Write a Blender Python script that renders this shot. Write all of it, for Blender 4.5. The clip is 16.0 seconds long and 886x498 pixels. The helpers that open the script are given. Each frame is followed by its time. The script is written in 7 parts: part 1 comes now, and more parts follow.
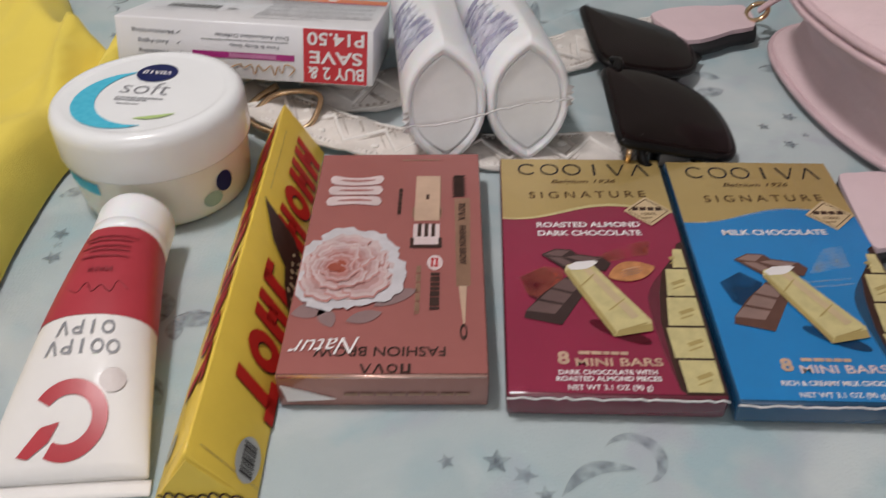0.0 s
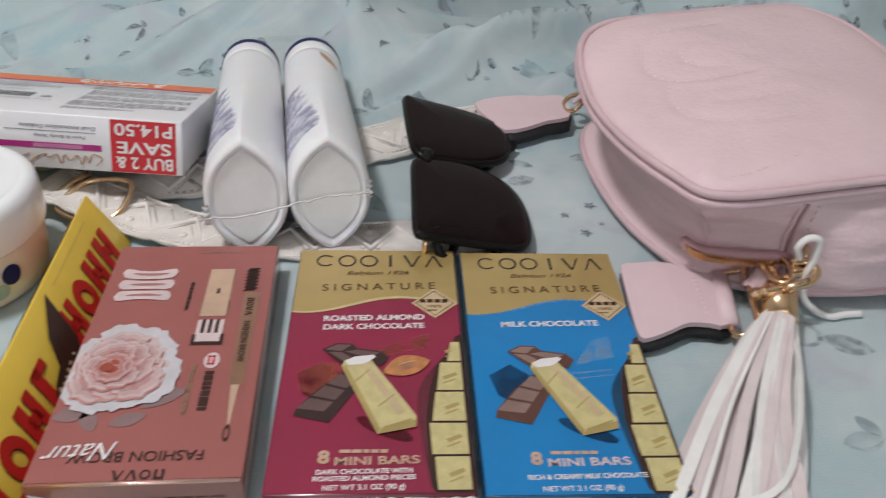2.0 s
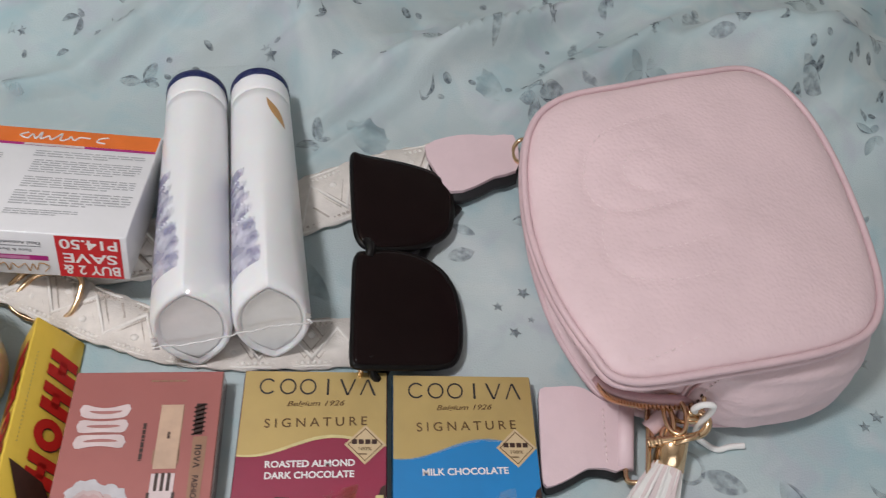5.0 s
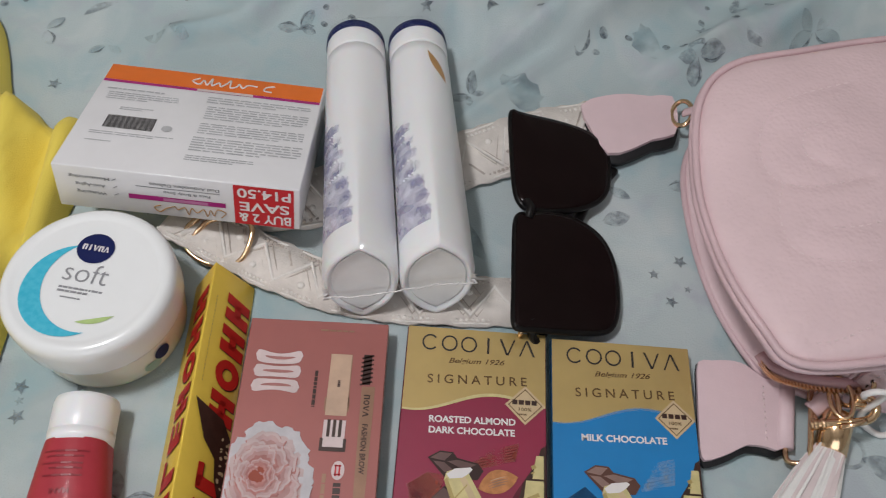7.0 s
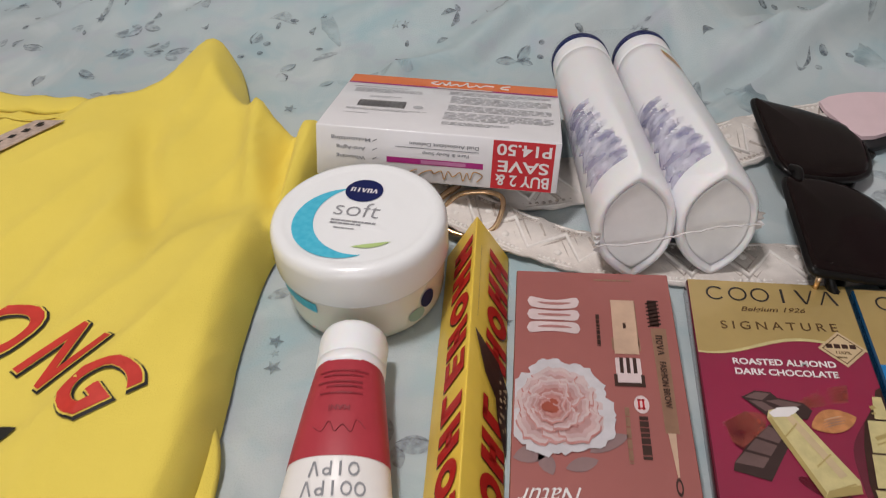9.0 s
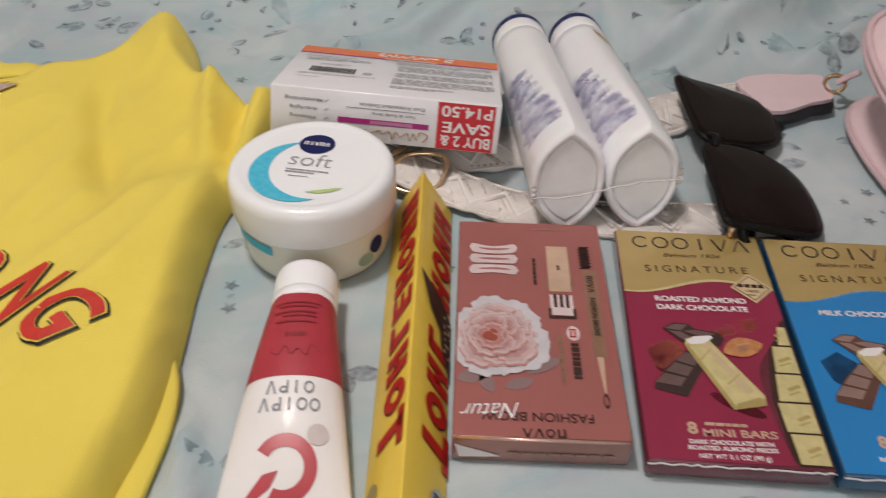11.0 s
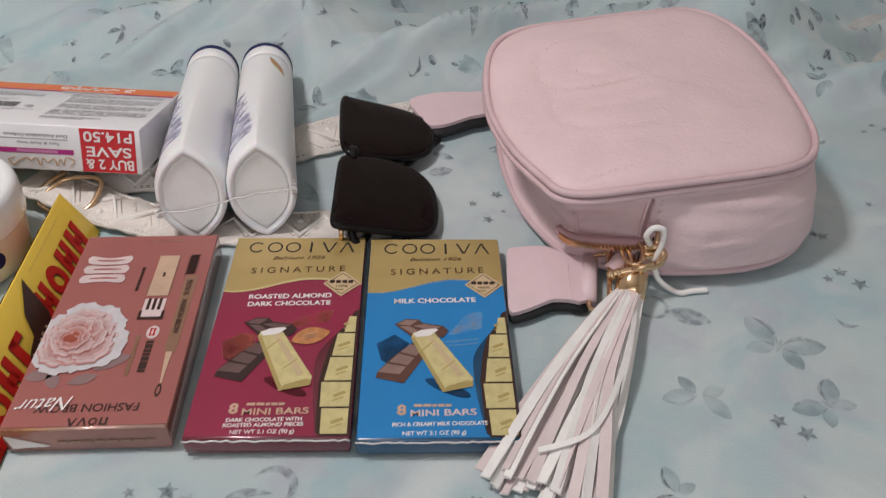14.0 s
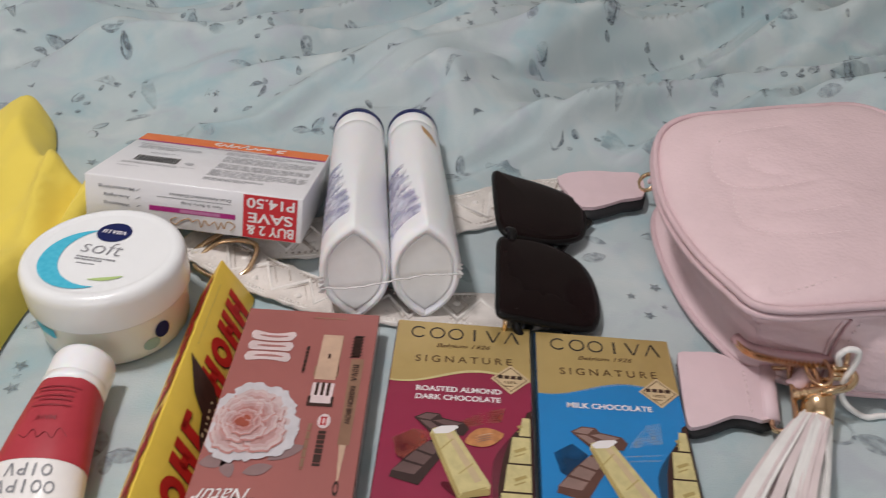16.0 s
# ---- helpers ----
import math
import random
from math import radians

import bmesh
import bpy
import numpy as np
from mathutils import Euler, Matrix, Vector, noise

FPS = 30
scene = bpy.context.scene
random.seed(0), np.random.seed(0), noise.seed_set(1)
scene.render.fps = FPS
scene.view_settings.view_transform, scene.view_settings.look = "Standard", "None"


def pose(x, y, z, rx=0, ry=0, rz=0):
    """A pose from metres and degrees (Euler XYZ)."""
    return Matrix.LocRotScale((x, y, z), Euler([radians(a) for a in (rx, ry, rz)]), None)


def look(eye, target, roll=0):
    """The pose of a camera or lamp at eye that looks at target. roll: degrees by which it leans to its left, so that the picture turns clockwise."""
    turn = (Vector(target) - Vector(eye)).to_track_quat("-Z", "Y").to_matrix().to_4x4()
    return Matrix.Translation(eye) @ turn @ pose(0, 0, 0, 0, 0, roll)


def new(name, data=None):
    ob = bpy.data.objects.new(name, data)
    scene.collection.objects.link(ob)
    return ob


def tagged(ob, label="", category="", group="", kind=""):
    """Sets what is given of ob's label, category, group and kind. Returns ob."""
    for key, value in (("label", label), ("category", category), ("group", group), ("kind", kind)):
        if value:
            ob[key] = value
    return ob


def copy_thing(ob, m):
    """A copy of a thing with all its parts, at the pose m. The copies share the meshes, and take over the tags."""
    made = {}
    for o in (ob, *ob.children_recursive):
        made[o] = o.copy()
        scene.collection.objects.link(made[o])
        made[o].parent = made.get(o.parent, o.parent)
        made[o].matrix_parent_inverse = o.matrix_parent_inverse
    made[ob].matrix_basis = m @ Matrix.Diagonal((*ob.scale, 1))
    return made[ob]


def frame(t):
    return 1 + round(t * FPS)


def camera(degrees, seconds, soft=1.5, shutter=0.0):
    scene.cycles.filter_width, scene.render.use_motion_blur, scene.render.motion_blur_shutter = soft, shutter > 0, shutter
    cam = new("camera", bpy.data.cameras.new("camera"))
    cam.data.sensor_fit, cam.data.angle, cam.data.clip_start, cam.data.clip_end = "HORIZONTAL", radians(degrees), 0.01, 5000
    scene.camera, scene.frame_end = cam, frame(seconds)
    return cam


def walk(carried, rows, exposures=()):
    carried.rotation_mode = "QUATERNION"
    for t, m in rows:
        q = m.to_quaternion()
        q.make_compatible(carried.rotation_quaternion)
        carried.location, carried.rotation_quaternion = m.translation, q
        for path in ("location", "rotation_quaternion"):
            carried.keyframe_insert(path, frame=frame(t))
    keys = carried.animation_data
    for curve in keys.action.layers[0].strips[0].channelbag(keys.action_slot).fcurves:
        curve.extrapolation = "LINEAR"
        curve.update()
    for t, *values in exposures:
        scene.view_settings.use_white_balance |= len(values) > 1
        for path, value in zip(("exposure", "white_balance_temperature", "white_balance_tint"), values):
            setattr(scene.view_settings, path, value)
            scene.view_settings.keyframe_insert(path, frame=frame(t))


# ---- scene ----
cam = camera(57.5, 16.0, soft=1.1, shutter=0.4)
PATH = [
    (0, (-0.002, -0.19, 0.241), (-0.124, 1.353, -1.027), -1.0),
    (0.5, (0.015, -0.186, 0.25), (-0.034, 1.408, -0.957), 0.2),
    (1, (0.025, -0.187, 0.255), (-0.006, 1.414, -0.943), 0.6),
    (1.5, (0.034, -0.188, 0.255), (0.019, 1.42, -0.935), 0.9),
    (2, (0.059, -0.185, 0.263), (0.134, 1.443, -0.896), 3.0),
    (2.5, (0.087, -0.186, 0.272), (0.261, 1.441, -0.878), 5.3),
    (3, (0.1, -0.179, 0.276), (0.296, 1.436, -0.887), 5.9),
    (3.2, (0.103, -0.178, 0.273), (0.277, 1.423, -0.913), 5.5),
    (5.3, (0.052, -0.052, 0.44), (0.204, 1.122, -1.172), 10.1),
    (5.5, (0.022, -0.053, 0.428), (0.126, 1.12, -1.188), 9.0),
    (6, (-0.017, -0.058, 0.431), (0.042, 1.106, -1.194), 7.7),
    (6.5, (0.018, -0.05, 0.446), (0.062, 1.072, -1.209), 7.3),
    (7, (0.02, -0.048, 0.437), (0.002, 1.011, -1.259), 5.1),
    (7.5, (-0.018, -0.055, 0.443), (-0.101, 1.039, -1.23), 2.4),
    (8, (-0.064, -0.116, 0.382), (-0.167, 1.085, -1.214), 1.3),
    (8.5, (-0.073, -0.113, 0.31), (-0.294, 1.284, -1.104), -2.4),
    (8.7, (-0.068, -0.135, 0.315), (-0.349, 1.311, -1.039), -3.5),
    (10.8, (-0.079, -0.206, 0.318), (-0.245, 1.304, -0.982), 0.5),
    (11, (-0.067, -0.207, 0.31), (-0.199, 1.297, -1.0), 0.9),
    (11.5, (-0.054, -0.224, 0.311), (-0.097, 1.29, -0.995), 2.0),
    (12, (-0.03, -0.237, 0.296), (-0.042, 1.286, -0.999), 1.9),
    (12.5, (0.009, -0.239, 0.29), (-0.03, 1.283, -1.007), 1.6),
    (13, (0.056, -0.251, 0.294), (0.026, 1.254, -1.022), 2.1),
    (13.5, (0.109, -0.247, 0.305), (0.103, 1.279, -0.988), 1.7),
    (14, (0.127, -0.239, 0.327), (0.137, 1.325, -0.92), 1.3),
    (14.5, (0.139, -0.225, 0.328), (0.112, 1.372, -0.875), 0.1),
    (15, (0.108, -0.215, 0.341), (0.027, 1.397, -0.839), 0.1),
    (15.5, (0.086, -0.21, 0.352), (0.013, 1.401, -0.83), 2.1),
    (16, (0.048, -0.207, 0.343), (-0.051, 1.398, -0.846), 3.2),
]
EXPOSURES = [(0, 0.05, 6600, 10.5), (0.5, 0.19, 6500, 10), (1.5, 0.2, 6350, 8), (3.2, 0.26, 6250, 7), (5.5, 0.14, 6350, 8), (7, -0.06, 6350, 7.5), (8.5, 0.05, 6550, 10.5), (11, 0.05, 6850, 12.5), (12.5, 0.06, 6650, 11), (14.5, 0.16, 6600, 11), (16, 0.14, 6550, 10.5)]
walk(cam, [(t, look(eye, target, roll)) for t, eye, target, roll in PATH], EXPOSURES)

# ---- light ----
LAMP_AT, LAMP_WATTS = (-0.32, 0.05, 1.08), 23.9
FILL_WATTS = 11.0
world = bpy.data.worlds.new("world")
scene.world = world
world.use_nodes = True
world.node_tree.nodes["Background"].inputs[0].default_value = (0.9, 0.95, 1.0, 1)
world.node_tree.nodes["Background"].inputs[1].default_value = 0.035
lamp = bpy.data.lights.new("ceiling_bulb_light", "POINT")
lamp.energy, lamp.shadow_soft_size, lamp.color = LAMP_WATTS, 0.07, (1.0, 0.955, 0.96)
lamp_ob = new("ceiling_bulb_light", lamp)
lamp_ob.location = LAMP_AT
# fill for faces towards the camera, set in an unseen, added window
day = bpy.data.lights.new("window_fill", "AREA")
day.shape, day.size, day.size_y, day.energy, day.color = "RECTANGLE", 1.5, 1.1, FILL_WATTS, (0.94, 0.95, 1.0)
new("window_fill", day).matrix_world = look((0.0, -2.14, 0.95), (0.0, 0.0, 0.55))


# ---- materials ----
def mat(name, color, rough=0.5, metal=0.0, var=0.12, scale=60.0, bump=0.0, bscale=400.0, coat=0.0, coat_rough=0.08, second=None, sheen=0.0, sss=0.0, stretch=(1, 1, 1), spec=0.5):
    """Principled surface with two scales of colour variation, roughness wear and fine relief."""
    m = bpy.data.materials.new(name)
    m.use_nodes = True
    nt = m.node_tree
    b = nt.nodes["Principled BSDF"]
    tc = nt.nodes.new("ShaderNodeTexCoord")
    mp = nt.nodes.new("ShaderNodeMapping")
    mp.inputs["Scale"].default_value = stretch
    nt.links.new(tc.outputs["Object"], mp.inputs[0])
    def nz(sc, det=3.0):
        n = nt.nodes.new("ShaderNodeTexNoise")
        n.inputs["Scale"].default_value, n.inputs["Detail"].default_value = sc, det
        nt.links.new(mp.outputs[0], n.inputs["Vector"])
        return n
    n1, n2 = nz(scale, 4.0), nz(scale * 7, 2.0)
    ramp = nt.nodes.new("ShaderNodeMix")
    ramp.data_type = "RGBA"
    c2 = second or tuple(c * (1 - 2 * var) for c in color)
    ramp.inputs[6].default_value, ramp.inputs[7].default_value = (*color, 1), (*c2, 1)
    mm = nt.nodes.new("ShaderNodeMath")
    mm.operation = "MULTIPLY_ADD"
    mm.inputs[1].default_value = 0.35
    sub = nt.nodes.new("ShaderNodeMapRange")
    sub.inputs[1].default_value, sub.inputs[2].default_value = 0.35, 0.65
    nt.links.new(n1.outputs[0], sub.inputs[0])
    nt.links.new(n2.outputs[0], mm.inputs[0])
    sc2 = nt.nodes.new("ShaderNodeMath")
    sc2.operation = "MULTIPLY"
    sc2.inputs[1].default_value = 0.65
    nt.links.new(sub.outputs[0], sc2.inputs[0])
    nt.links.new(sc2.outputs[0], mm.inputs[2])
    nt.links.new(mm.outputs[0], ramp.inputs[0])
    nt.links.new(ramp.outputs[2], b.inputs["Base Color"])
    rr = nt.nodes.new("ShaderNodeMapRange")
    rr.inputs[3].default_value, rr.inputs[4].default_value = max(0.02, rough * 0.8), min(1, rough * 1.2)
    nt.links.new(n1.outputs[0], rr.inputs[0])
    nt.links.new(rr.outputs[0], b.inputs["Roughness"])
    b.inputs["Metallic"].default_value = metal
    b.inputs["Specular IOR Level"].default_value = spec
    b.inputs["Coat Weight"].default_value, b.inputs["Coat Roughness"].default_value = coat, coat_rough
    b.inputs["Sheen Weight"].default_value = sheen
    b.inputs["Subsurface Weight"].default_value, b.inputs["Subsurface Scale"].default_value = sss, 0.004
    if bump:
        n3 = nz(bscale, 3.0)
        bp = nt.nodes.new("ShaderNodeBump")
        bp.inputs["Strength"].default_value, bp.inputs["Distance"].default_value = bump, 0.001
        nt.links.new(n3.outputs[0], bp.inputs["Height"])
        nt.links.new(bp.outputs[0], b.inputs["Normal"])
        if coat:
            nt.links.new(bp.outputs[0], b.inputs["Coat Normal"])
    return m


def faded(name, color, lo=0.3, hi=0.75, scale=120.0, rough=0.85):
    """Ink that soaked unevenly into the cloth: part of it lets the cloth show."""
    m = mat(name, color, rough, var=0.2, scale=scale)
    nt = m.node_tree
    b, out = nt.nodes["Principled BSDF"], nt.nodes["Material Output"]
    tr, mx = nt.nodes.new("ShaderNodeBsdfTransparent"), nt.nodes.new("ShaderNodeMixShader")
    n, r = nt.nodes.new("ShaderNodeTexNoise"), nt.nodes.new("ShaderNodeMapRange")
    n.inputs["Scale"].default_value = scale
    tc = nt.nodes.new("ShaderNodeTexCoord")
    nt.links.new(tc.outputs["Object"], n.inputs["Vector"])
    r.inputs[1].default_value, r.inputs[2].default_value, r.inputs[3].default_value, r.inputs[4].default_value = 0.3, 0.7, lo, hi
    nt.links.new(n.outputs[0], r.inputs[0])
    nt.links.new(r.outputs[0], mx.inputs[0])
    nt.links.new(tr.outputs[0], mx.inputs[1])
    nt.links.new(b.outputs[0], mx.inputs[2])
    nt.links.new(mx.outputs[0], out.inputs[0])
    return m


def film(name, gloss=0.12, tint=(1, 1, 1)):
    """Thin clear wrap."""
    m = bpy.data.materials.new(name)
    m.use_nodes = True
    nt = m.node_tree
    nt.nodes.remove(nt.nodes["Principled BSDF"])
    out = nt.nodes["Material Output"]
    tr, gl, mx = nt.nodes.new("ShaderNodeBsdfTransparent"), nt.nodes.new("ShaderNodeBsdfGlossy"), nt.nodes.new("ShaderNodeMixShader")
    tr.inputs[0].default_value = (*tint, 1)
    gl.inputs["Roughness"].default_value = 0.12
    n, bp = nt.nodes.new("ShaderNodeTexNoise"), nt.nodes.new("ShaderNodeBump")
    n.inputs["Scale"].default_value = 45
    tc = nt.nodes.new("ShaderNodeTexCoord")
    nt.links.new(tc.outputs["Object"], n.inputs["Vector"])
    bp.inputs["Strength"].default_value, bp.inputs["Distance"].default_value = 0.6, 0.004
    nt.links.new(n.outputs[0], bp.inputs["Height"])
    nt.links.new(bp.outputs[0], gl.inputs["Normal"])
    mx.inputs[0].default_value = gloss
    nt.links.new(tr.outputs[0], mx.inputs[1])
    nt.links.new(gl.outputs[0], mx.inputs[2])
    nt.links.new(mx.outputs[0], out.inputs[0])
    return m


def dyed_sheet():
    """Cotton with soft dyed clouds of teal and lavender grey over broad darker grey ones."""
    m = mat("sheet_cotton", (0.515, 0.57, 0.575), 0.9, var=0.1, scale=7, second=(0.38, 0.49, 0.515), bump=0.35, bscale=900, sheen=0.1, spec=0.2)
    nt = m.node_tree
    b = nt.nodes["Principled BSDF"]
    first = b.inputs["Base Color"].links[0].from_socket
    tc = nt.nodes.new("ShaderNodeTexCoord")
    # first layer: broad grey patches, there only to darken the sheet
    for sc, lo, hi, col, k in ((2.3, 0.40, 0.62, (0.38, 0.43, 0.45), 0.6), (19.0, 0.50, 0.68, (0.31, 0.46, 0.51), 0.62), (27.0, 0.53, 0.70, (0.42, 0.44, 0.50), 0.6), (12.0, 0.52, 0.72, (0.63, 0.665, 0.66), 0.6)):
        n, r, x = nt.nodes.new("ShaderNodeTexNoise"), nt.nodes.new("ShaderNodeMapRange"), nt.nodes.new("ShaderNodeMix")
        n.inputs["Scale"].default_value, n.inputs["Detail"].default_value, n.inputs["Distortion"].default_value = sc, 4.0, 0.8
        nt.links.new(tc.outputs["Object"], n.inputs["Vector"])
        r.inputs[1].default_value, r.inputs[2].default_value, r.inputs[3].default_value, r.inputs[4].default_value = lo, hi, 0.0, k
        nt.links.new(n.outputs[0], r.inputs[0])
        x.data_type = "RGBA"
        x.inputs[7].default_value = (*col, 1)
        nt.links.new(r.outputs[0], x.inputs[0])
        nt.links.new(first, x.inputs[6])
        first = x.outputs[2]
    nt.links.new(first, b.inputs["Base Color"])
    return m


def pebbled(m, cell=420.0, depth=0.38):
    """Embossed leather grain: small rounded cells over soft wrinkles."""
    nt = m.node_tree
    b = nt.nodes["Principled BSDF"]
    tc, v, n = nt.nodes.new("ShaderNodeTexCoord"), nt.nodes.new("ShaderNodeTexVoronoi"), nt.nodes.new("ShaderNodeTexNoise")
    v.feature = "SMOOTH_F1"
    v.inputs["Scale"].default_value, n.inputs["Scale"].default_value, n.inputs["Detail"].default_value = cell, 110.0, 3.0
    b1, b2 = nt.nodes.new("ShaderNodeBump"), nt.nodes.new("ShaderNodeBump")
    b1.inputs["Strength"].default_value, b1.inputs["Distance"].default_value = 0.14, 0.002
    b2.inputs["Strength"].default_value, b2.inputs["Distance"].default_value, b2.invert = depth, 0.0008, True
    nt.links.new(tc.outputs["Object"], v.inputs["Vector"])
    nt.links.new(tc.outputs["Object"], n.inputs["Vector"])
    nt.links.new(n.outputs[0], b1.inputs["Height"])
    nt.links.new(v.outputs["Distance"], b2.inputs["Height"])
    nt.links.new(b1.outputs[0], b2.inputs["Normal"])
    nt.links.new(b2.outputs[0], b.inputs["Normal"])
    return m


SHEET = dyed_sheet()
INK_DARK = faded("ink_slate", (0.18, 0.22, 0.26), 0.15, 0.72, 260)
INK_MID = faded("ink_blue_grey", (0.25, 0.30, 0.36), 0.0, 0.50, 190)
INK_PALE = faded("ink_pale", (0.26, 0.40, 0.46), 0.0, 0.45, 60)
MATTRESS = mat("mattress_ticking", (0.6, 0.6, 0.58), 0.9)
PLASTER = mat("wall_paint", (0.72, 0.70, 0.66), 0.85, var=0.05, scale=3)
CEIL = mat("ceiling_paint", (0.8, 0.79, 0.76), 0.9, var=0.04, scale=3)
FLOOR = mat("floor_tile_glaze", (0.42, 0.36, 0.30), 0.35, var=0.1, scale=4)
PINK = pebbled(mat("pink_leatherette", (0.76, 0.575, 0.60), 0.58, var=0.05, scale=25, spec=0.35))
PINK_SMOOTH = mat("pink_smooth_leather", (0.74, 0.565, 0.60), 0.5, var=0.04, scale=40, bump=0.1, bscale=700)
PINK_EDGE = mat("pink_piping", (0.68, 0.49, 0.52), 0.45, var=0.06, scale=40, bump=0.3, bscale=500)
PINK_DARK = mat("pink_gusset", (0.52, 0.31, 0.33), 0.5, var=0.08, scale=40, bump=0.4, bscale=600)
WHITE_TASSEL = mat("white_strip", (0.87, 0.85, 0.83), 0.55, var=0.06, scale=80, bump=0.15)
PINK_TASSEL = mat("pale_pink_strip", (0.73, 0.625, 0.625), 0.55, var=0.06, scale=80, bump=0.15)
PINK_STITCH = mat("pale_stitch", (0.80, 0.635, 0.65), 0.5, var=0.05)
GOLD = mat("gold_metal", (0.83, 0.58, 0.36), 0.18, 1.0, var=0.1, scale=120)
BLACK_CLOTH = mat("black_backing", (0.012, 0.012, 0.014), 0.7, var=0.2)
CREAM = mat("woven_cream", (0.80, 0.745, 0.70), 0.9, var=0.07, scale=150, bump=0.35, bscale=900, spec=0.2)
CREAM_RIDGE = mat("embroidered_thread", (0.86, 0.82, 0.78), 0.9, var=0.06, scale=300, bump=0.4, bscale=1500, spec=0.2)
TAUPE_THREAD = mat("taupe_thread", (0.58, 0.51, 0.46), 0.9, var=0.15, scale=300, spec=0.2)
BLACK = mat("black_acetate", (0.008, 0.007, 0.007), 0.3, var=0.2, spec=0.2)
LENS = mat("smoked_lens", (0.011, 0.006, 0.006), 0.15, var=0.1, spec=0.1)
WHITE_PLASTIC = mat("white_plastic", (0.90, 0.90, 0.92), 0.3, var=0.02, scale=30, sss=0.1)
JAR_WHITE = mat("jar_white", (0.86, 0.87, 0.88), 0.25, var=0.02, scale=30, coat=0.3)
JAR_BODY = mat("jar_body_milky", (0.78, 0.76, 0.68), 0.25, var=0.03, scale=30, sss=0.2)
NAVY = mat("navy_print", (0.012, 0.018, 0.10), 0.4, var=0.1, spec=0.15)
AQUA = mat("aqua_print", (0.04, 0.42, 0.60), 0.4, var=0.15, scale=300, second=(0.10, 0.52, 0.68), spec=0.2)
LIME = mat("lime_print", (0.50, 0.66, 0.25), 0.35, var=0.15, scale=100)
GREY_INK = mat("grey_print", (0.32, 0.32, 0.34), 0.5, spec=0.2)
DARK_INK = mat("dark_print", (0.03, 0.025, 0.025), 0.4)
LAVENDER = faded("lavender_print", (0.47, 0.45, 0.72), 0.15, 0.55, 110, 0.35)
ORANGE_LEAF = mat("amber_print", (0.55, 0.30, 0.10), 0.35)
FILM = film("shrink_wrap", 0.07)
TUBE_WHITE = mat("tube_white", (0.84, 0.81, 0.79), 0.45, var=0.03, scale=40, coat=0.05, spec=0.35)
TUBE_RED = mat("tube_red", (0.46, 0.05, 0.068), 0.42, var=0.08, scale=40, coat=0.04, spec=0.18)
RED_INK = mat("crimson_print", (0.52, 0.045, 0.06), 0.35, var=0.08)
DEEP_RED = mat("deep_red_print", (0.28, 0.018, 0.03), 0.4)
YELLOW_CARD = mat("yellow_card", (0.87, 0.61, 0.085), 0.45, var=0.05, scale=40, coat=0.12, spec=0.25)
RED_CARD_INK = mat("red_card_print", (0.52, 0.02, 0.015), 0.45, var=0.08, spec=0.2)
BROWN_INK = mat("brown_print", (0.05, 0.018, 0.012), 0.4, var=0.2, scale=200)
NUT_INK = mat("nut_print", (0.65, 0.50, 0.30), 0.5)
ROSE_CARD = mat("rose_metallic_card", (0.375, 0.122, 0.11), 0.42, 0.1, var=0.06, scale=20, coat=0.45, coat_rough=0.12, spec=0.4)
ROSE_SIDE = mat("rose_metallic_side", (0.42, 0.20, 0.17), 0.25, 0.5, var=0.1, scale=30, coat=0.5)
ROSE_GLINT = mat("rose_foil_glint", (0.85, 0.55, 0.48), 0.2, 0.8, var=0.05)
PETAL_WHITE = mat("petal_white_print", (0.60, 0.57, 0.60), 0.45, var=0.08, scale=150, coat=0.05, spec=0.12)
PETAL_PALE = mat("petal_pale_print", (0.60, 0.465, 0.465), 0.45, var=0.08, scale=150, coat=0.05, spec=0.12)
PETAL_MID = mat("petal_rosy_print", (0.57, 0.39, 0.385), 0.45, var=0.1, scale=150, coat=0.05, spec=0.12)
PETAL_BLUSH = mat("petal_blush_print", (0.50, 0.29, 0.28), 0.45, var=0.1, scale=150, coat=0.05, spec=0.12)
PETAL_PINK = mat("petal_pink_print", (0.42, 0.165, 0.145), 0.45, var=0.12, scale=160, second=(0.54, 0.30, 0.29), coat=0.05, spec=0.12)
PETAL_ROSE = mat("petal_rose_print", (0.45, 0.205, 0.19), 0.45, var=0.12, scale=160, coat=0.05, spec=0.12)
PETAL_DEEP = mat("petal_deep_print", (0.36, 0.09, 0.06), 0.45, var=0.1, coat=0.05, spec=0.12)
LEAF_GREY = mat("leaf_grey_print", (0.29, 0.19, 0.19), 0.4, coat=0.05, spec=0.12)
TAN_INK = mat("tan_print", (0.62, 0.42, 0.30), 0.35, coat=0.4)
TAN_DARK = mat("bronze_print", (0.36, 0.20, 0.13), 0.3, 0.3, coat=0.4)
WHITE_INK = mat("white_print", (0.80, 0.76, 0.76), 0.4, var=0.04, coat=0.3)
PALE_PINK_INK = mat("pale_pink_print", (0.72, 0.58, 0.58), 0.4, coat=0.3)
PLUM = mat("plum_card", (0.29, 0.010, 0.055), 0.4, var=0.1, scale=18, coat=1.0, coat_rough=0.09, bump=0.2, bscale=45, spec=0.45)
# packet sides: the plum card darkened, their shade put into the colour
PLUM_SIDE_SHADED = mat("plum_side_shaded", (0.16, 0.02, 0.04), 0.25, var=0.15, scale=30, coat=0.8, bump=0.2, bscale=80)
BLUE = mat("blue_card", (0.003, 0.215, 0.56), 0.4, var=0.08, scale=18, coat=1.0, coat_rough=0.09, bump=0.2, bscale=45, spec=0.45)
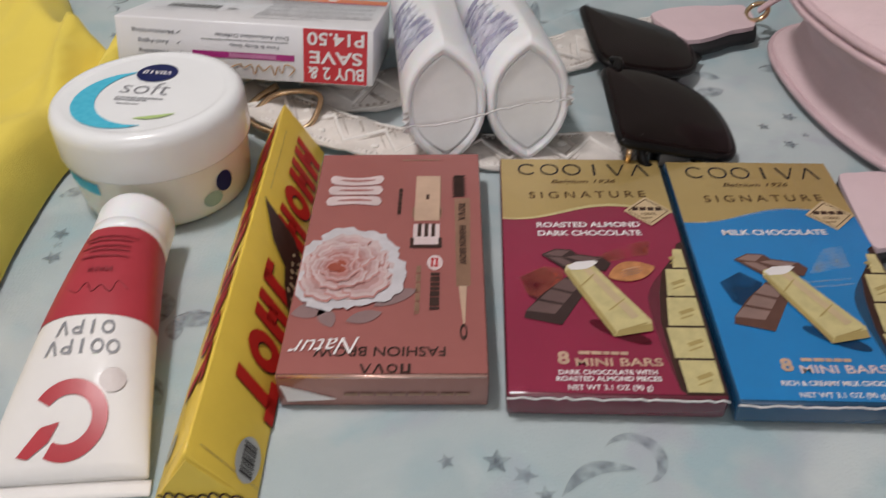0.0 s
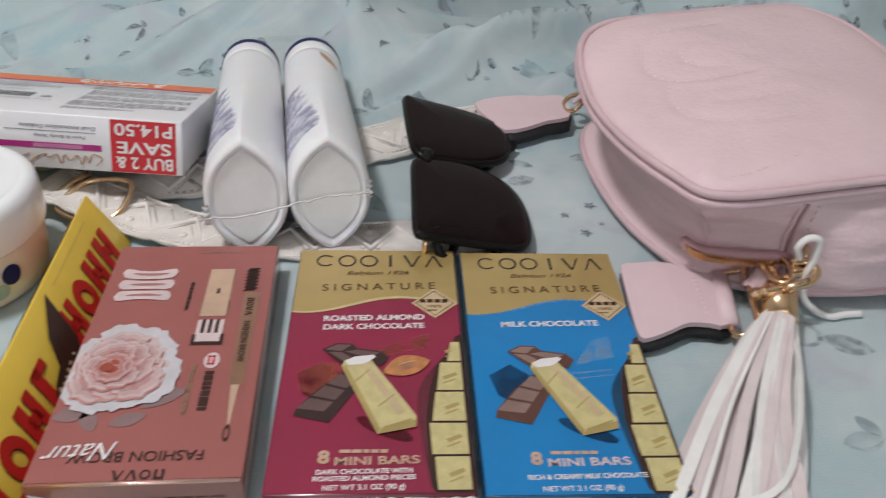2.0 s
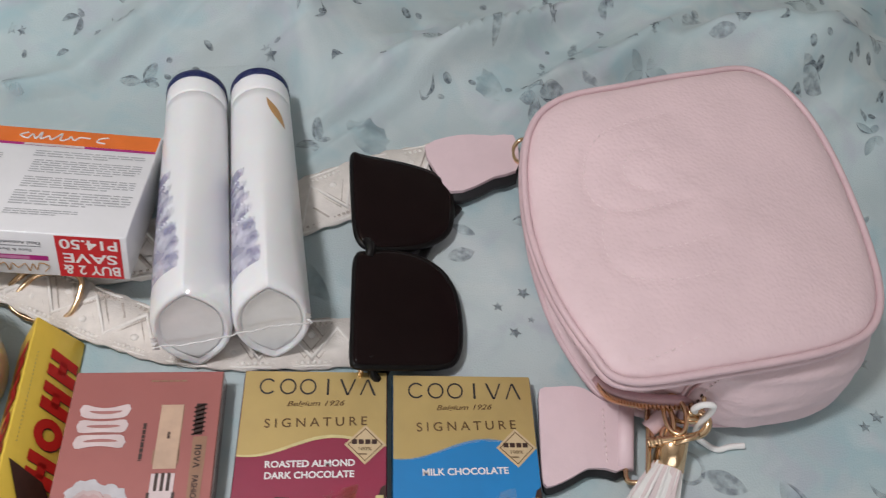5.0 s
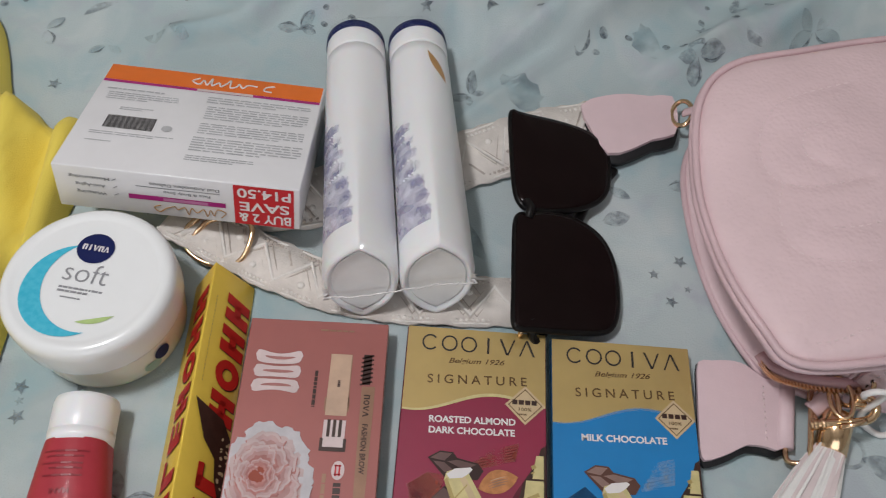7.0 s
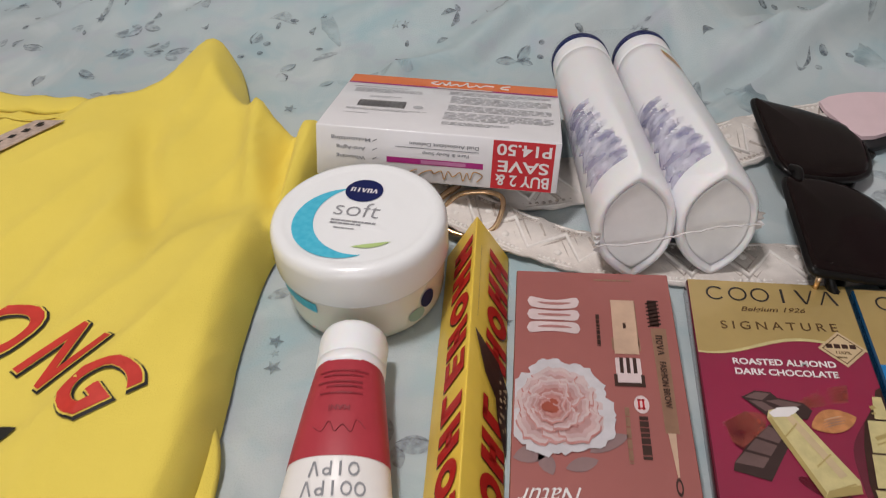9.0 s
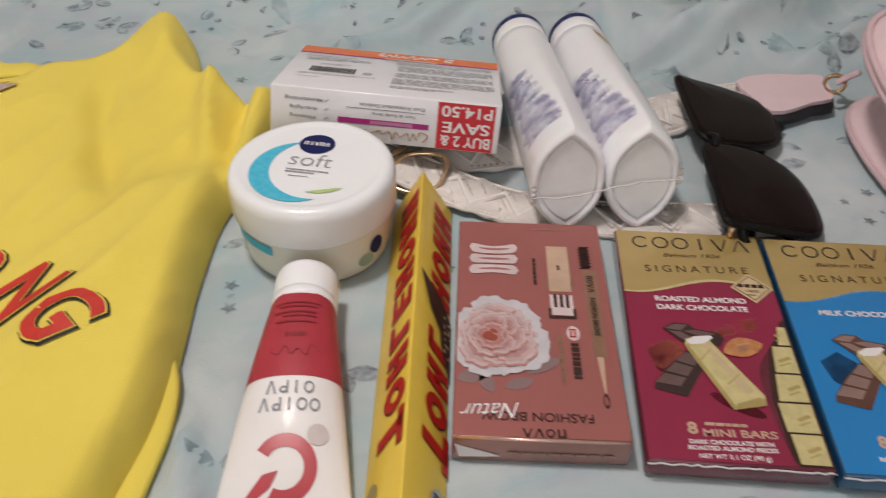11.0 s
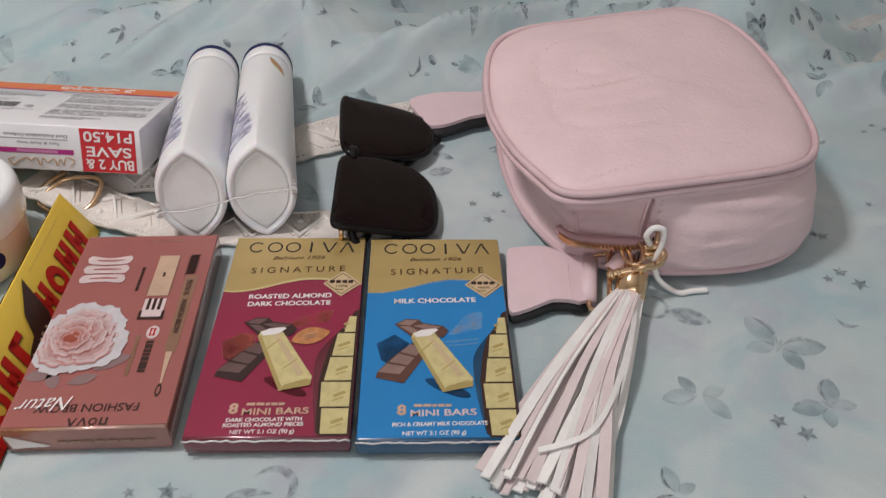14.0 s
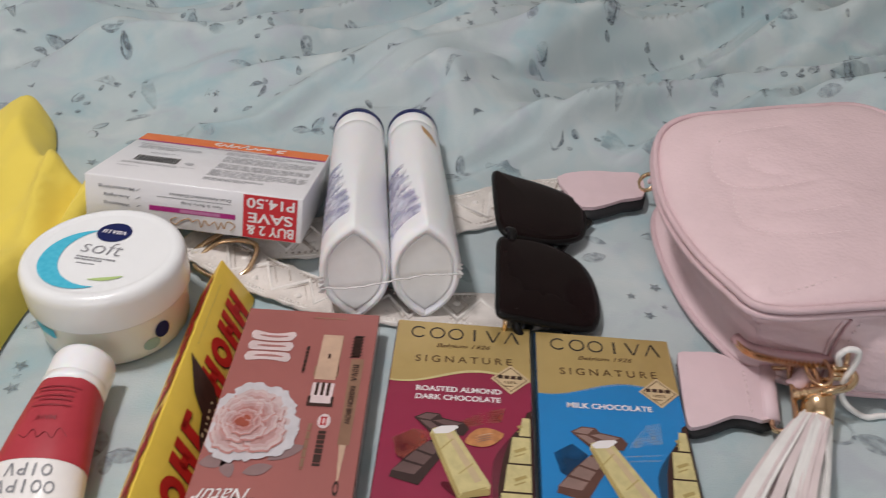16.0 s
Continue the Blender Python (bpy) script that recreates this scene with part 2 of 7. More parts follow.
# blue card darkened likewise for its shaded sides
BLUE_SIDE_SHADED = mat("blue_side_shaded", (0.008, 0.07, 0.16), 0.25, var=0.15, scale=30, coat=0.8, bump=0.2, bscale=80)
GOLD_CARD = mat("gold_card", (0.63, 0.45, 0.17), 0.34, 0.4, var=0.12, scale=14, coat=1.0, coat_rough=0.08, bump=0.22, bscale=45)
GOLD_WRAP = mat("gold_wrapper_print", (0.72, 0.62, 0.30), 0.35, 0.15, var=0.12, scale=160, coat=0.6)
GOLD_WRAP_DARK = mat("gold_wrapper_shade_print", (0.50, 0.38, 0.14), 0.35, 0.15, var=0.1, coat=0.6)
CREAM_PANEL = mat("ivory_print", (0.66, 0.50, 0.30), 0.4, coat=0.3)
CHOC_DARK = mat("dark_chocolate_print", (0.055, 0.032, 0.030), 0.4, var=0.15, coat=0.3, coat_rough=0.04, spec=0.15)
CHOC_MID = mat("chocolate_print", (0.17, 0.105, 0.10), 0.4, var=0.15, coat=0.3, coat_rough=0.04, spec=0.15)
CHOC_MILK = mat("milk_chocolate_print", (0.13, 0.062, 0.048), 0.4, var=0.15, coat=0.3, coat_rough=0.04, spec=0.15)
CHOC_MILK_LIGHT = mat("milk_chocolate_light_print", (0.31, 0.20, 0.175), 0.4, var=0.15, coat=0.3, coat_rough=0.04, spec=0.15)
ALMOND = mat("almond_print", (0.62, 0.27, 0.11), 0.4, var=0.2, scale=250, coat=0.3, coat_rough=0.04, spec=0.15)
SMEAR_RED = faded("red_streak_print", (0.52, 0.12, 0.08), 0.0, 0.75, 90, 0.3)
SMEAR_BLUE = faded("light_streak_print", (0.50, 0.66, 0.82), 0.0, 0.5, 160, 0.3)
SHADE_BLUE = faded("blue_shadow_print", (0.005, 0.05, 0.14), 0.4, 0.9, 60, 0.3)
SHADE_PLUM = faded("plum_shadow_print", (0.12, 0.004, 0.015), 0.4, 0.9, 60, 0.3)
SOAP_CARD = mat("white_card", (0.78, 0.77, 0.79), 0.35, var=0.03, scale=30, coat=0.3)
ORANGE_CARD = mat("orange_card", (0.80, 0.17, 0.015), 0.4, var=0.06, coat=0.2)
SOAP_INK = mat("soap_fine_print", (0.52, 0.52, 0.54), 0.5, spec=0.2)
MAGENTA = mat("magenta_print", (0.45, 0.02, 0.22), 0.4)
LABEL_RED = mat("label_red", (0.58, 0.02, 0.03), 0.4, var=0.06)
YELLOW_COTTON = mat("yellow_jersey", (0.84, 0.67, 0.12), 0.9, var=0.04, scale=14, bump=0.4, bscale=1200, sheen=0.1, spec=0.15)
SHIRT_RED = mat("shirt_red_print", (0.62, 0.035, 0.02), 0.7, var=0.1, scale=100)
SHIRT_BLACK = mat("shirt_black_print", (0.015, 0.012, 0.01), 0.75, var=0.2)
TAG_CLOTH = mat("tag_cloth", (0.62, 0.48, 0.40), 0.8, var=0.2, scale=200)
BULB = bpy.data.materials.new("bulb_glow")
BULB.use_nodes = True
BULB.node_tree.nodes["Principled BSDF"].inputs["Emission Color"].default_value = (1, 0.95, 0.88, 1)
BULB.node_tree.nodes["Principled BSDF"].inputs["Emission Strength"].default_value = 20.0


# ---- building tools ----
def finish(name, bm, material, parent=None, label="", smooth=True, m=None):
    me = bpy.data.meshes.new(name)
    bm.normal_update()
    bm.to_mesh(me)
    bm.free()
    if smooth:
        me.shade_smooth()
    for mt in (material if isinstance(material, (list, tuple)) else (material,)):
        me.materials.append(mt)
    ob = new(name, me)
    if parent:
        ob.parent = parent
    if m is not None:
        ob.matrix_basis = m
    if label:
        tagged(ob, label)
    return ob


def part(name, bm, material, parent, label="", smooth=True, m=None):
    return finish(name, bm, material, parent, label, smooth, m)


def thing(name, m, label, category, group="", kind=""):
    ob = new(name)
    ob.empty_display_size = 0.02
    ob.matrix_basis = m
    return tagged(ob, label, category, group, kind)


def box_bm(sx, sy, sz, bevel=0.0, base=True, seg=2):
    """A box on z = 0 (or centred), with rounded edges."""
    bm = bmesh.new()
    bmesh.ops.create_cube(bm, size=1)
    for v in bm.verts:
        v.co = Vector((v.co.x * sx, v.co.y * sy, (v.co.z + (0.5 if base else 0)) * sz))
    if bevel:
        bmesh.ops.bevel(bm, geom=bm.edges[:], offset=bevel, segments=seg, profile=0.5, affect="EDGES")
    return bm


def loft(rings, cap=True, closed_loop=False):
    bm = bmesh.new()
    rows = [[bm.verts.new(p) for p in r] for r in rings]
    n = len(rows[0])
    pairs = list(zip(rows, rows[1:])) + ([(rows[-1], rows[0])] if closed_loop else [])
    for a, b in pairs:
        for i in range(n):
            bm.faces.new((a[i], a[(i + 1) % n], b[(i + 1) % n], b[i]))
    if cap and not closed_loop:
        bm.faces.new(rows[0][::-1])
        bm.faces.new(rows[-1])
    bmesh.ops.recalc_face_normals(bm, faces=bm.faces[:])
    return bm


def frames_of(pts, closed=False):
    n = len(pts)
    out, up = [], Vector((0, 0, 1))
    for i in range(n):
        a = pts[(i - 1) % n] if closed or i else pts[0]
        b = pts[(i + 1) % n] if closed or i < n - 1 else pts[-1]
        d = (Vector(b) - Vector(a)).normalized()
        if abs(d.dot(up)) > 0.95:
            up = Vector((1, 0, 0))
        s = d.cross(up).normalized()
        out.append((Vector(pts[i]), s, s.cross(d).normalized()))
        up = out[-1][2]
    return out


def tube(pts, r, seg=8, closed=False, flat=1.0):
    rings = []
    for c, s, u in frames_of(pts, closed):
        rings.append([c + s * r * math.cos(a) + u * r * flat * math.sin(a) for a in (2 * math.pi * k / seg for k in range(seg))])
    return loft(rings, closed_loop=closed)


def smooth_path(pts, per=8, closed=False):
    """Catmull-Rom through the points."""
    pts = [Vector(p) for p in pts]
    n, out = len(pts), []
    for i in range(n if closed else n - 1):
        p0 = pts[(i - 1) % n] if closed or i else pts[0]
        p1, p2 = pts[i], pts[(i + 1) % n]
        p3 = pts[(i + 2) % n] if closed or i + 2 < n else pts[-1]
        for k in range(per):
            t = k / per
            out.append(0.5 * ((2 * p1) + (p2 - p0) * t + (2 * p0 - 5 * p1 + 4 * p2 - p3) * t * t + (3 * p1 - p0 - 3 * p2 + p3) * t ** 3))
    if not closed:
        out.append(pts[-1])
    return out


def ngon(bm, pts, z=0.0, fn=None):
    vs = [bm.verts.new((p[0], p[1], z) if fn is None else fn(p[0], p[1], z)) for p in pts]
    f = bm.faces.new(vs)
    f.normal_update()
    if fn is None and f.normal.z < 0:
        f.normal_flip()
    return f


def flat_shape(polys, z=0.0, fn=None):
    """Flat printed shapes; every shape a list of (x, y)."""
    bm = bmesh.new()
    for p in polys:
        ngon(bm, p, z, fn)
    bmesh.ops.remove_doubles(bm, verts=bm.verts[:], dist=1e-6)
    bmesh.ops.triangulate(bm, faces=bm.faces[:])
    return bm


def ink(name, polys, material, parent, z, label="", mm=True):
    k = 0.001 if mm else 1.0
    return part(name, flat_shape([[(x * k, y * k) for x, y in p] for p in polys], z), material, parent, label, smooth=False)


def rect(cx, cy, w, h, rot=0.0, slant=0.0):
    a = radians(rot)
    out = []
    for x, y in ((-w / 2, -h / 2), (w / 2, -h / 2), (w / 2, h / 2), (-w / 2, h / 2)):
        x += slant * y
        out.append((cx + x * math.cos(a) - y * math.sin(a), cy + x * math.sin(a) + y * math.cos(a)))
    return out


def oval(cx, cy, rx, ry, rot=0.0, n=28, a0=0.0, a1=360.0):
    a = radians(rot)
    full = abs(a1 - a0) >= 360
    out = []
    for k in range(n if full else n + 1):
        t = radians(a0 + (a1 - a0) * k / n)
        x, y = rx * math.cos(t), ry * math.sin(t)
        out.append((cx + x * math.cos(a) - y * math.sin(a), cy + x * math.sin(a) + y * math.cos(a)))
    return out


def arc_band(cx, cy, r0, r1, a0, a1, n=28, taper=False, ry=1.0):
    """A ring section; with taper a crescent."""
    outer, inner = [], []
    for k in range(n + 1):
        t = radians(a0 + (a1 - a0) * k / n)
        w = math.sin(math.pi * k / n) if taper else 1.0
        mid = (r0 + r1) / 2
        h = (r1 - r0) / 2 * max(w, 0.02)
        outer.append((cx + (mid + h) * math.cos(t), cy + (mid + h) * math.sin(t) * ry))
        inner.append((cx + (mid - h) * math.cos(t), cy + (mid - h) * math.sin(t) * ry))
    return outer + inner[::-1]


def ring_quads(cx, cy, r0, r1, sx=1.0, sy=1.0, a0=0, a1=360, n=20, rot=0.0):
    """A ring as short quads, so that its hole stays open."""
    out = []
    c, s = math.cos(radians(rot)), math.sin(radians(rot))
    for k in range(n):
        q = []
        for t, r in ((k, r0), (k, r1), (k + 1, r1), (k + 1, r0)):
            a = radians(a0 + (a1 - a0) * t / n)
            x, y = r * math.cos(a) * sx, r * math.sin(a) * sy
            q.append((cx + x * c - y * s, cy + x * s + y * c))
        out.append(q)
    return out


def text_bm(s, width, height, bold=0.0, shear=0.0, spacing=1.0):
    """Lettering in the built-in font, scaled to width x height, centred."""
    cu = bpy.data.curves.new("lettering", "FONT")
    cu.body, cu.shear, cu.space_character, cu.offset, cu.resolution_u = s, shear, spacing, bold, 5
    cu.align_x = "CENTER"
    ob = new("lettering", cu)
    dg = bpy.context.evaluated_depsgraph_get()
    me = bpy.data.meshes.new_from_object(ob.evaluated_get(dg))
    bpy.data.objects.remove(ob)
    bpy.data.curves.remove(cu)
    bm = bmesh.new()
    bm.from_mesh(me)
    bpy.data.meshes.remove(me)
    xs, ys = [v.co.x for v in bm.verts], [v.co.y for v in bm.verts]
    w, h = max(xs) - min(xs), max(ys) - min(ys)
    cx, cy = (max(xs) + min(xs)) / 2, (max(ys) + min(ys)) / 2
    for v in bm.verts:
        v.co = Vector(((v.co.x - cx) * width / w, (v.co.y - cy) * height / h, 0))
    return bm


def words(s, cx, cy, w, h, material, parent, z, rot=0.0, bold=0.02, shear=0.0, spacing=1.0, name="lettering"):
    """Readable print on a flat top; millimetres."""
    return part(name, text_bm(s, w * 0.001, h * 0.001, bold, shear, spacing), material, parent, smooth=False, m=pose(cx * 0.001, cy * 0.001, z, 0, 0, rot))


def bars(cx, cy, w, h, n, material, parent, z, fill=0.75, rot=0.0, name="fine_print", seed=1):
    """Unreadable lines of print."""
    rnd = random.Random(seed)
    polys = []
    a = radians(rot)
    for i in range(n):
        y = h * (0.5 - (i + 0.5) / n)
        x = -w / 2
        end = w / 2 * (1 if i < n - 1 else rnd.uniform(0.2, 0.9))
        while x < end - w * 0.02:
            ln = min(rnd.uniform(0.05, 0.16) * w, end - x)
            px, py = x + ln / 2, y
            polys.append(rect(cx + px * math.cos(a) - py * math.sin(a), cy + px * math.sin(a) + py * math.cos(a), ln, h / n * fill * 0.6, rot))
            x += ln + w * 0.018
    return ink(name, polys, material, parent, z)


def emblem(cx, cy, w, h, kinds, material, parent, z, name="emblem_shape", rot=0.0, thick=0.2, slant=0.0):
    """Plain shapes in place of a brand's lettering: o a ring, i a bar, v a wedge, n a block with a slit."""
    n = len(kinds)
    cell = w / n
    a = radians(rot)
    for i, k in enumerate(kinds):
        polys = []
        x, ww, t = (i + 0.5) * cell - w / 2, cell * 0.84, h * thick
        if k == "o":
            polys += ring_quads(x, 0, 1 - 2 * thick * 0.8, 1, ww / 2, h / 2, n=18)
        elif k == "c":
            polys += ring_quads(x, 0, 1 - 2 * thick * 0.8, 1, ww / 2, h / 2, 40, 320, n=16)
        elif k == "i":
            polys.append(rect(x, 0, t, h))
        elif k == "v":
            polys += [rect(x - ww * 0.22, 0, t, h, 0, -0.42 * ww / h), rect(x + ww * 0.22, 0, t * 0.7, h, 0, 0.42 * ww / h)]
        elif k == "a":
            polys += [rect(x - ww * 0.22, 0, t * 0.7, h, 0, 0.42 * ww / h), rect(x + ww * 0.22, 0, t, h, 0, -0.42 * ww / h)]
        else:
            polys += [rect(x - ww * 0.32, 0, t, h), rect(x + ww * 0.32, 0, t, h), rect(x, h * 0.38, ww * 0.5, t * 0.8)]
        polys = [[(cx + (px + slant * y) * math.cos(a) - y * math.sin(a), cy + (px + slant * y) * math.sin(a) + y * math.cos(a)) for px, y in p] for p in polys]
        ink(name, polys, material, parent, z)


def smoothstep(a, b, x):
    t = min(1.0, max(0.0, (x - a) / (b - a)))
    return t * t * (3 - 2 * t)


# sharp creases pulled into the sheet behind the things: from, to, height, half width
CREASES = [(-0.205, 0.378, -0.150, 0.399, 0.013, 0.009), (-0.150, 0.399, -0.112, 0.448, 0.014, 0.010), (-0.112, 0.448, -0.04, 0.52, 0.012, 0.012),
           (0.004, 0.458, 0.058, 0.512, 0.016, 0.010), (0.058, 0.512, 0.20, 0.67, 0.018, 0.012), (0.018, 0.368, 0.062, 0.410, 0.010, 0.008), (0.062, 0.410, 0.134, 0.482, 0.013, 0.010),
           (0.108, 0.490, 0.192, 0.548, 0.013, 0.010), (0.192, 0.548, 0.34, 0.63, 0.014, 0.012), (-0.46, 0.46, -0.30, 0.60, 0.017, 0.013), (-0.30, 0.60, -0.10, 0.74, 0.017, 0.014)]


def crease_z(x, y):
    """Each crease is steep on the side away from the lamp and runs out slowly on the other."""
    z = 0.0
    for ax, ay, bx, by, h, w in CREASES:
        ex, ey = bx - ax, by - ay
        n = math.hypot(ex, ey)
        t = ((x - ax) * ex + (y - ay) * ey) / (n * n)
        if -0.15 < t < 1.15:
            r = (ex * (y - ay) - ey * (x - ax)) / n
            if -0.06 < r < 0.06:
                z = max(z, h * math.exp(-(r / (w * (0.6 if r < 0 else 1.7))) ** 2) * smoothstep(-0.15, 0.1, t) * smoothstep(1.15, 0.9, t))
    return z


def cloth_z(x, y):
    """The sheet's height: flat under the things, long slanting folds behind them."""
    m = smoothstep(0.37, 0.48, y - 0.05 * smoothstep(-0.15, -0.25, x) + 0.12 * smoothstep(0.0, 0.5, x) * 0.3)
    side = smoothstep(0.40, 0.62, x) * 0.5
    near = smoothstep(-0.10, -0.3, y) * 0.35
    c, s = math.cos(radians(33)), math.sin(radians(33))
    u, v = x * c + y * s, -x * s + y * c
    n1 = noise.noise((u * 2.6, v * 13.0, 1.7))
    n2 = noise.noise((u * 4.5 + 9, v * 25.0 - x * 3, 5.1))
    r1, r2 = (1 - math.sqrt(n1 * n1 + 0.004)) ** 4, (1 - math.sqrt(n2 * n2 + 0.008)) ** 3
    n3 = noise.noise((u * 3.4 - 2, v * 9.0, 8.8))
    z = max(m, side, near) * (0.052 * r1 + 0.022 * r2 + 0.042 * n3 * m)
    w = smoothstep(-0.174, -0.184, x) * smoothstep(-0.209, -0.200, x) * (1 - m) * smoothstep(0.07, 0.02, y)
    z += w * 0.015 * (1 - abs(noise.noise((x * 26 + y * 9, y * 6.0, 3.3)))) ** 5
    d = abs((y - 0.327) - 1.05 * (x - 0.012))
    z += 0.006 * math.exp(-(d / 0.006) ** 2) * smoothstep(0.0, 0.03, x) * smoothstep(0.17, 0.08, x)
    if y > 0.36:
        z += crease_z(x, y)
    return z + 0.0008 * noise.noise((x * 9, y * 9, 0.4)) + 0.0010 * noise.noise((x * 17 + 4, y * 23, 7.4))


# ---- room and bed ----
X0, X1, Y0, Y1, ZF, ZC = -2.1, 1.9, -2.2, 2.3, -0.55, 2.1


def slab(name, cx, cy, cz, sx, sy, sz, material, label, category):
    ob = finish(name, box_bm(sx, sy, sz, 0, False), material, smooth=False, m=pose(cx, cy, cz))
    return tagged(ob, label, category, kind="structure")


slab("floor", (X0 + X1) / 2, (Y0 + Y1) / 2, ZF - 0.05, X1 - X0 + 0.2, Y1 - Y0 + 0.2, 0.1, FLOOR, "plain brown tiled bedroom floor under the bed", "floor")
slab("ceiling", (X0 + X1) / 2, (Y0 + Y1) / 2, ZC + 0.05, X1 - X0 + 0.2, Y1 - Y0 + 0.2, 0.1, CEIL, "plain off-white painted bedroom ceiling", "ceiling")
slab("wall_north", (X0 + X1) / 2, Y1 + 0.05, (ZF + ZC) / 2, X1 - X0 + 0.2, 0.1, ZC - ZF, PLASTER, "plain painted wall beyond the bed", "wall")


def wall_with_opening(x0, x1, z0, z1):
    """The wall at the bed's foot, open where the added, unseen window sits."""
    bm = bmesh.new()
    for ax, bx, az, bz in ((X0 - 0.1, x0, ZF, ZC), (x1, X1 + 0.1, ZF, ZC), (x0, x1, ZF, z0), (x0, x1, z1, ZC)):
        bmesh.ops.create_cube(bm, size=1, matrix=pose((ax + bx) / 2, Y0 - 0.05, (az + bz) / 2) @ Matrix.Diagonal((bx - ax, 0.1, bz - az, 1)))
    tagged(finish("wall_south", bm, PLASTER, smooth=False), "plain painted wall with an added window behind the bed's foot", "wall", kind="structure")


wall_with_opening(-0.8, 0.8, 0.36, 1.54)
# unseen window, added to hold the fill light
win = thing("unseen_window", pose(0, Y0 - 0.05, 0.95), "unseen white framed window added for the frontal fill light", "window", kind="structure")
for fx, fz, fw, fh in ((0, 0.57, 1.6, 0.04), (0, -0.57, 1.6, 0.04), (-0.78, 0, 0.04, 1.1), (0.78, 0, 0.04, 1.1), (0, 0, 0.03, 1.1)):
    part("unseen_window_frame", box_bm(fw, 0.05, fh, 0.004, False), WHITE_PLASTIC, win, m=pose(fx, -0.01, fz))
slab("wall_west", X0 - 0.05, (Y0 + Y1) / 2, (ZF + ZC) / 2, 0.1, Y1 - Y0, ZC - ZF, PLASTER, "plain painted wall beside the bed", "wall")
slab("wall_east", X1 + 0.05, (Y0 + Y1) / 2, (ZF + ZC) / 2, 0.1, Y1 - Y0, ZC - ZF, PLASTER, "plain painted wall across the bed", "wall")

fixture = thing("ceiling_lamp", pose(LAMP_AT[0], LAMP_AT[1], LAMP_AT[2] + 0.12), "bare white bulb hanging under the bedroom ceiling", "lamp")
prof = [(0.0, 0.08), (0.05, 0.08), (0.05, 0.065), (0.018, 0.05), (0.018, 0.035), (0.0, 0.035)]
part("lamp_cord", tube([(0, 0, 0.075), (0.002, 0, 0.15), (0, 0, ZC - LAMP_AT[2] - 0.12)], 0.003, 8), WHITE_PLASTIC, fixture)
part("lamp_holder", loft([[(max(r, 0.0005) * math.cos(2 * math.pi * k / 20), max(r, 0.0005) * math.sin(2 * math.pi * k / 20), z) for k in range(20)] for r, z in prof]), WHITE_PLASTIC, fixture)
part("bulb", loft([[(max(r, 0.0005) * math.cos(2 * math.pi * k / 20), max(r, 0.0005) * math.sin(2 * math.pi * k / 20), z) for k in range(20)] for r, z in [(0.0, -0.035), (0.02, -0.03), (0.033, -0.005), (0.03, 0.01), (0.02, 0.025), (0.014, 0.034)]]), BULB, fixture)


BX0, BX1, BY0, BY1 = -1.0, 1.1, -0.75, 1.45
bed = thing("bed", pose((BX0 + BX1) / 2, (BY0 + BY1) / 2, ZF), "wide bed under a pale blue printed sheet", "bed")
part("mattress", box_bm(BX1 - BX0 - 0.03, BY1 - BY0 - 0.03, 0.26, 0.04, seg=3), MATTRESS, bed, m=pose(0, 0, 0.28))
part("bed_base", box_bm(BX1 - BX0 - 0.06, BY1 - BY0 - 0.06, 0.28, 0.01), TAN_DARK, bed)


def sheet_mesh(step=0.0055):
    nx, ny = int((BX1 - BX0) / step), int((BY1 - BY0) / step)
    verts, faces = [], []
    for j in range(-1, ny + 2):
        for i in range(-1, nx + 2):
            x = BX0 + (BX1 - BX0) * min(max(i, 0), nx) / nx
            y = BY0 + (BY1 - BY0) * min(max(j, 0), ny) / ny
            drop = i < 0 or j < 0 or i > nx or j > ny
            verts.append((x, y, -0.25 if drop else cloth_z(x, y)))
    w = nx + 3
    for j in range(ny + 2):
        for i in range(nx + 2):
            faces.append((j * w + i, j * w + i + 1, (j + 1) * w + i + 1, (j + 1) * w + i))
    me = bpy.data.meshes.new("bed_sheet")
    me.from_pydata(verts, [], faces)
    me.shade_smooth()
    me.materials.append(SHEET)
    return me


sheet = tagged(new("bed_sheet", sheet_mesh()), "pale blue-green cotton bed sheet printed with stars and butterflies, creased", "bed sheet")


def motif_star(r, rnd):
    p0 = rnd.uniform(0, 360)
    return [[((r if k % 2 == 0 else r * 0.45) * math.cos(radians(p0 + 36 * k)), (r if k % 2 == 0 else r * 0.45) * math.sin(radians(p0 + 36 * k))) for k in range(10)]]


def motif_leaf(ln, w, bend=0.0, n=9):
    up = [(-ln / 2 + ln * k / n, w / 2 * math.sin(math.pi * k / n) ** 0.8 + bend * math.sin(math.pi * k / n)) for k in range(n + 1)]
    lo = [(-ln / 2 + ln * k / n, -w / 2 * math.sin(math.pi * k / n) ** 0.8 + bend * math.sin(math.pi * k / n)) for k in range(n - 1, 0, -1)]
    return up + lo


def turned(p, a, dx=0.0, dy=0.0):
    c, s = math.cos(radians(a)), math.sin(radians(a))
    return [(x * c - y * s + dx, x * s + y * c + dy) for x, y in p]


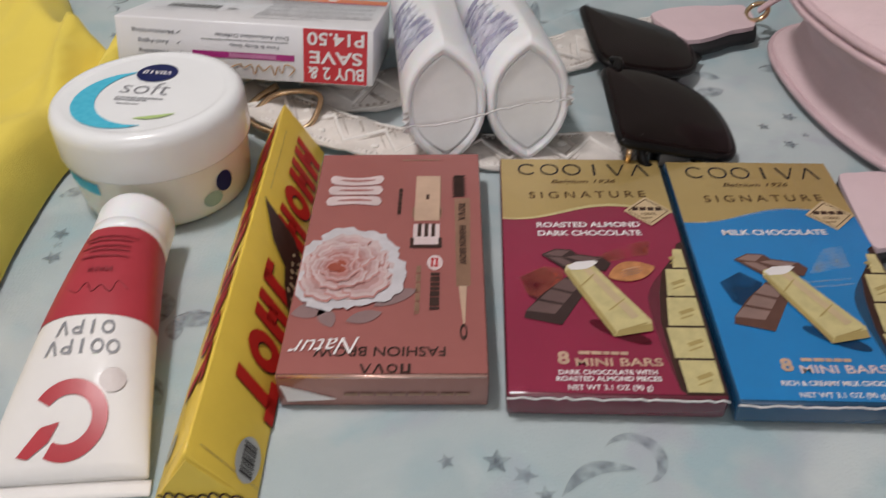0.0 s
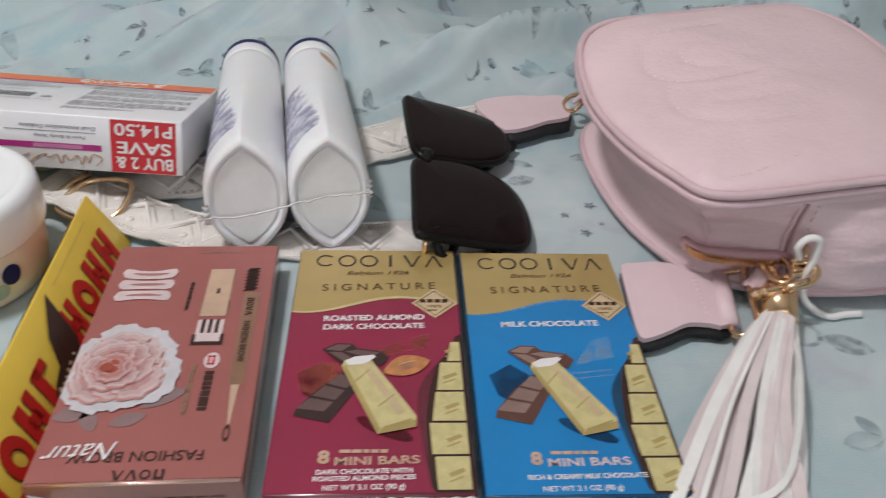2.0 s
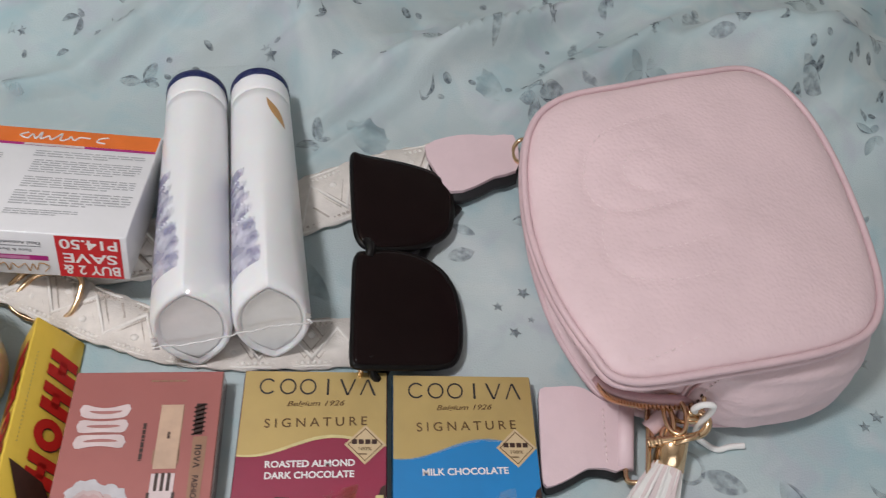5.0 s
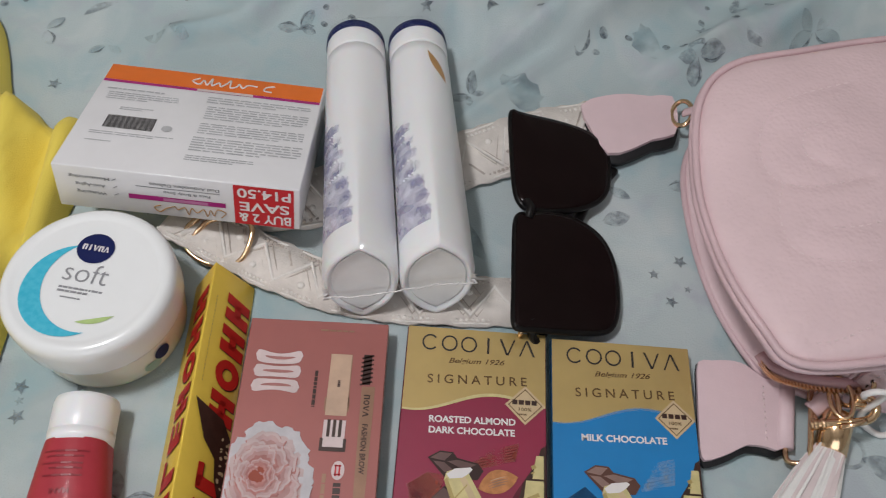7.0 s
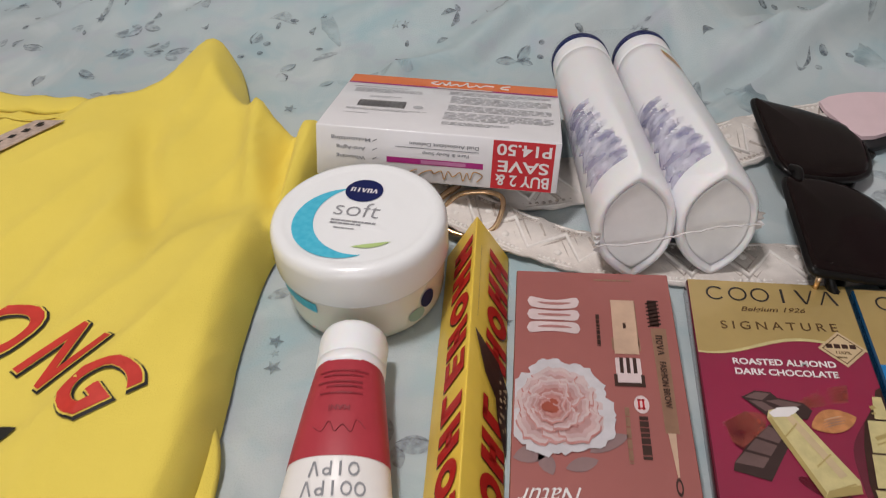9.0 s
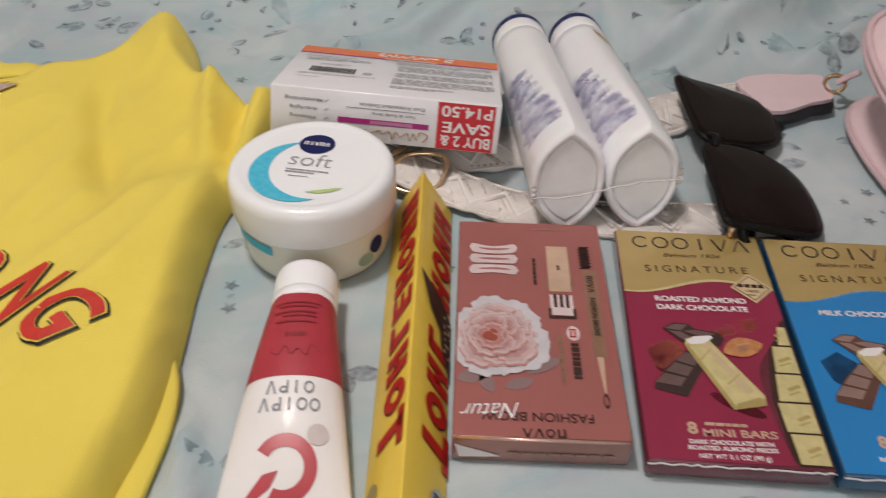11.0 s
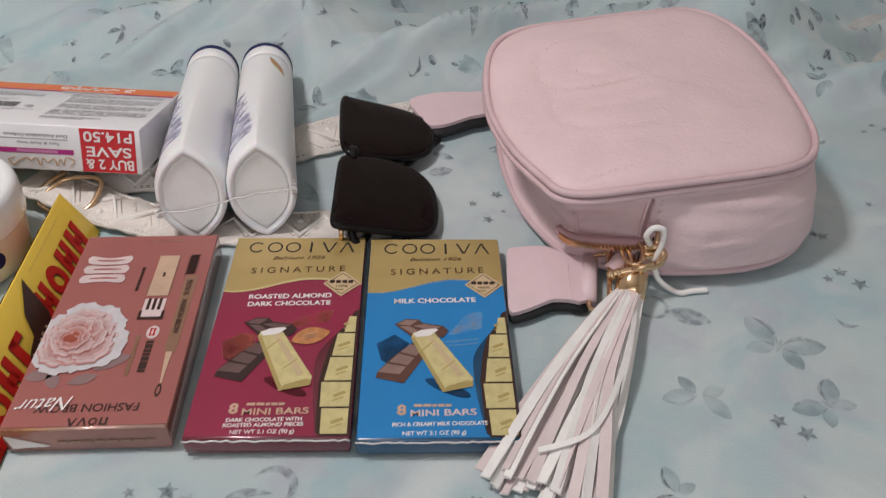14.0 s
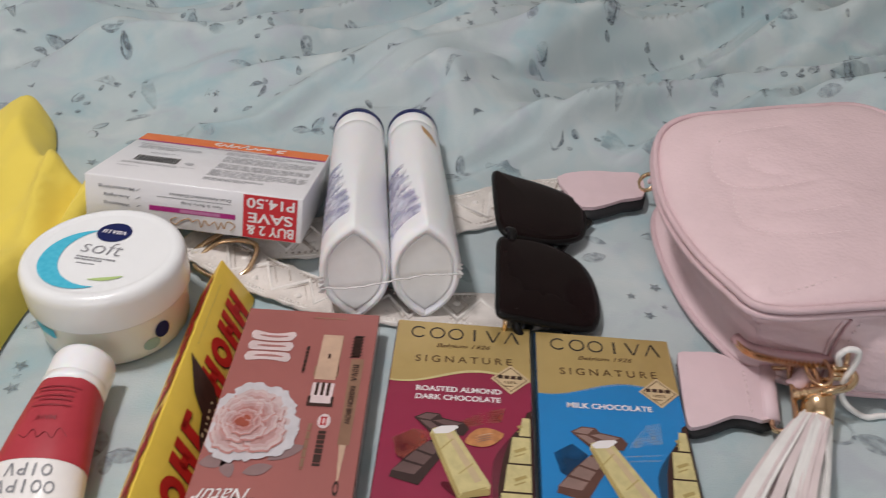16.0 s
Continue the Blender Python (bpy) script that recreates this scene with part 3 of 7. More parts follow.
def motif_butterfly(sz):
    wings = [turned(motif_leaf(sz, sz * 0.5), 35, sz * 0.5, sz * 0.25), turned(motif_leaf(sz, sz * 0.5), 145, -sz * 0.5, sz * 0.25),
             turned(motif_leaf(sz * 0.7, sz * 0.4), -40, sz * 0.35, -sz * 0.25), turned(motif_leaf(sz * 0.7, sz * 0.4), 220, -sz * 0.35, -sz * 0.25)]
    edges = [turned(motif_leaf(sz, sz * 0.12, sz * 0.2), 35, sz * 0.45, sz * 0.3), turned(motif_leaf(sz, sz * 0.12, -sz * 0.2), 145, -sz * 0.45, sz * 0.3), turned(motif_leaf(sz * 0.5, sz * 0.1), 90)]
    return wings, edges


INKS = {"dark": [], "mid": [], "pale": []}


def stamp(kind, polys, x, y, a):
    for p in polys:
        INKS[kind].append(turned(p, a, x, y))


def scatter():
    rnd = random.Random(11)
    spots = []
    # groups that the place shows near its front edge and beside the bag
    for x, y, r, k in ((0.002, -0.015, 5.5, "dark"), (-0.003, -0.05, 5, "dark"), (0.007, -0.055, 4, "dark"), (0.019, -0.028, 4, "dark"), (-0.016, -0.016, 3.5, "dark"), (0.012, -0.02, 5, "mid"),
                       (0.003, -0.036, 4, "mid"), (0.146, -0.018, 4.5, "dark"), (0.154, -0.036, 6, "dark"), (0.176, -0.031, 6, "dark"), (0.304, 0.033, 5, "dark"), (0.316, 0.025, 5.5, "dark"),
                       (0.303, -0.016, 5, "dark"), (0.382, 0.155, 5, "dark"), (0.390, 0.143, 6, "dark"), (0.372, 0.148, 4, "dark"), (0.160, 0.203, 4.5, "dark"), (0.167, 0.233, 5, "dark"), (0.150, 0.222, 4, "dark"),
                       (0.171, 0.213, 3, "mid"), (-0.208, 0.088, 5, "dark"), (-0.212, 0.105, 5, "dark"), (-0.21, 0.097, 3, "mid"), (-0.123, -0.05, 6, "dark"), (-0.145, -0.056, 5.5, "dark"), (-0.09, -0.052, 4, "mid")):
        stamp(k, motif_star(r * 0.001, rnd), x, y, 0)
        spots.append((x, y))
    stamp("mid", [arc_band(0, 0, 0.008, 0.013, -70, 150, 14, True)], 0.05, -0.012, 0)
    stamp("mid", [motif_leaf(0.03, 0.006, 0.006)], 0.038, -0.022, 25)
    stamp("dark", [motif_leaf(0.03, 0.0022)], 0.064, -0.034, 14)
    stamp("pale", motif_butterfly(0.02)[0], 0.08, -0.047, 10)
    w, e = motif_butterfly(0.026)
    stamp("pale", w, 0.322, 0.088, -30), stamp("mid", e, 0.322, 0.088, -30)
    w, e = motif_butterfly(0.02)
    stamp("pale", w, 0.267, 0.05, 160), stamp("mid", e[:1], 0.267, 0.05, 160)
    stamp("pale", w, 0.334, 0.044, 40), stamp("mid", e, 0.334, 0.044, 40)
    stamp("mid", ring_quads(0, 0, 0.008, 0.0105, n=14), 0.255, 0.118, 0)
    stamp("mid", [motif_leaf(0.028, 0.014)], 0.275, 0.11, -20)
    stamp("pale", w, 0.287, -0.043, 70), stamp("mid", e, 0.287, -0.043, 70)
    stamp("mid", [motif_leaf(0.018, 0.008)], 0.129, 0.283, -25), stamp("mid", [motif_leaf(0.02, 0.012)], 0.127, 0.262, 20)
    stamp("mid", w, 0.230, 0.565, 15), stamp("dark", e, 0.230, 0.565, 15)
    spots += [(0.05, -0.012), (0.064, -0.034), (0.08, -0.047), (0.322, 0.088), (0.267, 0.05), (0.334, 0.044), (0.255, 0.118), (0.287, -0.043), (0.129, 0.283), (0.23, 0.565)]
    tries = 0
    while len(spots) < 1150 and tries < 30000:
        tries += 1
        x, y = rnd.uniform(BX0 + 0.03, BX1 - 0.03), rnd.uniform(BY0 + 0.03, BY1 - 0.03)
        if any((x - a) ** 2 + (y - b) ** 2 < 0.036 ** 2 for a, b in spots):
            continue
        spots.append((x, y))
        k, a = rnd.random(), rnd.uniform(0, 360)
        if k < 0.30:
            for _ in range(rnd.randint(1, 3)):
                stamp(rnd.choice(("dark", "dark", "mid")), motif_star(rnd.uniform(0.003, 0.006), rnd), x + rnd.uniform(-0.016, 0.016), y + rnd.uniform(-0.016, 0.016), 0)
        elif k < 0.58:
            w, e = motif_butterfly(rnd.uniform(0.013, 0.022))
            stamp(rnd.choice(("mid", "pale")), w[:rnd.randint(2, 4)], x, y, a), stamp("dark", e[:rnd.randint(1, 2)], x, y, a)
        elif k < 0.66:
            stamp(rnd.choice(("mid", "dark")), [motif_leaf(rnd.uniform(0.012, 0.024), rnd.uniform(0.003, 0.006), rnd.uniform(-0.005, 0.005))], x, y, a)
        elif k < 0.8:
            stamp("mid", [motif_leaf(rnd.uniform(0.016, 0.028), rnd.uniform(0.008, 0.014), rnd.uniform(-0.003, 0.003))], x, y, a)
            stamp("dark", [motif_leaf(0.02, 0.002, 0.004)], x, y, a + 20)
        elif k < 0.92:
            stamp(rnd.choice(("mid", "dark")), [arc_band(0, 0, 0.007, 0.0105, 0, rnd.uniform(120, 220), 12, True)], x, y, a)
        else:
            stamp("pale", [[(px * (1 + 0.25 * math.sin(5 * j)), py * (1 + 0.2 * math.cos(3 * j))) for j, (px, py) in enumerate(oval(0, 0, rnd.uniform(0.014, 0.026), rnd.uniform(0.006, 0.014), 0, 16))]], x, y, a)

    # small specks and strokes, thick towards the head of the bed
    for _ in range(460):
        x, y, a = rnd.uniform(-0.6, 0.7), 0.40 + 0.5 * rnd.random() ** 1.3, rnd.uniform(0, 360)
        k = rnd.random()
        if k < 0.45:
            stamp("dark", [oval(0, 0, rnd.uniform(0.002, 0.0042), rnd.uniform(0.0018, 0.0035), 0, 9)], x, y, a)
        elif k < 0.8:
            stamp("dark", [motif_leaf(rnd.uniform(0.007, 0.016), rnd.uniform(0.003, 0.006), rnd.uniform(-0.004, 0.004))], x, y, a)
        else:
            stamp("mid", [motif_leaf(rnd.uniform(0.012, 0.03), rnd.uniform(0.006, 0.012), rnd.uniform(-0.006, 0.006))], x, y, a)


scatter()
for lift, (kind, material, name) in enumerate((("pale", INK_PALE, "pale_print"), ("mid", INK_MID, "butterfly_print"), ("dark", INK_DARK, "star_print"))):
    bm = bmesh.new()
    for p in INKS[kind]:
        ngon(bm, p)
    bmesh.ops.triangulate(bm, faces=bm.faces[:])
    long_edges = [e for e in bm.edges if e.calc_length() > 0.007]
    bmesh.ops.subdivide_edges(bm, edges=long_edges, cuts=2)
    bmesh.ops.triangulate(bm, faces=[f for f in bm.faces if len(f.verts) > 3])
    for v in bm.verts:
        v.co.z = cloth_z(v.co.x, v.co.y) + 0.0005 + 0.0002 * lift
    tagged(part(name, bm, material, sheet), kind="stuff")

# ---- packets of chocolate ----
def chocolate_packet(name, x, y, rot, card, side, label, dark):
    """A film-wrapped flat packet, gold across its head, with eight small bars in its window."""
    W, L, H = 0.081, 0.1575, 0.0115
    th = thing(name, pose(x, y, 0.001, 0, 0, rot), label, "chocolate box", "chocolate packets side by side")
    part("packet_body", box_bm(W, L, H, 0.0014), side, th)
    # seam fold of the wrap along the front edge
    rnd = random.Random(int(x * 1000))
    pts = [(-W / 2 + W * k / 30, -L / 2 - 0.0006 + rnd.uniform(-0.0004, 0.0004), H - 0.0012 + rnd.uniform(-0.0005, 0.0007)) for k in range(31)]
    part("wrap_seam", tube(pts, 0.00045, 6), FILM_SEAM, th, "crinkled clear wrap seam")
    z = H + 0.0002
    wave = [(-39.8 + 79.6 * k / 24, 31.5 + 4.5 * math.sin(2 * math.pi * (k / 24 * 0.95) + 4.2) + 5.0 * k / 24) for k in range(25)]
    edge = [(39.8, 12)] + [(30.0 + 7 * math.cos(math.pi * min(1, k / 9)) - 4.2 * math.sin(math.pi * k / 20), 10 - 85 * k / 20) for k in range(21)]
    panel = [(-39.8, -77.5)] + [(-39.8, wave[0][1])] + wave[1:] + edge + [(25.0, -77.5)]
    ink("front_panel", [panel], card, th, z)
    ink("gold_panel", [[(-39.8, 78)] + wave + [(39.8, 78)]], GOLD_CARD, th, z + 0.0001, "gold foil head panel")
    ink("wave_line", [[(x_, y_ + 0.5) for x_, y_ in wave] + [(x_, y_ - 0.5 - 0.9 * math.sin(math.pi * k / 24)) for k, (x_, y_) in reversed(list(enumerate(wave)))]], GOLD_WRAP if dark else SMEAR_BLUE, th, z + 0.0002)
    # window with the little bars
    ink("window", [[(39.8, 14), (39.8, -77.5), (23.4, -77.5), (22.4, -60), (22, -40), (24.4, -22), (29, -4)]], BROWN_INK, th, z - 0.0001)
    for k, (xl, yb, yt) in enumerate(((32.6, -6.5, 6), (27.2, -24.5, -7.6), (24.6, -42, -25.6), (24.0, -59.5, -43.2), (25.6, -76.5, -60.6))):
        top = xl + (2.0 if k < 3 else -0.6)
        bar = ink("small_bar", [[(xl, yb), (38.6, yb), (38.6, yt), (top, yt)]], GOLD_WRAP, th, z + 0.0003)
        ink("small_bar_print", [rect(33.2, (yb + yt) / 2, 6.5 if k else 2.5, 2.0, 25), rect(32.8, (yb + yt) / 2 - 3.2, 6 if k else 2, 0.8, 25)], GOLD_WRAP_DARK, bar, z + 0.0004)
    # head of the packet
    emblem(1.2, 68.5, 67, 10, "cooiva", DARK_INK, th, z + 0.0003, thick=0.13)
    words("Belgium 1926", 0.5, 57.8, 32, 4.2, BRONZE_INK, th, z + 0.0003, 1.5, 0.01, 0.35)
    words("SIGNATURE", 1.2, 47, 56, 5.4, BRONZE_INK, th, z + 0.0003, 2, 0.01, 0, 1.5)
    seal = ink("seal", [rect(28.4, 34, 16, 16, 45)], CREAM_PANEL, th, z + 0.0004, "ivory diamond seal")
    ink("seal_border", [rect(28.4 + a * 4.6, 34 + b * 4.6, 13.6, 0.5, 45 * c) for a, b, c in ((1, 1, -1), (-1, -1, -1), (1, -1, 1), (-1, 1, 1))], BRONZE_INK, seal, z + 0.0005)
    for k in range(4):
        ink("seal_mark", [rect(22.6 + 3.6 * k, 35.6, 2.9, 2.7)], BROWN_INK, seal, z + 0.0005)
    words("100%", 28.4, 31.6, 7, 2.0, BRONZE_INK, seal, z + 0.0005)
    bars(28.4, 28.6, 7.5, 2, 1, BRONZE_INK, seal, z + 0.0005)
    if dark:
        words("ROASTED ALMOND", -0.6, 23.2, 47.5, 3.9, WHITE_INK, th, z + 0.0003, 1.5, 0.03)
        words("DARK CHOCOLATE", -0.6, 17.0, 47, 3.9, WHITE_INK, th, z + 0.0003, 1.5, 0.03)
    else:
        words("MILK CHOCOLATE", -0.6, 20.6, 47, 4.0, WHITE_INK, th, z + 0.0003, 1.5, 0.03)
    c_dark, c_top = (CHOC_DARK, CHOC_MID) if dark else (CHOC_MILK, CHOC_MILK_LIGHT)
    # the picture of a broken bar and a wrapped one
    ink("picture_shadow", [[(-33, -14), (-23, -7), (-15, -14), (-25, -30), (-30, -26)]], SHADE_PLUM if dark else SHADE_BLUE, th, z + 0.0002)
    ink("picture_shadow", [oval(5, -46, 13, 3.6, -28)], SHADE_PLUM if dark else SHADE_BLUE, th, z + 0.0002)
    for p in [rect(9 + 1.8 * k, -1.0 + 2.0 * k, 30 - 3 * k, 2.1, 16) for k in range(6)] if dark else [rect(16 + 0.9 * k, -4 + 2.2 * k, 19 - 1.6 * k, 2.3, 16) for k in range(7)] + [rect(12, -12, 22, 0.9, 8), rect(14, -15, 18, 0.9, 8)]:
        ink("picture_streak", [p], SMEAR_RED if dark else SMEAR_BLUE, th, z + 0.0002)
    if dark:
        ink("picture_powder", [[(-34, -14), (-23, -7), (-13, -8), (-16, -16), (-26.5, -27), (-31, -24)]], SMEAR_RED, th, z + 0.00025)
    low = ink("picture_bar", [[(-32.5, -38.8), (-31.5, -34.5), (-23.5, -23.6), (-13.6, -13.5), (-7, -15), (-6, -22), (-17.7, -42.8)]], c_dark, th, z + 0.0003)
    for p in ([(-31.5, -34.8), (-20, -36.6), (-16.6, -31.4), (-26.5, -28.8)], [(-25.6, -27.6), (-15.8, -30.2), (-12.2, -24.6), (-20.8, -21.6)], [(-19.9, -20.5), (-11.4, -23.4), (-7.6, -17.6), (-14.4, -14.6)]):
        ink("picture_bar_top", [p], c_top, low, z + 0.0004)
    high = ink("picture_bar", [[(-23.5, 0.9), (-17.1, 5.0), (-10.1, 4.6), (-7.7, 1.6), (3.5, -0.6), (6.5, -4.5), (3.5, -9.5), (-13.6, -9.5)]], c_dark, th, z + 0.0005)
    for p in ([(-22.2, 0.8), (-17, 4.1), (-10.6, 3.8), (-14.6, -0.4)], [(-20.6, -0.8), (-14.6, -1.2), (-9.2, -5.4), (-14, -6.6)], [(-13, -0.6), (-7.4, 0.6), (2.6, -1.4), (-3.5, -4.6)]):
        ink("picture_bar_top", [p], c_top, high, z + 0.0006)
    wrapper = ink("picture_wrapper", [[(-14.2, -10.5), (-13.0, -6.2), (-9, -4.6), (-1.6, -5.8), (18.2, -39.6), (17.9, -45.4), (2.2, -49.3), (-9.5, -22)]], GOLD_WRAP, th, z + 0.0007, "gold paper bar picture")
    ink("picture_wrapper_end", [[(18.0, -41.6), (17.9, -45.6), (2.2, -49.3), (4.6, -45.4)]], GOLD_WRAP_DARK, wrapper, z + 0.0008)
    ink("picture_wrapper_side", [[(-14.2, -10.5), (-12.4, -9.4), (3.4, -46.6), (2.2, -49.3), (-9.5, -22)]], GOLD_WRAP_DARK, wrapper, z + 0.0008)
    ink("picture_wrapper_sheen", [[(-6.5, -8.5), (-3.6, -7.2), (13.6, -37.5), (10.4, -39.2)]], CREAM_PANEL, wrapper, z + 0.00085)
    for a_, b_ in (((-9.0, -20.5), (-2.0, -12.0)), ((2.0, -34.0), (9.0, -27.0)), ((6.0, -45.0), (16.0, -41.0))):
        ink("picture_crease", [[a_, b_, (b_[0] + 0.3, b_[1] - 0.7), (a_[0] + 0.3, a_[1] - 0.7)]], GOLD_WRAP_DARK, wrapper, z + 0.00088)
    ink("picture_paper", [[(-13.0, -7.4), (-8.9, -4.3), (-0.7, -3.1), (0.8, -4.2), (-1.9, -7.0), (-4.8, -8.9), (-11.3, -9.8)]], WHITE_INK, wrapper, z + 0.0009)
    if dark:
        nut = ink("picture_almond", [[(x_ + 14.5, y_ - 10.2) for x_, y_ in turned(motif_leaf(22, 12.5, 0.8, 16), 20)]], ALMOND, th, z + 0.0006)
        for k in range(4):
            ink("almond_grain", [[(x_ + 14.5, y_ - 12 + 1.3 * k) for x_, y_ in turned(motif_leaf(13 - abs(k - 1.5) * 2, 0.5, 0.4), 20)]], TAN_INK if k == 3 else CHOC_MILK_LIGHT, nut, z + 0.0007)
    # foot of the packet
    words("8", -18.5, -60.4, 4.6, 6.8, TAN_INK, th, z + 0.0003, 0, 0.04)
    bars(2.5, -57.6, 30, 2.4, 1, TAN_INK, th, z + 0.0003, 1.2)
    words("MINI BARS", 2.4, -62.2, 33, 4.2, TAN_INK if dark else PALE_PINK_INK, th, z + 0.0003, 1.2, 0.02)
    if dark:
        words("DARK CHOCOLATE WITH", -2.4, -67.4, 37, 2.4, WHITE_INK, th, z + 0.0003, 1, 0.03)
        words("ROASTED ALMOND PIECES", -2.4, -70.6, 39, 2.4, WHITE_INK, th, z + 0.0003, 1, 0.03)
    else:
        words("RICH & CREAMY MILK CHOCOLATE", 0.5, -69.2, 47, 2.5, WHITE_INK, th, z + 0.0003, 1, 0.03)
    words("NET WT 3.1 OZ (90 g)", -2.4, -75.2, 31, 3.3, WHITE_INK, th, z + 0.0003, 1, 0.02)
    return th


FILM_SEAM = mat("film_seam", (0.72, 0.70, 0.70), 0.35, var=0.12, scale=200, coat=0.3)
BRONZE_INK = mat("bronze_ink", (0.16, 0.09, 0.035), 0.35, 0.2)
chocolate_packet("chocolate_packet", 0.043, 0.0855, 1.8, PLUM, PLUM_SIDE_SHADED, "dark red and gold chocolate packet in clear wrap on the sheet", True)
chocolate_packet("chocolate_packet", 0.1265, 0.0865, 1.8, BLUE, BLUE_SIDE_SHADED, "bright blue and gold chocolate packet in clear wrap on the sheet", False)


# ---- rose make-up box ----
def petal_ring(cx, cy, r, n, size, seed, sq=0.82):
    """Ruffled petals set round a centre."""
    rnd = random.Random(seed)
    out = []
    for k in range(n):
        a = 360 * k / n + rnd.uniform(-8, 8)
        rk, size_k = r * rnd.uniform(0.86, 1.12), size * rnd.uniform(0.82, 1.22)
        px, py = cx + rk * math.cos(radians(a)), cy + rk * sq * math.sin(radians(a))
        pts = []
        for j in range(26):
            t = 2 * math.pi * j / 26
            rr = size_k * (1 + 0.09 * math.sin(8 * t + seed + k) + 0.05 * math.sin(13 * t + k))
            pts.append((rr * math.cos(t), rr * 0.8 * math.sin(t)))
        out.append(turned(pts, a + 90, px, py))
    return out


def makeup_box():
    W, L, H = 0.079, 0.150, 0.0165
    th = thing("makeup_box", pose(-0.0455, 0.082, 0.001, 0, 0, 3.4), "rose metallic make-up box with a printed peony", "cosmetics box")
    part("box_body", box_bm(W, L, H, 0.0008), ROSE_SIDE, th)
    # foil edge strip, made paler to carry the edge's highlight
    part("foil_edge_glint", tube([(-W / 2 + 0.001, -L / 2 + 0.0003, H - 0.0003), (0, -L / 2 + 0.0003, H - 0.0003), (W / 2 - 0.001, -L / 2 + 0.0003, H - 0.0003)], 0.0008, 6), ROSE_GLINT, th, "foil front edge, its highlight put into a paler strip")
    part("torn_flap", loft([[(-0.038, -0.0757, 0.012), (-0.018, -0.0757, 0.0045), (-0.036, -0.0757, 0.0035)], [(-0.038, -0.0752, 0.0122), (-0.018, -0.0752, 0.0047), (-0.036, -0.0752, 0.0033)]]), WHITE_INK, th, "torn paper corner", smooth=False)
    part("fine_print", flat_shape([rect(k * 0.006, 0, 0.005, 0.0016) for k in range(-2, 6)]), TAN_DARK, th, smooth=False, m=pose(0, -0.0754, 0.007, 90, 0, 0))
    z = H + 0.0002
    ink("lid_panel", [rect(0, 0.4, 78, 148)], ROSE_CARD, th, z)
    bars(16, 69, 30, 2.4, 1, TAN_DARK, th, z + 0.0002)
    for k, (yy, bend) in enumerate(((51.0, 2.4), (42.6, 0.6), (34.2, -1.2))):
        us = [-1 + 2 * j / 22 for j in range(23)]
        half = lambda u: (3.1 + 1.5 * u * u) * math.sqrt(max(0.0, 1 - abs(u) ** 7))
        edge = [(-20.3 + 13.2 * u, yy + bend * (u * u - 0.4) + half(u)) for u in us] + [(-20.3 + 13.2 * u, yy + bend * (u * u - 0.4) - half(u)) for u in us[-2:0:-1]]
        ink("brow_stencil", [edge], PALE_PINK_INK, th, z + 0.0003 + 0.00004 * k, "pale printed brow stencil")
        ink("stencil_slot", [[(-19.8 + 8.6 * u, yy + bend * (0.42 * u * u - 0.3) + 1.0 * (1 - u * u) ** 0.5) for u in us] + [(-19.8 + 8.6 * u, yy + bend * (0.42 * u * u - 0.3) - 0.8 * (1 - u * u) ** 0.5) for u in us[-2:0:-1]]], PETAL_ROSE, th, z + 0.0005)
    # peony
    ink("peony_leaf", [turned(motif_leaf(15, 9, 1), 10, -31, -41), turned(motif_leaf(20, 8, 1), 30, 3, -33), turned(motif_leaf(13, 7), -65, -24, -44), turned(motif_leaf(15, 7), 20, -9, -44)], LEAF_GREY, th, z + 0.0003)
    cx, cy = -18.0, -14.5
    tones = ((PETAL_WHITE, PETAL_WHITE, PETAL_PALE, PETAL_MID, PETAL_ROSE), (PETAL_PALE, PETAL_MID, PETAL_BLUSH, PETAL_ROSE, PETAL_PINK), (PETAL_PALE, PETAL_MID, PETAL_BLUSH, PETAL_ROSE, PETAL_PINK), (PETAL_MID, PETAL_BLUSH, PETAL_ROSE, PETAL_PINK, PETAL_DEEP))
    for lvl, (r, n, sz, fx, fy) in enumerate(((17.2, 10, 9.6, 0, 0), (12.4, 8, 8.8, -1, 0), (7.8, 6, 7.6, -2, -0.5), (4.0, 4, 5.2, -3.5, -1))):
        for k, p in enumerate(petal_ring(cx + fx, cy + fy, r, n, sz, 3 + lvl, 1.08)):
            zk = z + 0.0004 + 0.0006 * lvl + 0.00005 * k
            clip = lambda q, e: [(max(x, -38.6 + e + 0.01 * j), y) for j, (x, y) in enumerate(q)]
            mx, my = sum(q[0] for q in p) / len(p), sum(q[1] for q in p) / len(p)
            dx, dy = cx + fx - mx, cy + fy - my
            pet = ink("petal", [clip(p, 0)], tones[lvl][0], th, zk)
            if lvl:
                ink("petal_outline", [clip([(mx + (x - mx) * 1.06, my - 0.7 + (y - my) * 1.08) for x, y in p], 0)], PETAL_PINK, pet, zk - 0.00002)
            for g, (sc, sh) in enumerate(((0.90, 0.08), (0.78, 0.20), (0.64, 0.34), (0.46, 0.50))):
                ink("petal_blush", [clip([(mx + (x - mx) * sc + dx * sh, my + (y - my) * sc + dy * sh) for x, y in p], 0.1)], tones[lvl][g + 1], pet, zk + 0.000008 * (g + 1))
    ink("peony_heart", [oval(cx - 5.5, cy - 2.1, 2.9, 2.6)], PETAL_DEEP, th, z + 0.0027)
    # pictured tools
    ink("tool_cap", [rect(14.4, 36.5, 11.6, 36)], TAN_INK, th, z + 0.0003)
    ink("tool_cap_edge", [rect(14.4, 54, 12.4, 1.2), rect(14.4, 25, 13.6, 8), rect(20.4, 38, 0.6, 30)], TAN_DARK, th, z + 0.0002)
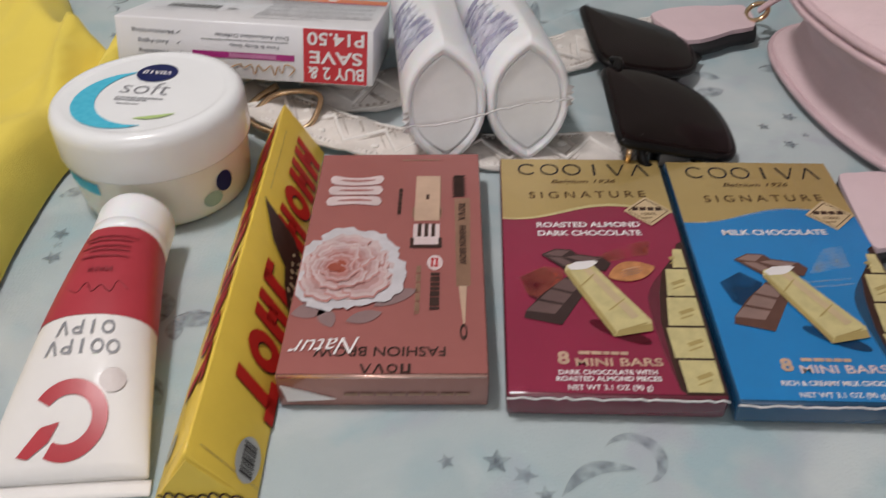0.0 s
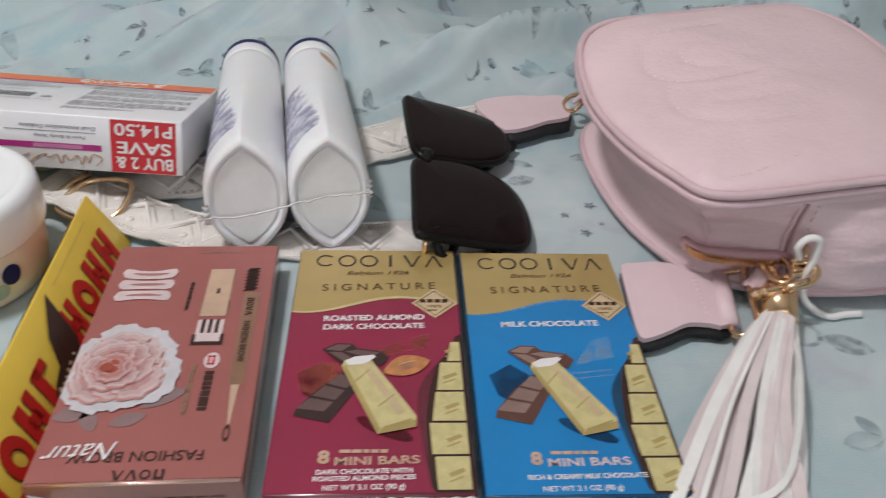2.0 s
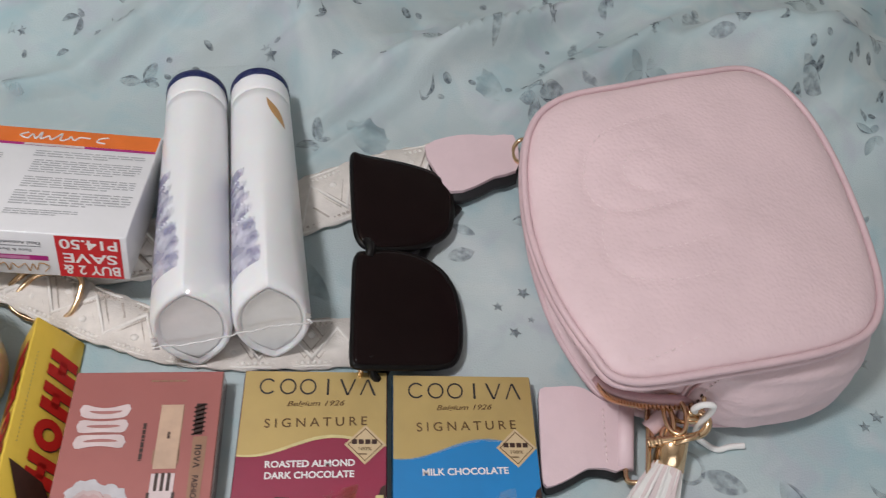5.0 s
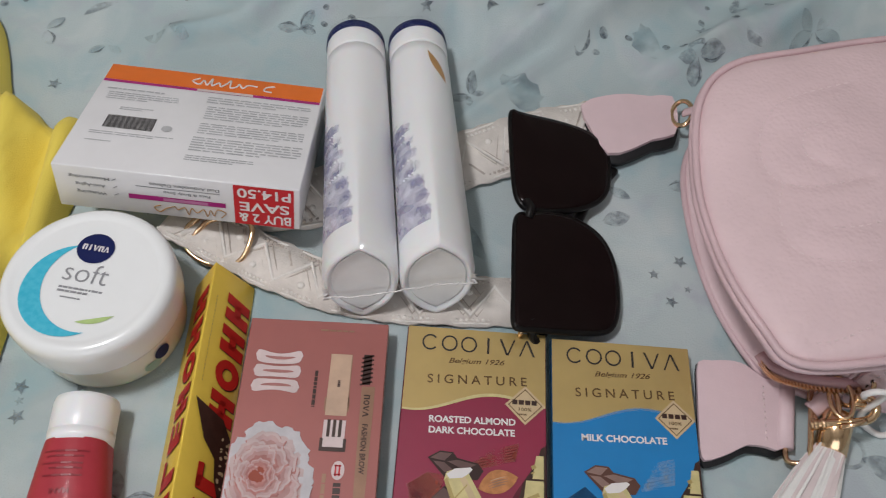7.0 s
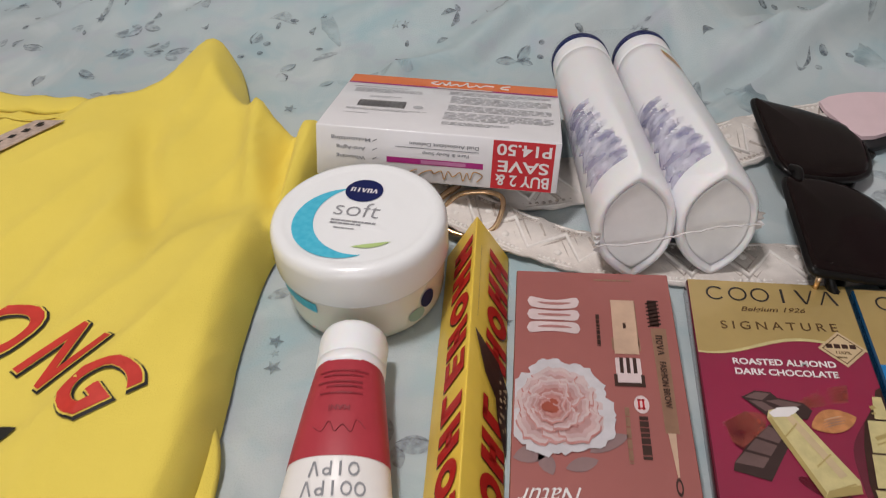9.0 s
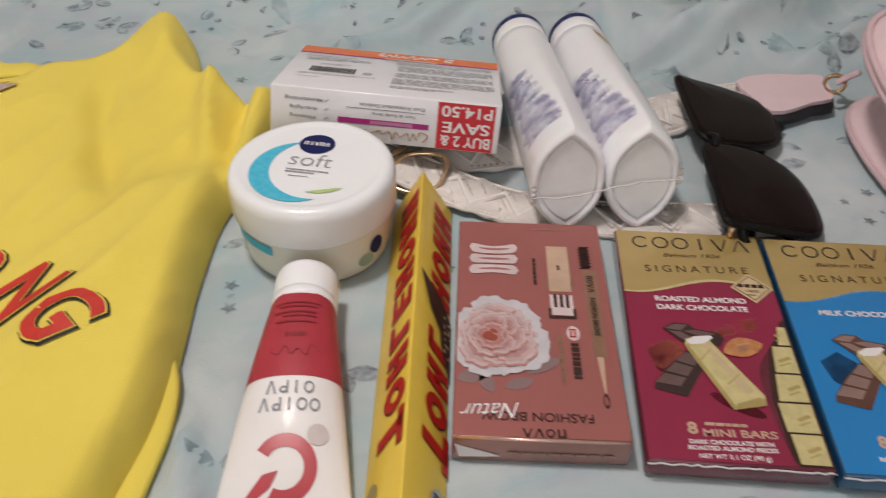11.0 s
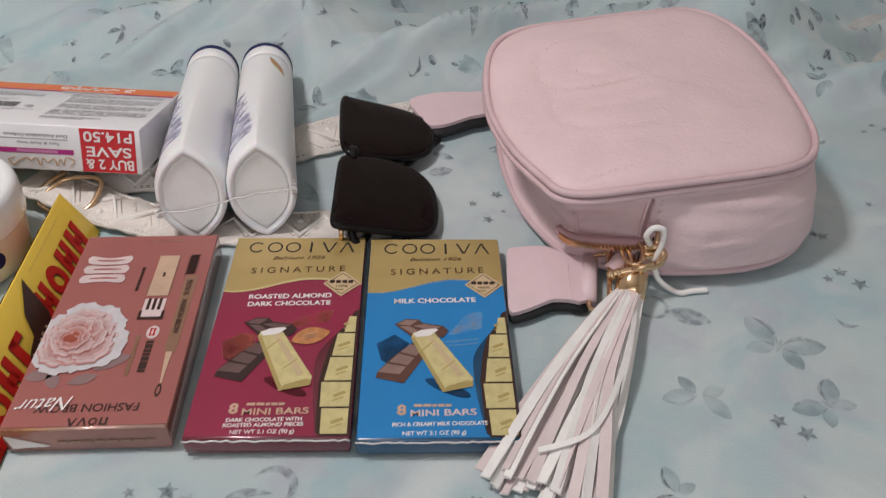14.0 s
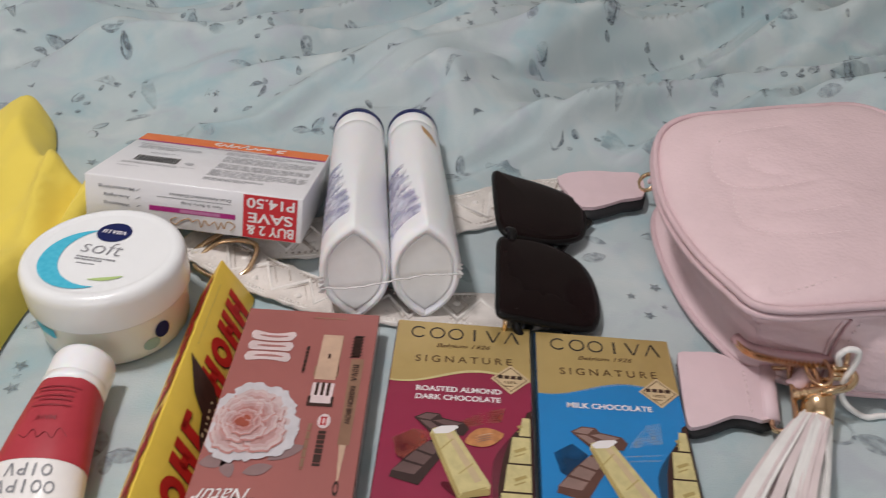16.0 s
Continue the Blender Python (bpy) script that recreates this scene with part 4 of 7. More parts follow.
    bars(14.4, 38, 6, 2, 1, BROWN_INK, th, z + 0.0004, 1.2, 90)
    ink("tool_brush", [rect(14.4, 8.5, 11.8, 15)], PALE_PINK_INK, th, z + 0.0003)
    for p in [rect(11.3 + 3.1 * k, 11.5, 1.7, 9.5) for k in range(3)]:
        ink("brush_tip", [p], BROWN_INK, th, z + 0.0004)
    ink("brush_holder", [[(7.4, 6), (9, 6), (9, 1.1), (19.8, 1.1), (19.8, 6), (21.4, 6), (21.4, -1.1), (7.4, -1.1)]], BROWN_INK, th, z + 0.0004)
    ink("mascara_tip", [rect(29.2, 46, 4.6, 18, 0)] + [rect(29.2, 38 + 2.6 * k, 7.0, 1.0, 18) for k in range(7)], BROWN_INK, th, z + 0.0003)
    ink("pencil", [[(27.0, 36), (34.4, 36), (33.6, -26), (27.6, -26)]], TAN_DARK, th, z + 0.0002)
    words("FASHION BROW", 30.6, 1, 27, 3.0, BROWN_INK, th, z + 0.0005, -90)
    emblem(30.4, 25, 13, 3.2, "nova", BROWN_INK, th, z + 0.0005, rot=-90, thick=0.25)
    ink("pencil_tip", [[(28.6, -26), (32.0, -26), (31.0, -48), (30.2, -48)]], TAN_INK, th, z + 0.0003)
    ink("pencil_end", [r for r in ring_quads(30.4, -52.5, 0.6, 1, 1.5, 4.4, n=14)], BROWN_INK, th, z + 0.0003)
    ink("round_mark", [oval(18.6, -11, 3.4, 5)], PALE_PINK_INK, th, z + 0.0003)
    ink("round_mark_bars", [rect(17.4, -11, 0.9, 6), rect(19.4, -11, 0.9, 6), rect(18.4, -8.6, 3.4, 0.8), rect(18.4, -13.2, 3.4, 0.8)], LABEL_RED, th, z + 0.0004)
    bars(18.8, -34, 33, 5, 1, BROWN_INK, th, z + 0.0003, 1.3, -90, seed=4)
    bars(11.8, -31, 36, 2.6, 1, TAN_DARK, th, z + 0.0003, 1.3, -90, seed=5)
    bars(1.5, 32, 24, 2.4, 1, BROWN_INK, th, z + 0.0003, 1.2, -90, seed=6)
    words("FASHION BROW", -1.5, -62.8, 50, 5.0, BROWN_INK, th, z + 0.0003, 180, 0.01)
    emblem(1.2, -71.4, 20, 4.6, "nova", BROWN_INK, th, z + 0.0003, rot=180, thick=0.24)
    words("Natur", -23, -60.5, 27, 8.5, WHITE_INK, th, z + 0.0006, 184, 0.0, 0.45)


makeup_box()


# ---- triangular chocolate bar ----
def triangular_bar():
    L, S, Hh = 0.222, 0.036, 0.0315
    th = thing("triangular_chocolate_bar", pose(-0.105, 0.070, 0.001, 0, 0, 4.4), "yellow triangular chocolate carton with red print", "chocolate box")
    tri = [(-S / 2, 0), (S / 2, 0), (0, Hh)]
    bm = loft([[(x, y, z) for x, z in tri] for y in (-L / 2, L / 2)])
    bmesh.ops.bevel(bm, geom=bm.edges[:], offset=0.0011, segments=2, profile=0.5, affect="EDGES")
    part("carton", bm, YELLOW_CARD, th)
    slope = math.degrees(math.atan2(Hh, S / 2))
    fw = math.hypot(Hh, S / 2)

    def face(side):
        """Local frame on a long face: u along the bar, v up the slope."""
        sx = 1 if side > 0 else -1
        base, up = Vector((sx * S / 2, 0, 0)), Vector((-sx * S / 2, 0, Hh)).normalized()
        nrm = Vector((sx * Hh, 0, S / 2)).normalized()
        return lambda u, v, h: base + up * v + Vector((0, u, 0)) + nrm * h

    for side in (-1, 1):
        f = face(side)
        def lay(name, polys, material, h):
            bm = bmesh.new()
            for p in polys:
                vs = [bm.verts.new(f(u * 0.001, v * 0.001, h)) for u, v in p]
                bm.faces.new(vs)
            bmesh.ops.triangulate(bm, faces=bm.faces[:])
            bmesh.ops.recalc_face_normals(bm, faces=bm.faces[:])
            return part(name, bm, material, th, smooth=False)
        # chocolate piece behind the shapes
        if side > 0:
            lay("picture_piece", [[(-26, 1.5), (14, 1.5), (24, 10), (30, 33), (10, 22), (2, 12), (-8, 10)]], BROWN_INK, 0.0009)
            rnd = random.Random(5)
            for _ in range(18):
                lay("picture_nut", [oval(rnd.uniform(-14, 14), rnd.uniform(2.5, 9), rnd.uniform(0.5, 1.5), rnd.uniform(0.5, 1.1), rnd.uniform(0, 90), 8)], NUT_INK, 0.0011)
        u0, u1 = -78, 98
        n = 9
        w = (u1 - u0) / n
        # large plain red blocks with a dark drop edge, wider towards the front
        for i in range(n):
            uc, hh = u0 + (i + 0.5) * w, 23 if i == 0 else 19.5
            vc = 12.6
            bw = w * 0.88
            kind = "tonlenonn"[i]
            if side < 0:
                vc = 24.0 if i else 22.5
            elif i == 4:
                continue
            polys = []
            if kind == "o":
                polys = ring_quads(uc, vc, 0.42, 1, bw / 2, hh / 2, n=18)
            elif kind == "t":
                polys = [rect(uc, vc, bw * 0.36, hh, 0, 0.15), rect(uc, vc + side * -hh * 0.40, bw * 1.1, hh * 0.22)]
            elif kind == "l":
                polys = [rect(uc - bw * 0.2, vc, bw * 0.4, hh, 0, 0.15), rect(uc + bw * 0.1, vc + side * hh * 0.40, bw * 0.7, hh * 0.22)]
            elif kind == "e":
                polys = [rect(uc - bw * 0.2, vc, bw * 0.4, hh, 0, 0.15)] + [rect(uc + bw * 0.15, vc + d * hh * 0.39, bw * 0.6, hh * 0.2) for d in (-1, 0, 1)]
            else:
                polys = [rect(uc - bw * 0.27, vc, bw * 0.38, hh, 0, 0.15), rect(uc + bw * 0.27, vc, bw * 0.34, hh, 0, 0.15), rect(uc, vc, bw * 0.5, hh * 0.28)]
            lay("block_shadow", [[(u - 0.5, v - 0.7) for u, v in p] for p in polys], BROWN_INK, 0.0005)
            lay("block_shape", polys, RED_CARD_INK, 0.0007)
        if side > 0:
            lay("code_panel", [oval(-97, 9, 9.5, 6.0, -8)], GREY_PANEL, 0.0004)
            lay("code_bars", [rect(-103 + 1.7 * k, 9, 0.9 if k % 3 else 1.4, 6.4) for k in range(8)], DARK_INK, 0.0006)
        else:
            lay("round_seal", [oval(-92, 9, 5.5, 5.0)], GOLD_WRAP_DARK, 0.0004)
        lay("fold_crease", [rect(-104.5, 16, 0.35, 30)], GOLD_WRAP_DARK, 0.0003)
        lay("dotted_tear", [rect(40 + 2.2 * k, 30.5, 1.2, 0.5) for k in range(24)], GOLD_WRAP_DARK, 0.0004)
    # brown script flourish on the end
    pts = []
    for k in range(120):
        t = k / 119
        pts.append((-0.0135 + 0.027 * t + 0.0011 * math.sin(t * 46), -L / 2 - 0.0003, 0.0058 + 0.0030 * math.cos(t * 46) * (1.25 - 0.6 * abs(t - 0.35)) * (1.0 + 0.3 * math.sin(t * 11))))
    part("end_flourish", tube(pts, 0.0004, 5), BROWN_INK, th)
    part("end_flap", loft([[(-0.011, -L / 2 - 0.0002, 0.0125), (0.011, -L / 2 - 0.0002, 0.0125), (0, -L / 2 - 0.0002, 0.0285)], [(-0.0105, -L / 2 - 0.0006, 0.0128), (0.0105, -L / 2 - 0.0006, 0.0128), (0, -L / 2 - 0.0006, 0.028)]]), YELLOW_CARD, th, smooth=False)


GREY_PANEL = mat("grey_panel_print", (0.45, 0.46, 0.45), 0.4)
triangular_bar()


# ---- round cream jar ----
def lathe(prof, n=64):
    return loft([[(max(r, 0.0002) * math.cos(2 * math.pi * k / n), max(r, 0.0002) * math.sin(2 * math.pi * k / n), z) for k in range(n)] for r, z in prof])


def cream_jar(x, y):
    R, H = 0.0462, 0.0545
    th = thing("cream_jar", pose(x, y, 0.001, 0, 0, -4), "round white cream jar with a blue crescent on its lid", "cream jar")
    part("jar_body", lathe([(0.0, 0), (0.0380, 0), (0.0402, 0.0008), (0.0416, 0.003), (0.0425, 0.008), (0.0434, 0.018), (0.0438, 0.028), (0.0438, 0.032)]), JAR_BODY, th)
    lid = part("lid", lathe([(0.0440, 0.0302), (0.0454, 0.0300), (R - 0.0003, 0.0305), (R, 0.0316), (R, 0.038), (R, 0.0470), (R - 0.0004, 0.0497), (R - 0.0014, 0.0520), (R - 0.0030, 0.0535), (R - 0.0052, 0.0541), (R - 0.0072, 0.0540), (R - 0.0084, 0.0535), (R - 0.010, 0.0534), (0.02, 0.0536), (0.0, 0.0537)]), JAR_WHITE, th, "glossy white screw lid")
    z = 0.0539
    ink("crescent", [arc_band(0.5, -6.0, 21.5, 32.5, 114, 292, 40, True)], AQUA, lid, z, "aqua crescent print")
    ink("leaf_swash", [turned(motif_leaf(20, 3.0, -1.2), 20, 13.5, -22.5)], LIME, lid, z + 0.0001)
    ink("badge", [oval(-1.8, 18.2, 10.2, 9.4)], NAVY, lid, z + 0.0002, "navy oval badge")
    emblem(-1.8, 18.4, 15, 3.6, "nivna", WHITE_INK, lid, z + 0.0003, thick=0.26)
    words("soft", -0.5, 2.6, 24, 11.5, GREY_INK, lid, z + 0.0001, 0, -0.01)
    bars(0.0, -8.4, 24, 4.4, 2, GREY_INK, lid, z + 0.0001, 0.9, seed=3)
    bars(-1.0, -13.0, 16, 2.0, 1, GREY_INK, lid, z + 0.0001, 0.7, seed=8)

    def around(a0, a1, z0, z1, dr, n=14):
        rr = lambda zz: 0.0416 + (0.0438 - 0.0416) * min(1, zz / 0.026) ** 0.6
        bm = bmesh.new()
        rows = []
        for zz in (z0, (z0 + z1) / 2, z1):
            rows.append([bm.verts.new(((rr(zz) + dr) * math.cos(radians(a0 + (a1 - a0) * k / n)), (rr(zz) + dr) * math.sin(radians(a0 + (a1 - a0) * k / n)), zz)) for k in range(n + 1)])
        for a, b in zip(rows, rows[1:]):
            for k in range(n):
                bm.faces.new((a[k], a[k + 1], b[k + 1], b[k]))
        return bm

    def spot(a, zc, ra, rz, dr, n=20):
        bm = bmesh.new()
        rr = 0.0416 + (0.0438 - 0.0416) * min(1, zc / 0.026) ** 0.6
        bm.faces.new([bm.verts.new(((rr + dr) * math.cos(radians(a + ra * math.cos(2 * math.pi * k / n))), (rr + dr) * math.sin(radians(a + ra * math.cos(2 * math.pi * k / n))), zc + rz * math.sin(2 * math.pi * k / n))) for k in range(n)])
        return bm
    part("side_band", around(-168, -106, 0.0205, 0.0268, 0.0005), AQUA, th, "aqua side print")
    part("side_badge", spot(-26, 0.018, 6.5, 0.0055, 0.0008), NAVY, th)
    part("side_swash", spot(-36, 0.011, 7, 0.004, 0.0006), SAGE, th)


SAGE = mat("sage_print", (0.32, 0.45, 0.38), 0.4)
cream_jar(-0.1715, 0.1495)


# ---- squeezed tube of cream ----
def cream_tube():
    th = thing("cream_tube", pose(-0.1465, -0.041, 0.001, 0, 0, 7.5), "white and crimson tube of cream lying on its back", "cream tube")
    Lb = 0.112

    def ring(y, hw, hh, n=40):
        e = 0.9
        out = []
        for k in range(n):
            t = 2 * math.pi * k / n
            out.append((hw * math.copysign(abs(math.cos(t)) ** e, math.cos(t)), y, hh + hh * math.copysign(abs(math.sin(t)) ** e, math.sin(t))))
        return out

    def size(y):
        return 0.0302 + (0.0162 - 0.0302) * (y / Lb) ** 1.05, 0.0008 + 0.0156 * math.sin(min(1, y / Lb * 1.02) * math.pi / 2) ** 0.8

    def seg(y0, y1, n, grow=0.0):
        rs = []
        for k in range(n + 1):
            y = y0 + (y1 - y0) * k / n
            hw, hh = size(max(y, 0))
            r = ring(y, hw + grow, hh + grow)
            rs.append([(x, yy, z - grow) for x, yy, z in r])
        return rs
    part("tube_body", loft(seg(0.006, Lb, 26)), TUBE_WHITE, th)
    part("crimp", loft([ring(0.0, 0.0304, 0.0006), ring(0.002, 0.0304, 0.0009), ring(0.004, 0.0302, 0.0008), ring(0.006, 0.0300, 0.0012)]), TUBE_WHITE, th, "flat crimped end")
    part("red_band", loft(seg(0.064, 0.1125, 14, 0.00025), cap=False), TUBE_RED, th, "crimson printed band")
    cap = [(0.0155, 0.1115), (0.0166, 0.1118), (0.0169, 0.118), (0.0164, 0.1183), (0.0166, 0.1187), (0.0168, 0.1335), (0.0160, 0.1365), (0.0140, 0.1375), (0.0, 0.1376)]
    part("cap", loft([[(max(r, 0.0003) * math.cos(2 * math.pi * k / 48), y, 0.0168 + max(r, 0.0003) * math.sin(2 * math.pi * k / 48)) for k in range(48)] for r, y in cap]), WHITE_PLASTIC, th, "ribbed white screw cap")

    def wrap(polys, material, name, lift):
        """Print laid on the tube's upper side."""
        bm = bmesh.new()
        for p in polys:
            bm.faces.new([bm.verts.new((x * 0.001, y * 0.001, 0)) for x, y in p])
        bmesh.ops.remove_doubles(bm, verts=bm.verts[:], dist=1e-6)
        bmesh.ops.triangulate(bm, faces=bm.faces[:])
        bmesh.ops.subdivide_edges(bm, edges=[e for e in bm.edges if e.calc_length() > 0.003], cuts=3)
        bmesh.ops.triangulate(bm, faces=[f for f in bm.faces if len(f.verts) > 3])
        for v in bm.verts:
            hw, hh = size(v.co.y)
            c = max(-0.99, min(0.99, v.co.x / hw))
            c = math.copysign(abs(c) ** (1 / 0.9), c)
            v.co.z = hh + hh * (1 - c * c) ** 0.45 + lift
        bmesh.ops.recalc_face_normals(bm, faces=bm.faces[:])
        return part(name, bm, material, th, smooth=False)

    wrap(ring_quads(0, 24, 0.60, 1, 14, 14, -118, 148, n=30), RED_INK, "ring_emblem", 0.0004)
    wrap([[(-16, 12.5), (-12, 11.5), (-5.5, 16.5), (-2.5, 23), (-9, 21.5)]], RED_INK, "emblem_leaf", 0.0005)
    wrap([oval(13.5, 37.5, 4.6, 4.6)], PALE_SEAL, "round_seal", 0.0006)
    for yy, x0, row in ((58.5, 8.5, "cirv"), (50.5, 11.5, "cuipa")):
        for k, ch in enumerate(row):
            xx = x0 - 5.6 * k
            shape = ring_quads(xx, yy, 0.66, 1, 2.4, 3.0, n=14) if ch in "cu" else [rect(xx, yy, 1.0, 6.0)] if ch == "i" else [rect(xx - 1.0, yy, 0.9, 6.2, 0, 0.3), rect(xx + 1.0, yy, 0.9, 6.2, 0, -0.3)] if ch in "va" else ring_quads(xx, yy - 1.3, 0.5, 1, 2.0, 1.7, n=12) + [rect(xx + 1.6, yy, 0.9, 6.0)]
            wrap(shape, GREY_INK, "emblem_shape", 0.0004)
    wrap([rect(x, y, w, 0.9) for x, y, w in ((0, 105, 22), (0, 102.5, 18), (-1, 99, 20), (1, 96.5, 16), (0, 93, 19))] , DEEP_RED, "fine_print", 0.0008)
    bm = text_bm("MANI", 0.0095, 0.0026, 0.02)
    for v in bm.verts:
        x, y = -v.co.x, 0.0855 - v.co.y
        hw, hh = size(y)
        v.co = Vector((x, y, hh + hh * (1 - (x / hw) ** 2) ** 0.45 + 0.0008))
    part("lettering", bm, DEEP_RED, th, smooth=False)
    script = smooth_path([(0.012, 0.0765, 0), (0.008, 0.0800, 0), (0.006, 0.0745, 0), (0.002, 0.0775, 0), (-0.001, 0.0745, 0), (-0.004, 0.0790, 0), (-0.007, 0.0748, 0), (-0.011, 0.0775, 0)], 8)
    sp = []
    for p in script:
        hw, hh = size(p.y)
        sp.append((p.x, p.y, hh + hh * (1 - (p.x / hw) ** 2) ** 0.45 + 0.0005))
    part("script_flourish", tube(sp, 0.00022, 5), DEEP_RED, th)


PALE_SEAL = mat("pale_seal_print", (0.66, 0.58, 0.56), 0.4)
cream_tube()


# ---- box of soap, its front edge propped on the strap ----
def soap_box():
    bl, br, tr, tl = Vector((-0.207, 0.215, 0.0655)), Vector((-0.069, 0.220, 0.0550)), Vector((-0.076, 0.324, 0.0295)), Vector((-0.219, 0.319, 0.0365))
    ex = ((br - bl) + (tr - tl)).normalized()
    ey = ((tl - bl) + (tr - br))
    ey = (ey - ex * ey.dot(ex)).normalized()
    ez = ex.cross(ey)
    W, D, H = 0.141, 0.109, 0.031
    c = (bl + br + tr + tl) / 4 - ez * H
    m = Matrix(((ex.x, ey.x, ez.x, c.x), (ex.y, ey.y, ez.y, c.y), (ex.z, ey.z, ez.z, c.z), (0, 0, 0, 1)))
    th = thing("soap_box", m, "white, orange and magenta soap carton tilted on a strap", "soap box")
    part("carton", box_bm(W, D, H, 0.0009), SOAP_CARD, th)
    z = H + 0.0002
    ink("orange_band", [rect(0, 45, 139, 17.5)], ORANGE_CARD, th, z, "orange band")
    ink("magenta_line", [rect(0, 34.8, 139, 2.6)], MAGENTA, th, z)
    ink("magenta_gap", [rect(-2, 34.8, 16, 2.6), rect(16, 34.8, 20, 2.6)], PALE_PINK_INK, th, z + 0.0002)
    # handwriting-like mark on the band
    pts = [Vector((x * 0.001, y * 0.001, z + 0.0003)) for x, y in ((-11, 48), (-15, 44), (-10, 41), (-8, 46), (-5, 41), (-3, 49), (-2, 41), (2, 45), (4, 41), (7, 45), (9, 49), (10, 41), (14, 43), (15, 46), (18, 42), (21, 46), (27, 45.5))]
    part("script_mark", tube(smooth_path(pts, 6), 0.0006, 5), WHITE_INK, th)
    part("script_mark", tube(smooth_path([Vector((x * 0.001, y * 0.001, z + 0.0003)) for x, y in ((38, 48), (33, 46), (32, 42), (37, 41))], 6), 0.0006, 5), WHITE_INK, th)
    part("band_end", box_bm(W - 0.001, 0.0006, H - 0.003, 0), ORANGE_CARD, th, "orange back side", smooth=False, m=pose(0, D / 2 + 0.0001, 0.0015))
    bars(-45, 26, 38, 3, 1, SOAP_INK, th, z + 0.0001, seed=2)
    bars(-40, 18.5, 44, 9, 4, SOAP_INK, th, z + 0.0001, 0.7, seed=3)
    bars(-40, 5.5, 20, 4, 2, SOAP_INK, th, z + 0.0001, 0.8, seed=4)
    for k in range(28):
        ink("barcode_bar", [rect(-54 + 1.05 * k, -9, (0.8, 0.4, 0.6)[(k * 7) % 3], 13)], DARK_INK, th, z + 0.0002)
    ink("round_mark", [oval(-17, -11, 3.2, 3)], SOAP_INK, th, z + 0.0002)
    bars(-35, -21, 50, 4, 2, SOAP_INK, th, z + 0.0001, 0.6, seed=5)
    bars(-52, -29, 16, 2, 1, SOAP_INK, th, z + 0.0001, 0.7, seed=15)
    bars(32, 25, 66, 8, 3, SOAP_INK, th, z + 0.0001, 0.7, seed=6)
    bars(33, 11, 64, 15, 6, SOAP_INK, th, z + 0.0001, 0.7, seed=7)
    bars(33, -6, 64, 12, 5, SOAP_INK, th, z + 0.0001, 0.7, seed=8)
    bars(33, -22, 66, 15, 6, SOAP_INK, th, z + 0.0001, 0.7, seed=9)
    bars(20, -36, 40, 6, 3, SOAP_INK, th, z + 0.0001, 0.7, seed=10)
    # front side, printed upside down
    def front(ob):
        ob.matrix_basis = Matrix(((1, 0, 0, 0), (0, 0, -1, -D / 2 - 0.0003), (0, 1, 0, H / 2), (0, 0, 0, 1))) @ ob.matrix_basis
        return ob
    front(ink("sale_label", [rect(49.5, -0.2, 35, 29.4)], LABEL_RED, th, 0.0, "red sale label"))
    for s, yy, ww in (("BUY 2 &", -9.4, 31), ("SAVE", -0.8, 29), ("P14.50", 9.2, 31)):
        front(words(s, 49.8, yy, ww, 7.0, WHITE_INK, th, 0.0003, 180, 0.02))
    front(ink("magenta_line", [rect(-1, -2.4, 56, 3.4)], MAGENTA, th, 0.0))
    front(ink("magenta_gap", [rect(4, -2.4, 26, 2.2)], MAG_PALE, th, 0.0002))
    front(words("Face & Body Soap", 5, 3.2, 27, 2.4, GREY_INK, th, 0.0, 180))
    front(words("Dual Antioxidant Defense", 4, 8.2, 40, 2.2, GREY_INK, th, 0.0, 180))
    front(ink("fine_print", [rect(0, 5.8, 48, 0.5)], GREY_INK, th, 0.0))
    for s, yy in (("Whitening", -2.5), ("Anti-Aging", 3.0), ("Moisturizing", 8.5)):
        front(words(s, -50, yy, 23 if s[0] == "M" else 17, 2.9, GREY_INK, th, 0.0, 180))
        front(ink("tick", [rect(-36, yy, 3, 0.5, 30)], GREY_INK, th, 0.0))
    sc = smooth_path([Vector((x * 0.001, y * 0.001, 0.0003)) for x, y in ((24, -12), (27, -8), (22, -6), (20, -11), (18, -7), (16, -12), (14, -7), (10, -10), (7, -7), (5, -12), (3, -7), (-1, -9), (-3, -7), (-8, -9), (-12, -12), (-15, -9), (-11, -7))], 6)
    front(part("script_mark", tube(sc, 0.0003, 5), ORANGE_LEAF, th))


MAG_PALE = mat("pale_magenta_print", (0.60, 0.22, 0.42), 0.4)
soap_box()


# ---- two lotion bottles held together by shrink wrap ----
def bottle_section(k, n=40):
    """Cross-section from the leaf-shaped base (k = 0) to the round shoulder (k = 1): half width, half height, point."""
    hw = 0.0218 + (0.0205 - 0.0218) * k
    hh = 0.0345 + (0.0215 - 0.0345) * smoothstep(0, 1, k)
    sharp = 1.0 - smoothstep(0.0, 0.8, k)
    pts = []
    for i in range(n):
        t = 2 * math.pi * i / n
        ex, ez = hw * math.cos(t), hh * math.sin(t)
        v = math.sin(t)
        lx = hw * math.copysign((1 - abs(v) ** 2.5), math.cos(t)) if abs(math.cos(t)) > 1e-6 else 0.0
        pts.append((ex + (lx - ex) * sharp * 0.9, ez))
    return pts, hh


LEAN, LONG = 0.085, 1.05


